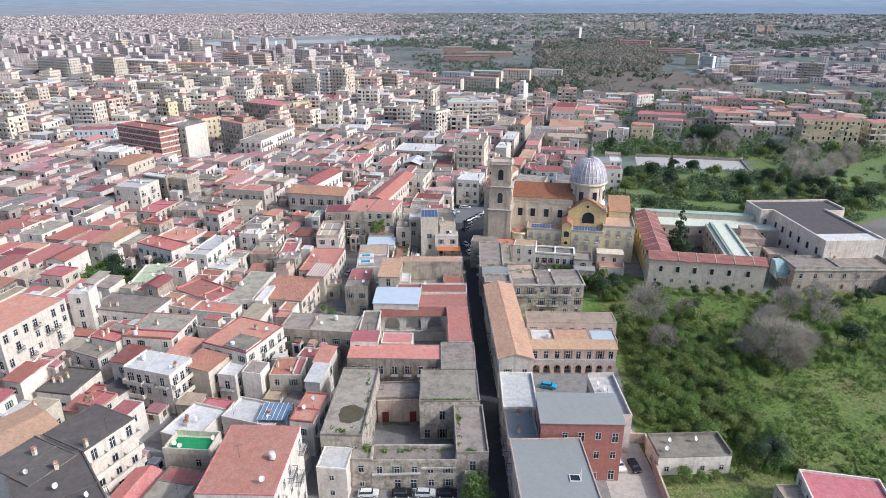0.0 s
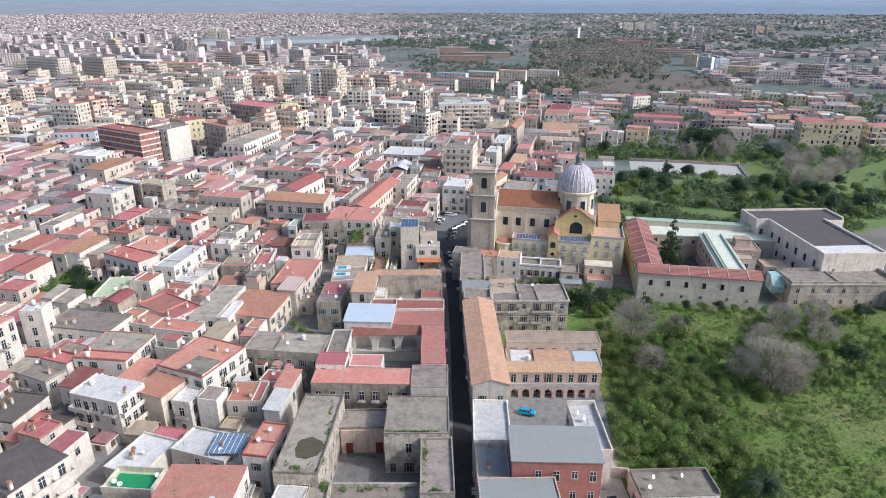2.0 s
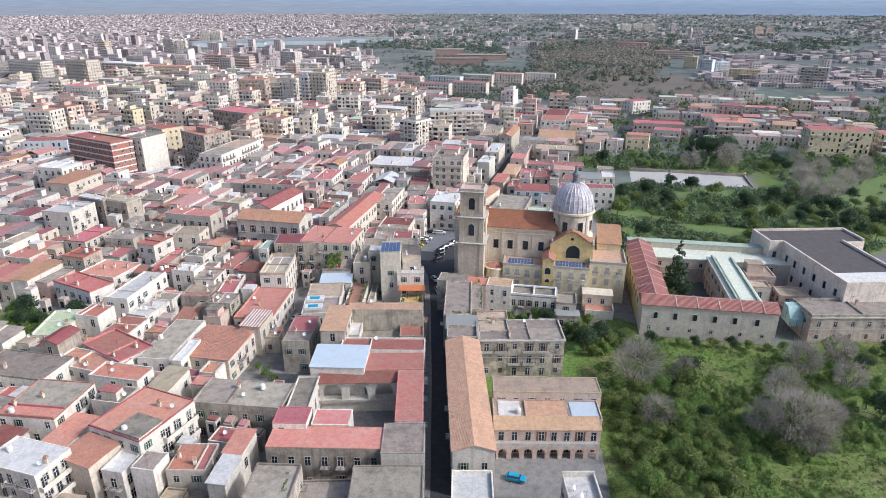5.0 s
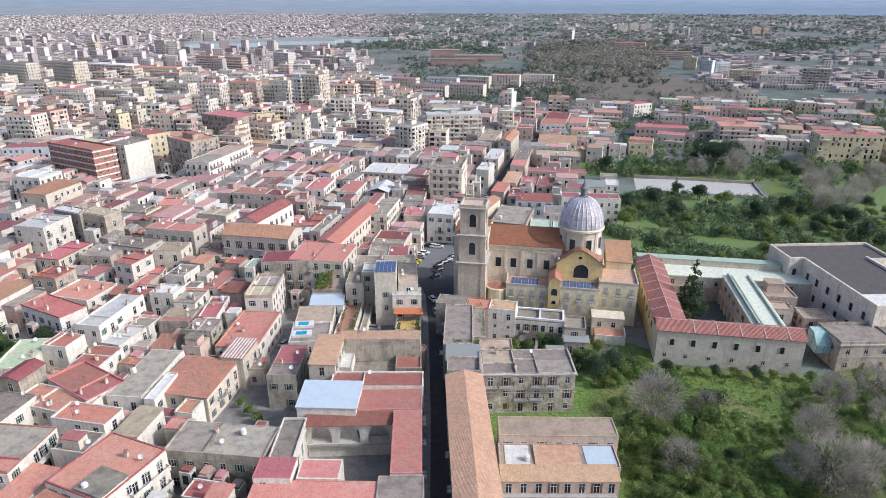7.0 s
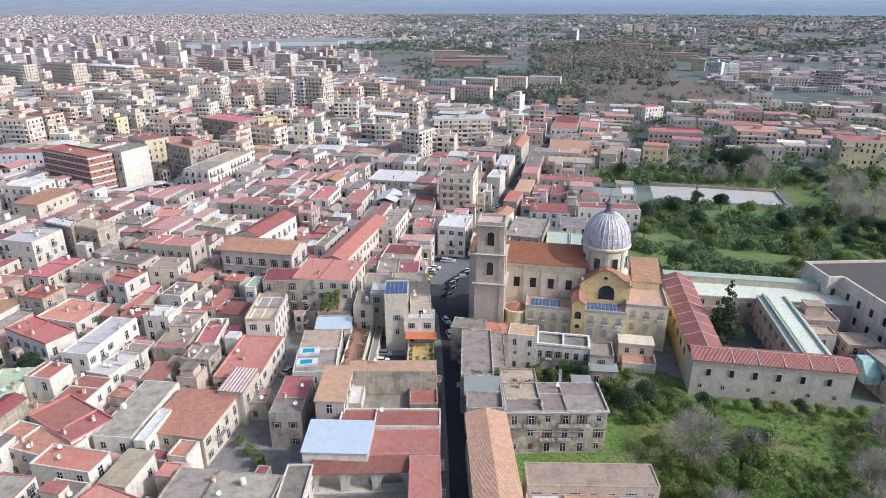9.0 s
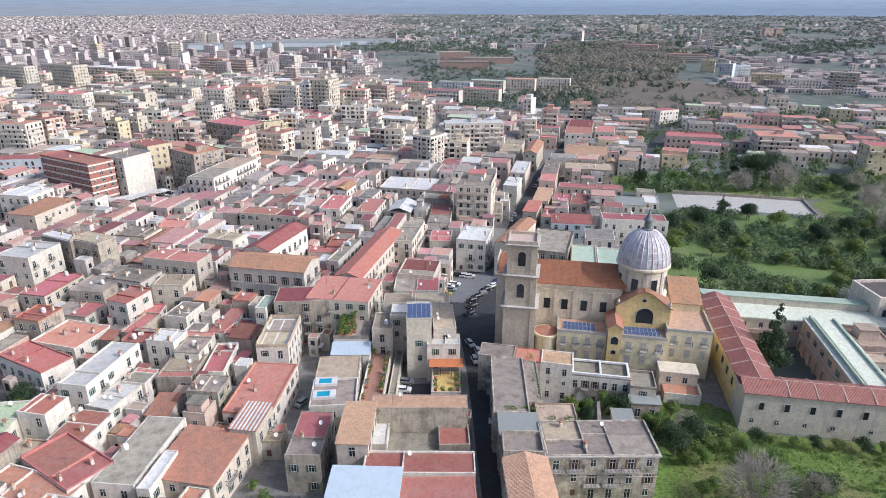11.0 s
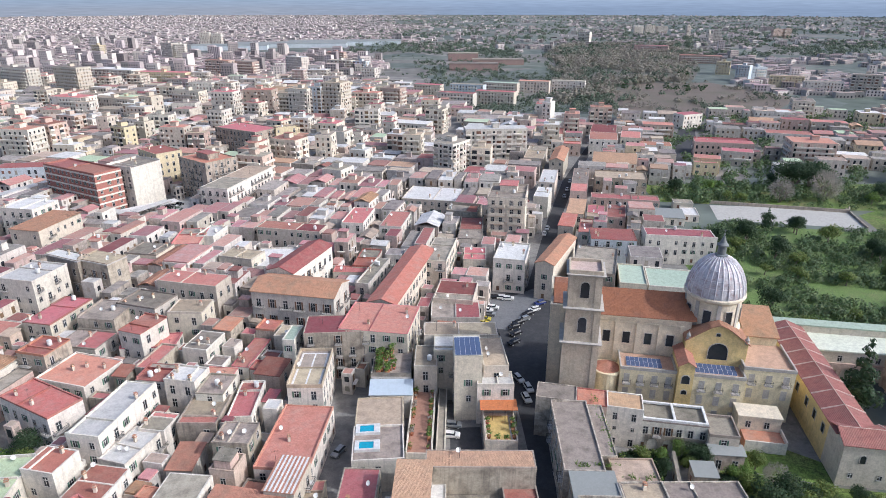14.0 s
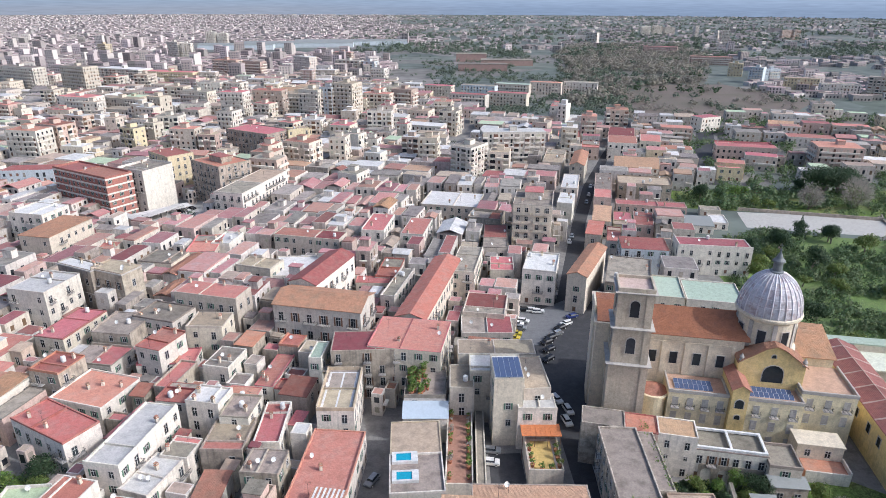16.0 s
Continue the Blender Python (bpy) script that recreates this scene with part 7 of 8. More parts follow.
mid_house((-231.4, 700.3, 30.8, 12.0, -23), 16.7, "G", "c", "flat", (4, 5, 2.6, 0, 0, "G"), "apartment_block", 5, 0.9)
mid_house((-53.3, 587.8, 27.6, 14.0, -13), 12.9, "W", "w", "flat", None, "apartment_block", 4, 0.9)
mid_house((-7.9, 581.8, 13.5, 12.0, -25), 17.3, "G", "c", "flat", (4, 5, 2.6, 0, 0, "G"), "apartment_block", 5, 0.9)
mid_house((80.5, 596.8, 6.9, 11.0, -30), 19.6, "W", "w", "flat", (4, 5, 2.6, 0, 0, "G"), "apartment_block", 6, 0.9)
mid_house((88.3, 551.2, 10.8, 10.0, -15), 18.4, "R", "p", "flat", (4, 5, 2.6, 0, 0, "G"), "apartment_block", 6, 0.9)
mid_house((123.5, 601.1, 16.8, 12.0, -12), 15.1, "R", "p", "flat", (4, 5, 2.6, 0, 0, "G"), "apartment_block", 5, 0.9)
mid_house((-4.2, 448.4, 12.8, 17.0, -37), 20.4, "G", "w", "flat", (4, 5, 2.6, 0, 0, "G"), "apartment_block", 8, 0.9)
mid_house((24.7, 485.7, 37.8, 12.0, 2), 20.7, "W", "w", "flat", (4, 5, 2.6, 0, 0, "G"), "apartment_block", 7, 0.9, style="loggia")
mid_house((453.2, 763.1, 27.7, 12.0, -33), 21.0, "G", "c", "flat", (4, 5, 2.6, 0, 0, "G"), "apartment_block", 7, 0.9)
mid_house((388.7, 898.5, 16.1, 12.0, -42), 18.3, "G", "b", "flat", (4, 5, 2.6, 0, 0, "G"), "apartment_block", 6, 0.9)
mid_house((397.7, 973.2, 18.0, 11.0, -28), 16.1, "T", "y", "flat", (4, 5, 2.6, 0, 0, "G"), "apartment_block", 5, 0.9)
mid_house((706.3, 1841.7, 10.8, 12.0, -3), 31.8, "G", "w", "flat", (4, 5, 2.6, 0, 0, "G"), "apartment_block", 10, 0.9)
mid_house((683.6, 1666.3, 6.8, 12.0, -42), 27.5, "G", "w", "flat", (4, 5, 2.6, 0, 0, "G"), "apartment_block", 9, 0.9)
mid_house((659.8, 2099.3, 28.0, 12.0, -3), 23.1, "G", "w", "flat", (4, 5, 2.6, 0, 0, "G"), "apartment_block", 7, 0.9)
mid_house((694.7, 2097.7, 28.0, 12.0, -3), 24.7, "G", "w", "flat", (4, 5, 2.6, 0, 0, "G"), "apartment_block", 8, 0.9)
mid_house((731.4, 2095.9, 31.5, 12.0, -3), 21.4, "G", "w", "flat", (4, 5, 2.6, 0, 0, "G"), "apartment_block", 7, 0.9)
mid_house((943.4, 1830.5, 24.6, 12.0, -3), 23.2, "G", "p", "flat", (4, 5, 2.6, 0, 0, "G"), "apartment_block", 7, 0.9)
mid_house((971.0, 1829.2, 18.4, 12.0, -3), 23.2, "G", "p", "flat", (4, 5, 2.6, 0, 0, "G"), "apartment_block", 7, 0.9)
mid_house((389.3, 1687.7, 30.4, 12.0, -42), 23.6, "G", "w", "flat", (4, 5, 2.6, 0, 0, "G"), "apartment_block", 7, 0.9)
mid_house((-179.6, 977.9, 32.8, 13.0, -42), 24.4, "W", "w", "flat", (4, 5, 2.6, 0, 0, "G"), "apartment_block", 8, 0.9)
mid_house((-275.8, 958.8, 37.9, 13.0, -25), 21.8, "B", "p", "flat", (4, 5, 2.6, 0, 0, "G"), "apartment_block", 7, 0.9)
mid_house((-244.1, 957.2, 35.4, 13.0, -26), 20.4, "G", "p", "flat", (4, 5, 2.6, 0, 0, "G"), "apartment_block", 6, 0.9)
mid_house((-434.7, 1224.1, 25.2, 12.0, -30), 27.9, "G", "w", "flat", (4, 5, 2.6, 0, 0, "G"), "apartment_block", 9, 0.9)
mid_house((-414.0, 1217.9, 17.5, 12.0, -3), 26.1, "G", "w", "flat", (4, 5, 2.6, 0, 0, "G"), "apartment_block", 8, 0.9)
mid_house((-466.4, 1526.6, 20.8, 12.0, -3), 30.8, "G", "w", "flat", (4, 5, 2.6, 0, 0, "G"), "apartment_block", 10, 0.9)
mid_house((-441.3, 1525.4, 19.6, 12.0, -3), 28.5, "G", "w", "flat", (4, 5, 2.6, 0, 0, "G"), "apartment_block", 9, 0.9)
mid_house((-575.9, 1279.1, 24.3, 12.0, -34), 21.3, "G", "y", "flat", (4, 5, 2.6, 0, 0, "G"), "apartment_block", 7, 0.9)
mid_house((-123.6, 995.5, 37.8, 12.0, -27), 18.2, "G", "w", "flat", (4, 5, 2.6, 0, 0, "G"), "apartment_block", 6, 0.9)
mid_house((-95.1, 982.6, 19.1, 12.0, -26), 18.0, "G", "b", "flat", (4, 5, 2.6, 0, 0, "G"), "apartment_block", 6, 0.9)
mid_house((-152.2, 1188.1, 32.6, 12.0, -23), 14.8, "R", "p", "flat", (4, 5, 2.6, 0, 0, "G"), "apartment_block", 5, 0.9)
mid_house((700, 1655, 16, 12, -20), 30, "G", "w", "flat", None, "apartment_block", 9, 0.9)
mid_house((-377.0, 891.7, 64.0, 22.0, -24), 18, "W", "w", "flat", (4, 5, 2.6, 0, 0, "G"), "apartment_block", 6, 0.9)
mid_house((-231.9, 436.0, 25.3, 12.0, 5), 12, "D", "b", "flat", None, "apartment_block", 4, 0.9)
mid_house((-316.5, 873.2, 63.6, 14.0, -15), 16, "R", "y", "flat", (4, 5, 2.6, 0, 0, "G"), "apartment_block", 5, 0.9)
mid_house((-336.8, 975.8, 41.5, 12.0, 24), 13, "T", "c", "flat", None, "apartment_block", 4, 0.9)
mid_house((-9.6, 775.2, 29.6, 11.0, -24), 12, "R", "c", "flat", None, "apartment_block", 4, 0.9)
mid_house((15.9, 710.4, 35.9, 11.0, -24), 12, "R", "w", "flat", None, "apartment_block", 4, 0.9)
mid_house((53.9, 718.3, 38.9, 11.0, -24), 12, "R", "c", "flat", None, "apartment_block", 4, 0.9)
mid_house((31.6, 774.7, 36.8, 11.0, -24), 12, "G", "b", "flat", None, "apartment_block", 4, 0.9)
mid_house((68.3, 786.6, 37.4, 11.0, -24), 12, "V", "c", "flat", None, "apartment_block", 4, 0.9)
mid_house((106.4, 800.2, 33.6, 11.0, -20), 12, "R", "c", "flat", None, "apartment_block", 4, 0.9)
mid_house((144.1, 799.8, 35.7, 11.0, -19), 12, "G", "w", "flat", None, "apartment_block", 4, 0.9)
mid_house((-27.0, 572.1, 29.1, 14.0, -21), 9, "W", "w", "flat", None, "apartment_block", 3, 0.9)
mid_house((-23.2, 540.5, 17.6, 10.0, -15), 9, "T", "c", "flat", None, "apartment_block", 3, 0.9)
mid_house((99.7, 509.0, 18.0, 24.0, -16), 10, "R", "w", "flat", None, "apartment_block", 3, 0.9)
mid_house((117.6, 508.0, 12.6, 22.0, -19), 11, "R", "c", "flat", None, "apartment_block", 3, 0.9)
mid_house((90.0, 452.0, 23.5, 20.0, -17), 9, "P", "w", "gable", None, "apartment_block", 3, 0.9)
mid_house((154.1, 557.5, 21.9, 12.0, -17), 9, "R", "p", "flat", None, "apartment_block", 3, 0.9)
mid_house((130.8, 497.5, 19.3, 12.0, -14), 7, "B", "w", "flat", None, "apartment_block", 2, 0.9)
mid_house((175.5, 497.6, 36.0, 10.0, -16), 8, "R", "p", "flat", None, "apartment_block", 2, 0.9)
mid_house((146.4, 456.2, 14.8, 10.0, -24), 8, "R", "y", "flat", None, "apartment_block", 2, 0.9)
mid_house((172.5, 472.4, 17.7, 10.0, -24), 8, "R", "c", "flat", None, "apartment_block", 2, 0.9)
mid_house((192.2, 595.0, 18.6, 12.0, 20), 10, "R", "w", "flat", None, "apartment_block", 3, 0.9)
mid_house((242.7, 578.4, 16.7, 11.0, -24), 8, "P", "w", "gable", None, "apartment_block", 2, 0.9)
mid_house((216.0, 470.0, 24.5, 18.0, -16), 14.5, "R", "p", "flat", (4, 4, 2.4, 2, 1, "R"), "apartment_block", 5, 0.6)
mid_house((262.5, 567.1, 18.2, 11.0, -21), 10, "R", "p", "flat", None, "apartment_block", 3, 0.9)
mid_house((285.1, 560.4, 24.0, 12.0, -24), 9, "R", "c", "flat", None, "apartment_block", 3, 0.9)
mid_house((309.0, 635.8, 16.7, 20.0, -24), 14, "G", "c", "flat", (4, 5, 2.6, 0, 0, "G"), "apartment_block", 4, 0.9)
mid_house((417.7, 920.3, 19.0, 12.0, -0), 14, "W", "b", "flat", (4, 5, 2.6, 0, 0, "G"), "apartment_block", 4, 0.9)
mid_house((409.3, 837.0, 35.6, 12.0, -24), 12, "T", "y", "flat", None, "apartment_block", 4, 0.9)
mid_house((418.0, 780.6, 37.4, 12.0, -24), 12, "G", "w", "flat", None, "apartment_block", 4, 0.9)
mid_house((435.3, 1134.0, 64.0, 13.0, -24), 12, "R", "p", "flat", None, "apartment_block", 4, 0.9)
mid_house((444.7, 1384.1, 64.0, 13.0, -24), 11, "R", "p", "flat", None, "apartment_block", 3, 0.9)
mid_house((240.8, 535.9, 30.2, 14.0, -21), 6, "R", "w", "flat", None, "apartment_block", 2, 0.9)
mid_house((298.1, 548.3, 6.9, 12.0, -24), 9, "P", "y", "gable", None, "apartment_block", 3, 0.9)
mid_house((262.0, 424.0, 36.0, 14.0, -12), 17.0, "R", "y", "flat", (4, 4, 2.4, 6, 0, "R"), "apartment_block", 5, 0.6)
mid_house((301.0, 416.0, 30.0, 14.0, -12), 15.5, "R", "y", "flat", None, "apartment_block", 4, 0.6)


view_left = lambda x, y: x > -34 - 0.76 * y
near_left = lambda x, y: view_left(x, y) and y < 262
infill(-230, -3, 96, 262, -14, 6.8, 9.4, near_house, near_left, (7.4, 15.5), 1.5)
infill(-230, -3, 96, 262, -14, 6.6, 9.0, near_house, near_left, (6.0, 9.0), 0.6)


def lean_to(t, h, rf, wl, kind, bx):
    h *= 0.6 if t[1] < 148 else 1.0
    house(*t, h, rf, wl, rows.choice(("flat", "shed", "flat")), lean=rows.uniform(0.1, 0.5), fit=rows.choice((0, 0, 1)), skip=0.75, floors=1, lip=rows.choice((0.2, 0.5)))


infill(-200, -3, 98, 262, -12, 4.6, 7.0, lean_to, near_left, (5.2, 5.4), 0.0, 2.4)
infill(-330, 30, 258, 420, -14, 7.0, 10.5, mid_house, lambda x, y: view_left(x, y) and x < 14 + (y - 300) * 0.28 and y > 258, (7.2, 15), 2.0)
infill(-330, 30, 258, 420, -14, 6.0, 9.0, mid_house, lambda x, y: view_left(x, y) and x < 14 + (y - 300) * 0.28 and y > 258, (5.5, 6), 0.0, 2.6)
def gap_house(t, h, rf, wl, kind, bx):
    """Small roofs that close the gaps; lower among the southern yards."""
    mid_house(t, h * (0.5 if t[1] < 148 else 1.0), rf, wl, "flat" if kind == "gable" else kind, bx)


infill(-200, -3, 98, 330, -13, 4.0, 6.4, gap_house, lambda x, y: view_left(x, y), (3.6, 3.8), 0.0, 1.7)
infill(45, 100, 300, 470, -15, 8, 11, mid_house, lambda x, y: 22 + (y - 290) * 0.33 < x < 64 + (y - 290) * 0.2)


def lot_canopy(x, y, w, d, rot, posts):
    """Flat roof on thin posts over parking bays."""
    root = thing("carport", x, y, 0, rot, "long flat white carport roof on thin posts", "carport", "carports of the lot")
    b = Build()
    b.box(-w / 2, w / 2, -d / 2, d / 2, 3.3, 3.5)
    part("roof", b, ROOF["W"], root)
    for i in range(posts):
        for v in (-d / 2 + 0.4, d / 2 - 0.4):
            u = -w / 2 + 0.5 + (w - 1) * i / (posts - 1)
            b = Build()
            b.box(u - 0.08, u + 0.08, v - 0.08, v + 0.08, 0, 3.3)
            part("post", b, FRAME["k"], root)


lot_canopy(-161.0, 382.5, 13.5, 5.0, -26, 4)
lot_canopy(-150.0, 391.5, 20.0, 5.0, 61, 5)
# ---- the newer town beyond ----
PICK_ROOF = "RRRBBDGGGGGGWWWWTTTTPN"
PICK_WALL = "wwwwwcccgpy"


def flat_block(t, h, rf, wl, kind, bx):
    if rows.random() < (0.18 if t[0] < -50 else 0.1):
        t = (*t[:4], t[4] + rows.uniform(-9, 9))
        hh = rows.choice((11, 13, 16, 16, 19))
        if min(t[2], t[3]) > 8:
            mid_house(t, hh, rows.choice("GRRTW"), rows.choice("wwcccp"), "flat", (4, 4, 2.6, 0, 0, "G"), "apartment_block", round(hh / 3.2), 0.9)
            return
    mid_house(t, h, rf, wl, kind, bx)


infill(-620, 150, 420, 640, -16, 5.5, 9, flat_block, lambda x, y: x > -60 - 0.76 * y and x < 52 + (y - 437) * 0.41 and not (-14 < x - (y - 420) * 0.05 < 4), (13, 13))
infill(60, 150, 430, 640, -18, 6.5, 10, mid_house, lambda x, y: 70 + (y - 437) * 0.41 < x < 128 + (y - 437) * 0.2, (10, 10), 1.5)
infill(-760, 60, 640, 900, -12, 6, 10, flat_block, lambda x, y: x > -70 - 0.76 * y and x < 30 - (y - 640) * 0.35, (19, 18))
FIELD = [(150, 640), (215, 632), (290, 650), (372, 745), (339, 881), (254, 881), (160, 760)]
WOOD = [(112, 770), (129, 808), (308, 1614), (613, 1618), (400, 1050), (320, 890), (254, 881), (165, 775), (140, 700)]
OPEN += [(136, 455, 16, 50, -20), (160, 520, 16, 80, -20), (188, 582, 18, 50, -30), (225, 607, 60, 18, 22)]
infill(90, 420, 440, 640, -18, 6, 9.5, mid_house, lambda x, y: x < 60 + 0.76 * y and x > 104 + (y - 430) * 0.32 and not inside(x, y, FIELD) and noise.noise((x * 0.02, y * 0.02, 5)) > -0.05, (13, 11), 9.0)

solid("town_houses", joined, FAR_MATS, "packed small houses with red, grey and white roofs", "houses", "stuff")

# distant city: far too many to count
city = random.Random(33)
# muted wall and roof colours stand in for haze over the distance
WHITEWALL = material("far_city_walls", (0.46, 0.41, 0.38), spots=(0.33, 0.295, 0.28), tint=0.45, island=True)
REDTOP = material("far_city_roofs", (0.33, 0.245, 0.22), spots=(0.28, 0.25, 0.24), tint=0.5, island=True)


def far_city(name, keep, count, y0, y1, high, label):
    """Small pale houses and a few taller blocks, strewn thicker towards the horizon."""
    b, r, q = Build(), Build(), Build()
    for _ in range(count):
        y = y0 * (y1 / y0) ** city.random()
        x = city.uniform(-0.85, 0.85) * y
        if not keep(x, y):
            continue
        w, d = city.uniform(7, 19), city.uniform(6, 11)
        h = city.uniform(3, 7) if city.random() < 0.975 or y > 2600 else city.uniform(9, high if y < 1700 else 13)
        a = radians(-15 + city.choice((0, 0, 0, 35)) + city.uniform(-6, 6))
        c, s = math.cos(a), math.sin(a)
        p = [(x + c * u - s * v, y + s * u + c * v) for u, v in ((-w / 2, -d / 2), (w / 2, -d / 2), (w / 2, d / 2), (-w / 2, d / 2))]
        k = len(b.v)
        b.v.extend([(*e, -0.5) for e in p] + [(*e, h) for e in p])
        for i in range(4):
            b.f.append((k + i, k + (i + 1) % 4, k + 4 + (i + 1) % 4, k + 4 + i))
            b.m.append(0)
        r.face([(*e, h + 0.01) for e in p])
        if y < 1900:
            for f in range(int(h / 3.1)):
                for i in range(int(w / 3.4)):
                    u0 = -w / 2 + 1.7 + 3.4 * i
                    q.face([(x + c * u + s * (d / 2 + 0.06), y + s * u - c * (d / 2 + 0.06), f * 3.1 + z) for u, z in ((u0 - 0.7, 0.8), (u0 + 0.7, 0.8), (u0 + 0.7, 2.6), (u0 - 0.7, 2.6))])
    root = thing(name, 0, 900, 0, 0, label, "far town", "", "stuff")
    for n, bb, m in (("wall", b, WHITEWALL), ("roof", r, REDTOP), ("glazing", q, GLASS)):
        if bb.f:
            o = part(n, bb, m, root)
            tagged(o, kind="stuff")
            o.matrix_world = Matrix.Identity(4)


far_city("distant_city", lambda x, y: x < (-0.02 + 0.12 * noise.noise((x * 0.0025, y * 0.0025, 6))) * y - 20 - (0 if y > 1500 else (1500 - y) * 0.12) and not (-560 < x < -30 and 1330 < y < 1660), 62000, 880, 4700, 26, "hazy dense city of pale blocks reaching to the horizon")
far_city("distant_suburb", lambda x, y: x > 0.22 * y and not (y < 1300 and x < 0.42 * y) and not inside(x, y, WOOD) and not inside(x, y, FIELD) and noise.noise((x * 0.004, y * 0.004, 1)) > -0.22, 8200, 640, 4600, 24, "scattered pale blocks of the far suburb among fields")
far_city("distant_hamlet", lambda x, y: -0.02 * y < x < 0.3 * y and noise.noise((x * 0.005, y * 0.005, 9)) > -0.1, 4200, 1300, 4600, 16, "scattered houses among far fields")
for x, y, w, d in ((-290, 1540, 240, 34), (-180, 1610, 250, 36), (-400, 1470, 150, 26)):
    root = thing("warehouse", x, y, 0, 3, "long low hall with a pale blue sheet roof", "warehouse", "halls")
    b = Build()
    b.box(-w / 2, w / 2, -d / 2, d / 2, -0.5, 9)
    part("wall", b, WALL["b"], root)
    b = Build()
    b.prism(-w / 2, w / 2, -d / 2, d / 2, 9, 12, "x")
    part("roof", b, ROOF["M"], root)
DUSTY = material("dusty_brick", (0.33, 0.23, 0.195), spots=(0.25, 0.19, 0.165), tint=0.1)
for x, y, w, d, h in ((62, 1050, 70, 24, 9), (108, 1130, 80, 24, 8), (58, 1200, 50, 22, 12)):
    root = thing("brick_hall", x, y, 0, -4, "large brick-red hall with a flat roof among trees", "hall", "halls")
    b = Build()
    b.box(-w / 2, w / 2, -d / 2, d / 2, -0.5, h)
    part("wall", b, DUSTY, root)
    b = Build()
    b.box(-w / 2 - 0.4, w / 2 + 0.4, -d / 2 - 0.4, d / 2 + 0.4, h, h + 0.8)
    part("roof", b, ROOF["G"], root)

# far woods and hedges
wood = random.Random(44)


def woods(name, keep, count, x0, x1, y0, y1, leaf, label, size=(4, 8)):
    """count clumps between x0 * y and x1 * y."""
    b = Build()
    for _ in range(count):
        y = y0 * (y1 / y0) ** wood.random()
        x = wood.uniform(x0, x1) * y
        if not keep(x, y) or blocked(x, y, 2):
            continue
        s = wood.uniform(*size)
        tall = wood.uniform(0.75, 1.25)
        for _ in range(46 if y < 700 else 30 if y < 1500 else 15):
            d = Vector((wood.gauss(0, 1), wood.gauss(-0.25, 1), abs(wood.gauss(0.35, 0.8)))).normalized()
            r = s * wood.uniform(0.34, 0.52) * (1 + 0.5 * noise.noise((d.x * 1.6 + x, d.y * 1.6 + y, d.z * 1.6)))
            c = Vector((x + d.x * r, y + d.y * r, s * 0.22 + d.z * r * 1.25 * tall))
            n = (d + Vector((wood.uniform(-0.6, 0.6), wood.uniform(-0.6, 0.6), wood.uniform(-0.2, 0.8)))).normalized()
            u = n.orthogonal().normalized()
            v = n.cross(u)
            k = s * wood.uniform(0.09, 0.19) * (0.8 if y < 700 else 1.0 if y < 1500 else 1.4)
            b.face([tuple(c - u * k), tuple(c - v * k * 0.7), tuple(c + u * k), tuple(c + v * k * 0.7)])
    solid(name, b, LEAF[leaf], label, "woods", "stuff")


patchy = lambda x, y: noise.noise((x * 0.006, y * 0.006, 7)) > -0.05
woods("far_woods", lambda x, y: inside(x + 60 * noise.noise((x * 0.01, y * 0.01, 12)), y, WOOD) and noise.noise((x * 0.01, y * 0.01, 2)) > -0.2, 5200, 0.14, 0.42, 680, 1620, "scrub", "grey-brown leafless woods between the suburbs", (6, 11))
woods("far_woods", lambda x, y: inside(x, y, WOOD) and noise.noise((x * 0.012, y * 0.012, 8)) > 0.0, 1000, 0.14, 0.42, 680, 1620, "grove", "green poplars among the leafless woods", (6, 12))
woods("far_woods", lambda x, y: noise.noise((x * 0.014, y * 0.014, 5)) > 0.22 and (inside(x, y, WOOD) or inside(x, y, FIELD)), 500, 0.18, 0.45, 640, 1620, "dark", "dark evergreens beside a fallow field", (5, 10))
woods("far_woods", lambda x, y: patchy(x, y), 1500, -0.02, 0.24, 660, 1500, "grove", "dark green orchards and hedges beyond the town", (4, 8))
woods("far_woods", lambda x, y: patchy(x, y), 8000, -0.12, 0.85, 1250, 4600, "grove", "dark hedges and groves on the far plain", (6, 13))
woods("far_woods", lambda x, y: x > 95 + (y - 430) * 0.3 and y < 660 and not inside(x, y, FIELD), 1700, 0.2, 0.85, 395, 660, "orchard", "gardens and trees between the far houses", (3, 7))
woods("far_woods", lambda x, y: y > 300, 900, -0.8, 0.0, 330, 1300, "grove", "trees in the yards of the town", (3, 6))
sheet("woodland", [(x, y) for x, y in WOOD], 0.012, material("woodland_floor", (0.135, 0.125, 0.102), spots=(0.095, 0.098, 0.07), spot_scale=0.03, spot_amount=0.9, tint=0.02), "brown-grey leaf litter under the leafless woods", "ground")
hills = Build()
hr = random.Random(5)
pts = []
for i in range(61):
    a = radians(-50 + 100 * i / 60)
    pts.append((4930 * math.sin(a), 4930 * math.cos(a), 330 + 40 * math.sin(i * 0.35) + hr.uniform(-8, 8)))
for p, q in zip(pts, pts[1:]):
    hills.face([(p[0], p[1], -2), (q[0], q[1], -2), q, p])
# the backdrop gives off its own light, with haze painted into its colours
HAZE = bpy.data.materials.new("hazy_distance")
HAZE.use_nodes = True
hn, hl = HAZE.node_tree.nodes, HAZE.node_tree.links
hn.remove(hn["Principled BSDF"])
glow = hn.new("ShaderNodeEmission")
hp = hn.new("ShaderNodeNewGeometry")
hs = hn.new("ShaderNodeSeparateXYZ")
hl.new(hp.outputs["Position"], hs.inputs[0])


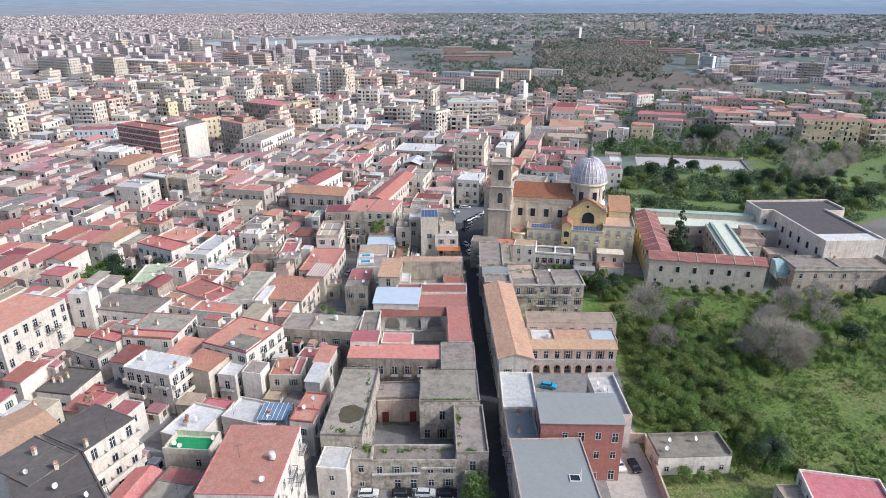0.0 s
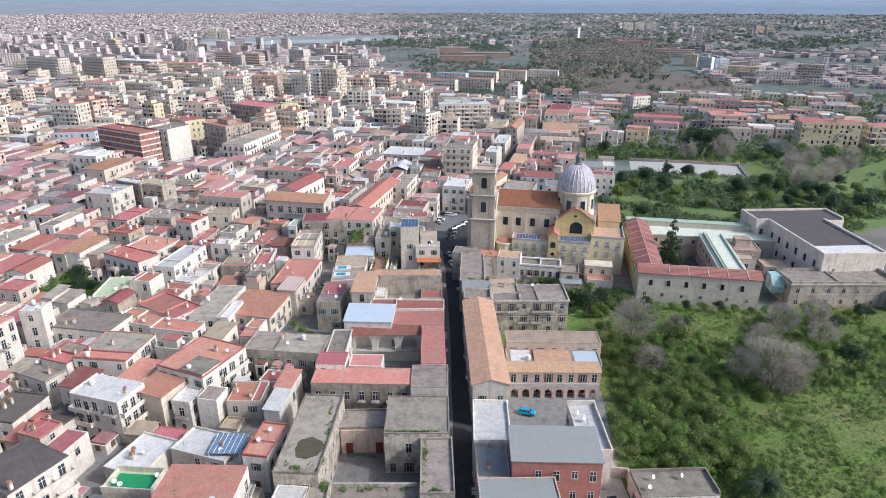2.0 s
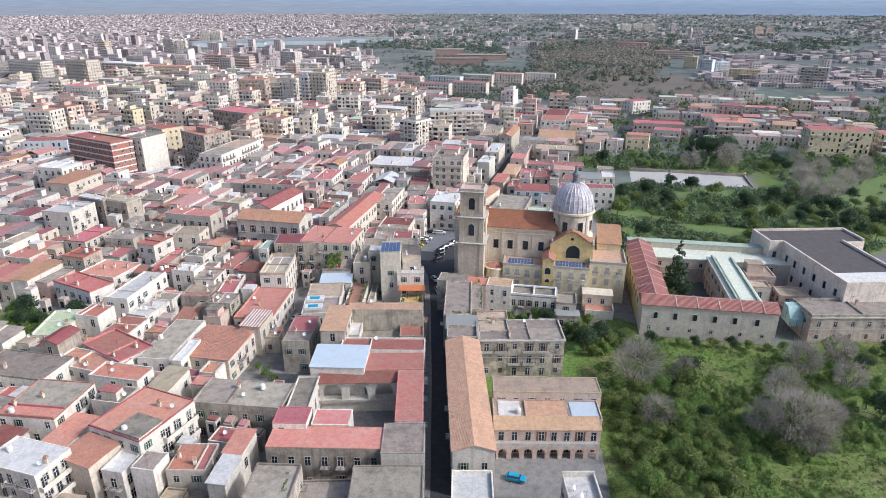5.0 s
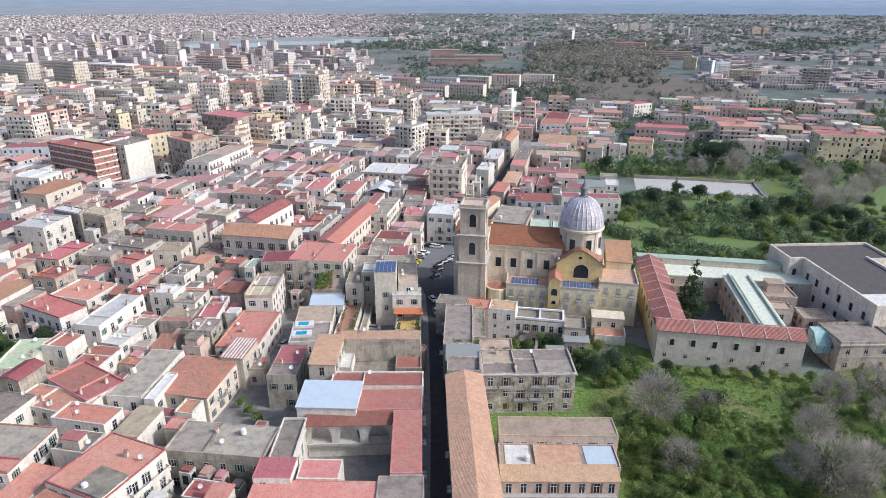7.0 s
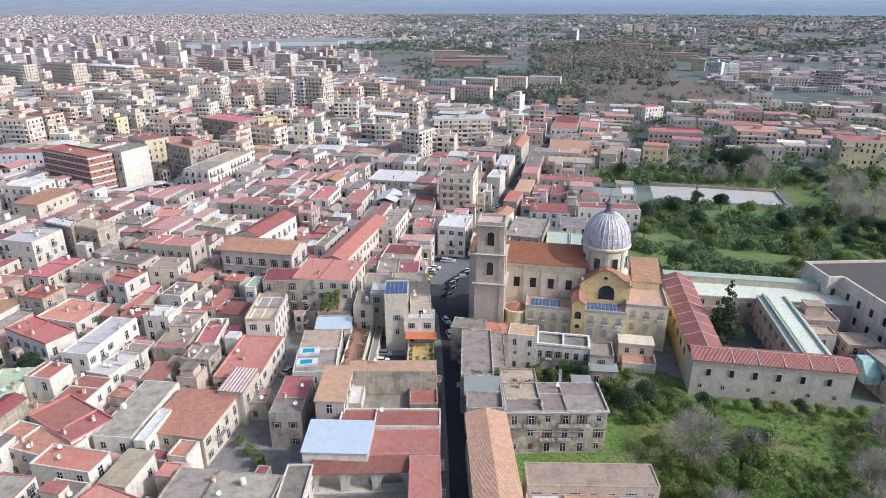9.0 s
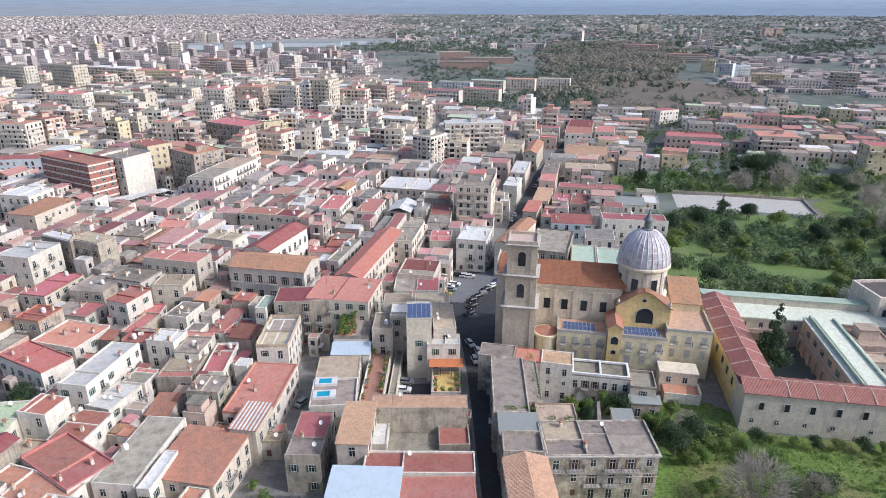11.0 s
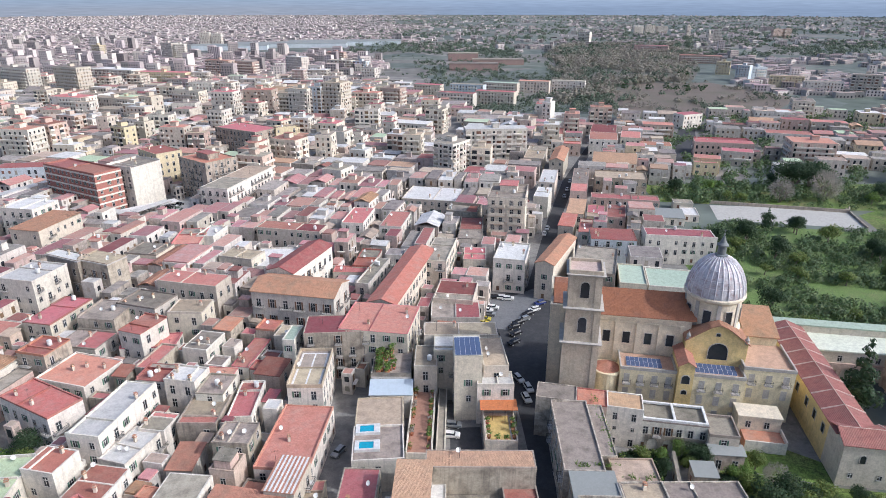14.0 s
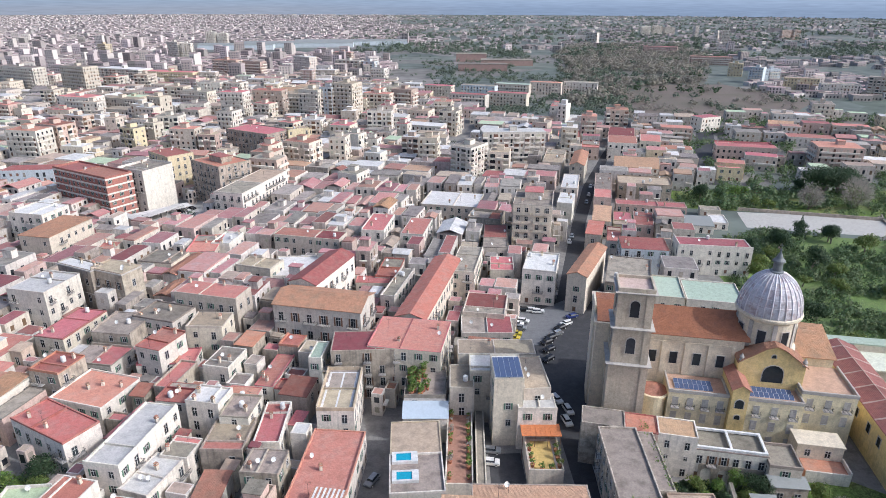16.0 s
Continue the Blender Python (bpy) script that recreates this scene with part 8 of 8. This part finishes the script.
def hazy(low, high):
    """Far plain below, pale hills above, both with haze put into the colour."""
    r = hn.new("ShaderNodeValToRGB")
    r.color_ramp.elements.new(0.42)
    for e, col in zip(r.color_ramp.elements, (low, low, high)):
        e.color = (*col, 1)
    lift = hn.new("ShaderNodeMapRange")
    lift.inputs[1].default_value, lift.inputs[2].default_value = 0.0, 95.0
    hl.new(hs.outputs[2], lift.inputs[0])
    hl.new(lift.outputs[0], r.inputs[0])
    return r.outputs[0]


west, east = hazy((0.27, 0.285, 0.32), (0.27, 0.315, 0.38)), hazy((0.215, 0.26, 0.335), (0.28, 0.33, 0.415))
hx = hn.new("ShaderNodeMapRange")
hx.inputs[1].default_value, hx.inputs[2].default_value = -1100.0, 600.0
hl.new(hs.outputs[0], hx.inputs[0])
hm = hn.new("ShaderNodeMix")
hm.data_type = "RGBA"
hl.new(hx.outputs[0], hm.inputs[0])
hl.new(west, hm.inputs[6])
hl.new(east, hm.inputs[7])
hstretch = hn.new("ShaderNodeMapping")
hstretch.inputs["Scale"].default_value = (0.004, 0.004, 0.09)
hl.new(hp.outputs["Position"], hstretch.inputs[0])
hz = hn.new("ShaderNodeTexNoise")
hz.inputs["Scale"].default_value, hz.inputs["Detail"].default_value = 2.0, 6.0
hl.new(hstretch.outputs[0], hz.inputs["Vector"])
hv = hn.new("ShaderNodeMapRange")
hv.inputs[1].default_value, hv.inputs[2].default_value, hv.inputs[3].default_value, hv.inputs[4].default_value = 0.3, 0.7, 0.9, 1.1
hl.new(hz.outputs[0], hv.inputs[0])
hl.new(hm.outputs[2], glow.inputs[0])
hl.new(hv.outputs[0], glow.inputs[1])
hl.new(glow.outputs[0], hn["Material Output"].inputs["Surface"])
solid("backdrop", hills, HAZE, "glowing backdrop of far plain and blue-grey hills in painted haze", "hills", "structure")

woods("orchard", lambda x, y: inside(x, y, [(78, 263), (118, 258), (160, 254), (260, 300), (215, 345), (166, 350), (117, 364), (80, 345)]) and noise.noise((x * 0.05, y * 0.05, 2)) > -0.12, 3600, 0.2, 0.85, 250, 365, "orchard", "dense citrus orchard behind the convent", (2.2, 4.6))
woods("scrub", lambda x, y: inside(x, y, FIELD) and noise.noise((x * 0.022, y * 0.022, 31)) > 0.12, 900, 0.18, 0.5, 630, 885, "scrub", "low grey-brown scrub over the fallow field", (2.5, 6.0))
woods("scrub", lambda x, y: inside(x, y, FIELD) and noise.noise((x * 0.018, y * 0.018, 77)) > 0.22, 500, 0.18, 0.5, 630, 885, "grove", "dull green bushes along the fallow field", (4, 8))
woods("shrubs", lambda x, y: inside(x, y, [(198, 381), (215, 398), (256, 384), (320, 372), (262, 303), (218, 345), (188, 340)]) and noise.noise((x * 0.07, y * 0.07, 4)) > 0.0, 900, 0.4, 0.9, 300, 400, "grove", "low shrubs under the leafless trees", (1.8, 4.5))
woods("shrubs", lambda x, y: inside(x, y, [(96, 398), (180, 380), (260, 372), (330, 420), (200, 425), (98, 430)]), 700, 0.2, 0.85, 372, 432, "orchard", "overgrown shrubs beside the gravel yard", (2.5, 4.5))
# ---- gardens ----
GARDEN = [(36, 118), (62, 104), (118, 98), (128, 188), (104, 186), (64, 195), (48, 200), (40.5, 176), (39, 150)]
for x, y, s in ((52.3, 176.0, 1.2), (78.5, 150.5, 1.55), (85.5, 152.5, 1.25), (74.0, 154.0, 1.0), (82.0, 146.5, 1.0), (50.6, 157.2, 0.95), (98.0, 178.5, 1.15), (64.6, 176.5, 0.75), (85.0, 165.5, 1.0), (48.8, 201.0, 0.6), (105, 170, 0.8), (111, 183, 0.85), (92, 157, 0.7)):
    PLANTED.append((x, y))
    plant("bare", x, y, s)
MEADOW = [(62, 108), (104, 88), (112, 150), (94, 149), (76, 142), (61, 128)]
CLEAR = [(67, 172), (79, 172), (90, 186), (70, 190)]
grove([(37, 122), (54, 113), (60, 125), (64, 168), (44, 176), (39.5, 150)], 70, ["citrus", "citrus", "light"], 2.9, (0.7, 1.15))
grove([(60, 150), (76, 146), (100, 152), (112, 178), (92, 184), (82, 172), (66, 168)], 34, ["light", "light", "citrus", "light"], 3.2, (0.5, 0.95))
plant("citrus", 63.5, 171.5, 1.7)
plant("citrus", 59.5, 166.0, 1.4)
grove(GARDEN, 55, ["citrus", "light", "light", "light", "dark"], 3.6, (0.5, 1.1), (MEADOW, CLEAR))
COURT = [(18.5, 193), (30, 196), (44, 199), (47, 205), (38, 206.5), (37, 210.5), (19.5, 213)]
woods("shrubs", lambda x, y: inside(x, y, COURT) and noise.noise((x * 0.2, y * 0.2, 6)) > -0.25, 9000, 0.08, 0.26, 192, 215, "dark", "dark ivy and brambles overgrowing a court", (0.9, 2.2))
woods("shrubs", lambda x, y: inside(x, y, COURT) and noise.noise((x * 0.15, y * 0.15, 16)) > 0.1, 2500, 0.08, 0.26, 192, 215, "citrus", "leafy shrubs in the overgrown court", (0.9, 2.4))
woods("shrubs", lambda x, y: inside(x, y, GARDEN) and not inside(x, y, MEADOW) and not inside(x, y, CLEAR) and noise.noise((x * 0.09, y * 0.09, 3)) > -0.25, 5200, 0.2, 0.85, 100, 200, "light", "low tangled shrubs and brambles in the garden", (0.8, 2.0))
woods("shrubs", lambda x, y: inside(x, y, MEADOW) and noise.noise((x * 0.13, y * 0.13, 8)) > 0.05, 2200, 0.2, 0.85, 92, 152, "citrus", "low dark shrubs scattered over the meadow", (0.6, 1.4))
woods("shrubs", lambda x, y: (inside(x, y, MEADOW) or inside(x, y, CLEAR)) and noise.noise((x * 0.11, y * 0.11, 15)) > -0.08, 5200, 0.2, 0.85, 92, 192, "light", "tall fresh weeds in clumps over the meadow", (0.6, 1.5))
woods("shrubs", lambda x, y: inside(x, y, [(-150, 222), (-138, 203), (-117, 200), (-108, 212), (-114, 222), (-138, 228)]) and noise.noise((x * 0.1, y * 0.1, 4)) > -0.3, 3000, -0.8, -0.4, 198, 230, "light", "light green shrubs in an overgrown plot", (1.4, 3.2))
grove([(-138, 204), (-117, 200), (-107, 213), (-112, 223), (-136, 221)], 20, ["citrus", "light", "light", "dark"], 3.6, (0.7, 1.1))
grove([(20, 203), (38, 199), (46, 205), (44, 209), (24, 213)], 12, ["citrus", "light", "dark"], 2.6, (0.5, 0.9))
grove([(44, 186), (60, 194), (50, 208), (40, 204)], 10, ["citrus", "dark", "light"], 3.0, (0.8, 1.2))
grove([(76, 262), (118, 253), (160, 256), (230, 300), (210, 343), (166, 348), (120, 362), (84, 342)], 44, ["citrus", "citrus", "dark", "citrus"], 6.5, (1.0, 1.7))
grove([(96, 398), (180, 382), (250, 378), (320, 420), (220, 425), (100, 430)], 16, ["citrus", "light", "bare", "dark"], 7.0, (1.0, 1.6))
for x, y, s in ((207, 366, 1.15), (224, 376, 1.2), (250, 378, 1.2), (199, 349, 1.3), (190, 328, 1.15), (203, 330, 1.35), (218, 346, 1.3), (236, 358, 1.25)):
    plant("bare", x, y, s)
for x, y, s in ((132, 359.5, 0.95), (139, 348, 1.25), (172, 303, 1.2), (183, 309, 1.35), (188, 304, 1.3), (164, 294, 1.1), (152, 314, 1.1), (177, 296, 1.2)):
    PLANTED.append((x, y))
    plant("dark", x, y, s)
plant("light", -17.9, 366.3, 1.0)
plant("citrus", -22.0, 362.0, 0.9)
plant("light", -14.0, 370.0, 0.8)
plant("light", -28.2, 111.0, 0.72, 5.2)
plant("citrus", -13.0, 125.0, 0.35, 0.0)
plant("light", -44.5, 182.0, 0.7)
plant("citrus", -41.5, 178.5, 0.8)
plant("light", -47.5, 185.5, 0.55)
for x, y, s in ((66, 196.5, 0.6), (71, 195.4, 0.7), (75, 194.6, 0.55), (80, 193.8, 0.7), (85, 193.0, 0.6), (90, 192.2, 0.75), (95, 191.4, 0.6), (99, 190.6, 0.7), (105, 189.6, 0.9), (111, 189.0, 1.0), (117, 188.2, 1.1), (123, 187.4, 0.8), (129, 186.6, 0.7)):
    plant(leafdice.choice(("citrus", "light", "citrus", "dark")), x, y - 1.6, s)
plant("pine", 176, 414, 1.25)
plant("pine", 186, 418, 1.0)
plant("cone", 81.0, 224.1, 1.35)
plant("cone", 128, 353, 0.75)
plant("dark", 139, 350, 1.2)
plant("blossom", 127, 262, 1.2)
plant("light", -6.5, 101.5, 1.3)
palm = thing("tree", 56.5, 111.0, 0, 0, "palm with a crown of arching dark fronds", "tree", "trees of the gardens")
b = Build()
for i in range(8):
    b.tube((0.05 * i, 0, 0.55 * i), (0.05 * i + 0.05, 0, 0.55 * i + 0.55), 0.34 - 0.01 * i, 0.30 - 0.01 * i, 8, 0)
part("trunk", b, BARK, palm)
b = Build()
fr = random.Random(17)
for i in range(70):
    a, up, ln = fr.uniform(0, 6.28), fr.uniform(0.1, 1.3), fr.uniform(4.5, 7.2)
    p, dz = Vector((0.4, 0, 4.4)), up
    for k in range(6):
        q = p + Vector((math.cos(a), math.sin(a), dz)).normalized() * ln / 6
        side = Vector((-math.sin(a), math.cos(a), 0))
        for sgn in (-1, 1):
            for f in (0.0, 0.5):
                o = p.lerp(q, f)
                w = 0.75 * (1 - k / 8)
                b.face([tuple(o), tuple(o.lerp(q, 0.45)), tuple(o + side * sgn * w + Vector((math.cos(a) * 0.25, math.sin(a) * 0.25, -0.3)))])
        p, dz = q, dz - 0.38
part("crown", b, LEAF["dark"], palm)
for x, y, s in ((37, 107, 0.7), (34.5, 105.5, 0.55), (40, 106, 0.6), (43.5, 107, 0.6), (46.5, 108.5, 0.7), (49.5, 107, 0.8), (53, 110, 0.7), (55.5, 113.5, 0.8), (44.8, 116.5, 0.7), (47.5, 118.5, 0.9), (35.6, 124.5, 0.8), (34.6, 129, 0.8), (36.2, 133, 0.9), (35.4, 137.5, 0.8)):
    if not blocked(x, y, 1.0):
        PLANTED.append((x, y))
        plant(leafdice.choice(("citrus", "light", "citrus")), x, y, s)
for kind, kit in KIT.items():
    for o in kit:
        if o.name not in USED:
            plant(kind, 150 + 8 * len(USED), 290, 0.9)
# tussocks of meadow grass
tus = Build()
tr = random.Random(9)
for _ in range(20000):
    x, y = tr.uniform(36, 150), tr.uniform(98, 205)
    if not inside(x, y, GARDEN) and x < 118:
        continue
    if noise.noise((x * 0.12, y * 0.12, 0)) < -0.25:
        continue
    s, a = tr.uniform(0.12, 0.4), tr.uniform(0, 3.14)
    h = tr.uniform(0.12, 0.42)
    dx, dy = math.cos(a) * s, math.sin(a) * s
    tus.face([(x - dx, y - dy, 0.02), (x + dx, y + dy, 0.02), (x + dx * 0.4 + tr.uniform(-0.2, 0.2), y + dy * 0.4, h)])
solid("grass", tus, LEAF["light"], "tufts of long meadow grass in the garden", "grass", "stuff")


# ---- cars ----
def car_meshes(paint):
    body = Build()
    prof = [(-2.05, 0.35), (-2.08, 0.75), (-1.9, 0.95), (-0.95, 1.02), (1.35, 1.0), (2.0, 0.9), (2.05, 0.4)]
    for s in (-1, 1):
        body.face([(s * 0.86, y, z) for y, z in (prof if s > 0 else prof[::-1])])
    for (y0, z0), (y1, z1) in zip(prof, prof[1:] + prof[:1]):
        body.face([(-0.86, y0, z0), (0.86, y0, z0), (0.86, y1, z1), (-0.86, y1, z1)][::-1])
    cab = Build()
    cab.box(-0.8, 0.8, -1.0, 1.75, 0.98, 1.4, 0, 0.28)
    top = Build()
    top.box(-0.55, 0.55, -0.72, 1.48, 1.385, 1.45)
    wheel = Build()
    wheel.tube((-0.1, 0, 0), (0.1, 0, 0), 0.32, 0.32, 12, 0)
    wheel.tube((-0.11, 0, 0), (0.11, 0, 0), 0.18, 0.18, 8, 1)
    return body.mesh("body", paint), cab.mesh("cabin", GLASS), top.mesh("roof", paint), wheel.mesh("wheel", [FRAME["i"], WHITE])


PAINTS = {"white": WHITE, "grey": material("silver_car_paint", (0.33, 0.34, 0.35), rough=0.3, metal=0.5, tint=0.2), "black": material("black_car_paint", (0.02, 0.02, 0.022), rough=0.25, tint=0.2),
          "blue": material("blue_car_paint", (0.03, 0.32, 0.52), rough=0.3, tint=0.05), "red": material("red_car_paint", (0.35, 0.03, 0.03), rough=0.3, tint=0.1), "dark blue": material("navy_car_paint", (0.03, 0.05, 0.16), rough=0.3, tint=0.1),
          "yellow": material("yellow_car_paint", (0.55, 0.45, 0.05), rough=0.4, tint=0.1)}
CARS = {}


def car(x, y, rot, colour):
    m = pose(x, y, 0.035, 0, 0, rot)
    if colour in CARS:
        return copy_thing(CARS[colour], m)
    root = new("car")
    root.empty_display_size = 0.3
    root.matrix_world = m
    tagged(root, "%s car parked on the paving" % colour, "car", "parked cars")
    body, cab, top, wheel = car_meshes(PAINTS[colour])
    bo = part("body", body, None, root)
    part("cabin", cab, None, root)
    part("roof", top, None, root)
    for sx in (-0.8, 0.8):
        for sy in (-1.3, 1.3):
            o = part("wheel", wheel, None, root)
            o.location = (sx, sy, 0.3)
    for sx in (-0.6, 0.6):
        l = Build()
        l.box(sx - 0.17, sx + 0.17, -2.1, -2.06, 0.62, 0.76)
        part("headlight", l, WHITE, bo)
        l = Build()
        l.box(sx - 0.17, sx + 0.17, 2.01, 2.06, 0.62, 0.78)
        part("tail_light", l, PAINTS["red"], bo)
    CARS[colour] = root
    return root


for i, tint in enumerate(("black", "blue", "black", "grey", "blue")):
    car(-157.0 + 2.7 * i, 369.6 + 0.3 * i, -10, tint)
    car(-158.4 + 2.8 * i, 376.2 + 0.3 * i, -10, ("blue", "black", "white", "black", "grey")[i])
for i in range(4):
    car(-146.2 + 1.7 * i, 395.0 + 2.6 * i, 61, ("grey", "black", "white", "black")[i])
car(-27.9, 105.5, 88, "white")
car(-21.1, 105.3, 88, "black")
car(-16.5, 105.1, 85, "white")
car(-12.2, 104.9, 86, "black")
car(15.5, 141.4, 70, "blue")
car(24.7, 111.7, 8, "white")
car(27.9, 111.1, 5, "black")
car(-47.8, 134.1, 60, "black")
car(-82.1, 134.4, 60, "black")
car(-42.6, 215, -28, "grey")
car(-16.6, 223.5, 80, "grey")
car(-17.3, 219.7, 80, "white")
car(-34.3, 235.3, 60, "black")
car(3.8, 237.8, 10, "white")
car(2.5, 233.4, 10, "white")
car(1.9, 242.3, 20, "white")
car(-2.2, 282.1, 70, "white")
car(-1.7, 279.5, 70, "grey")
car(-3.6, 276.1, 75, "yellow")
car(-4.6, 273.4, 75, "yellow")
car(-0.1, 283.9, 70, "white")
car(16, 286.4, -65, "dark blue")
car(13.2, 281.9, -60, "white")
car(10.8, 279.1, -60, "black")
car(8.9, 275.6, -60, "grey")
car(6.7, 273.3, -60, "black")
car(5, 270.7, -60, "black")
car(4.8, 266.5, -55, "black")
car(3.5, 261.3, -50, "black")
car(1.7, 291.5, 85, "black")
car(4.2, 291.1, 85, "white")
car(5.8, 290.2, 85, "white")
car(60.7, 435.5, -17, "white")
car(55.7, 419.7, -17, "white")
car(51.3, 407.1, -17, "grey")
car(32.8, 359.1, -17, "grey")
car(30.3, 352.4, -17, "white")
car(-157.3, 374.1, 70, "black")
car(-155.1, 374.7, 70, "dark blue")
car(-151.5, 371.7, 70, "grey")
car(-148.5, 370.2, 70, "black")
car(-153.4, 367.5, 70, "black")
car(-149.9, 366, 70, "grey")
car(-145.7, 367.3, 70, "dark blue")
car(-150.9, 374.6, 70, "black")
car(-25.2, 422, 70, "white")
car(-18, 419.7, 80, "grey")
car(-12.1, 421.6, 80, "white")
car(-15.7, 409, 80, "grey")

# open hatch on the grey roof by the street
hatch = thing("roof_hatch", 10.9, 96.3, 11.06, -4, "open white-framed glass hatch on a grey roof", "hatch")
b = Build()
for x0, x1, y0, y1 in ((-1.0, 1.0, -0.9, -0.75), (-1.0, 1.0, 0.75, 0.9), (-1.0, -0.85, -0.75, 0.75), (0.85, 1.0, -0.75, 0.75)):
    b.box(x0, x1, y0, y1, 0, 0.22)
part("frame", b, WHITE, hatch)
b = Build()
b.box(-0.85, 0.85, -0.75, 0.75, 0.02, 0.1)
part("pane", b, GLASS, hatch)
b = Build()
b.tube((1.0, -0.8, 0.2), (1.3, 0.9, 1.5), 0.04, 0.04, 5)
b.tube((1.0, 0.8, 0.2), (1.3, 0.9, 1.5), 0.04, 0.04, 5)
part("stay", b, WHITE, hatch)
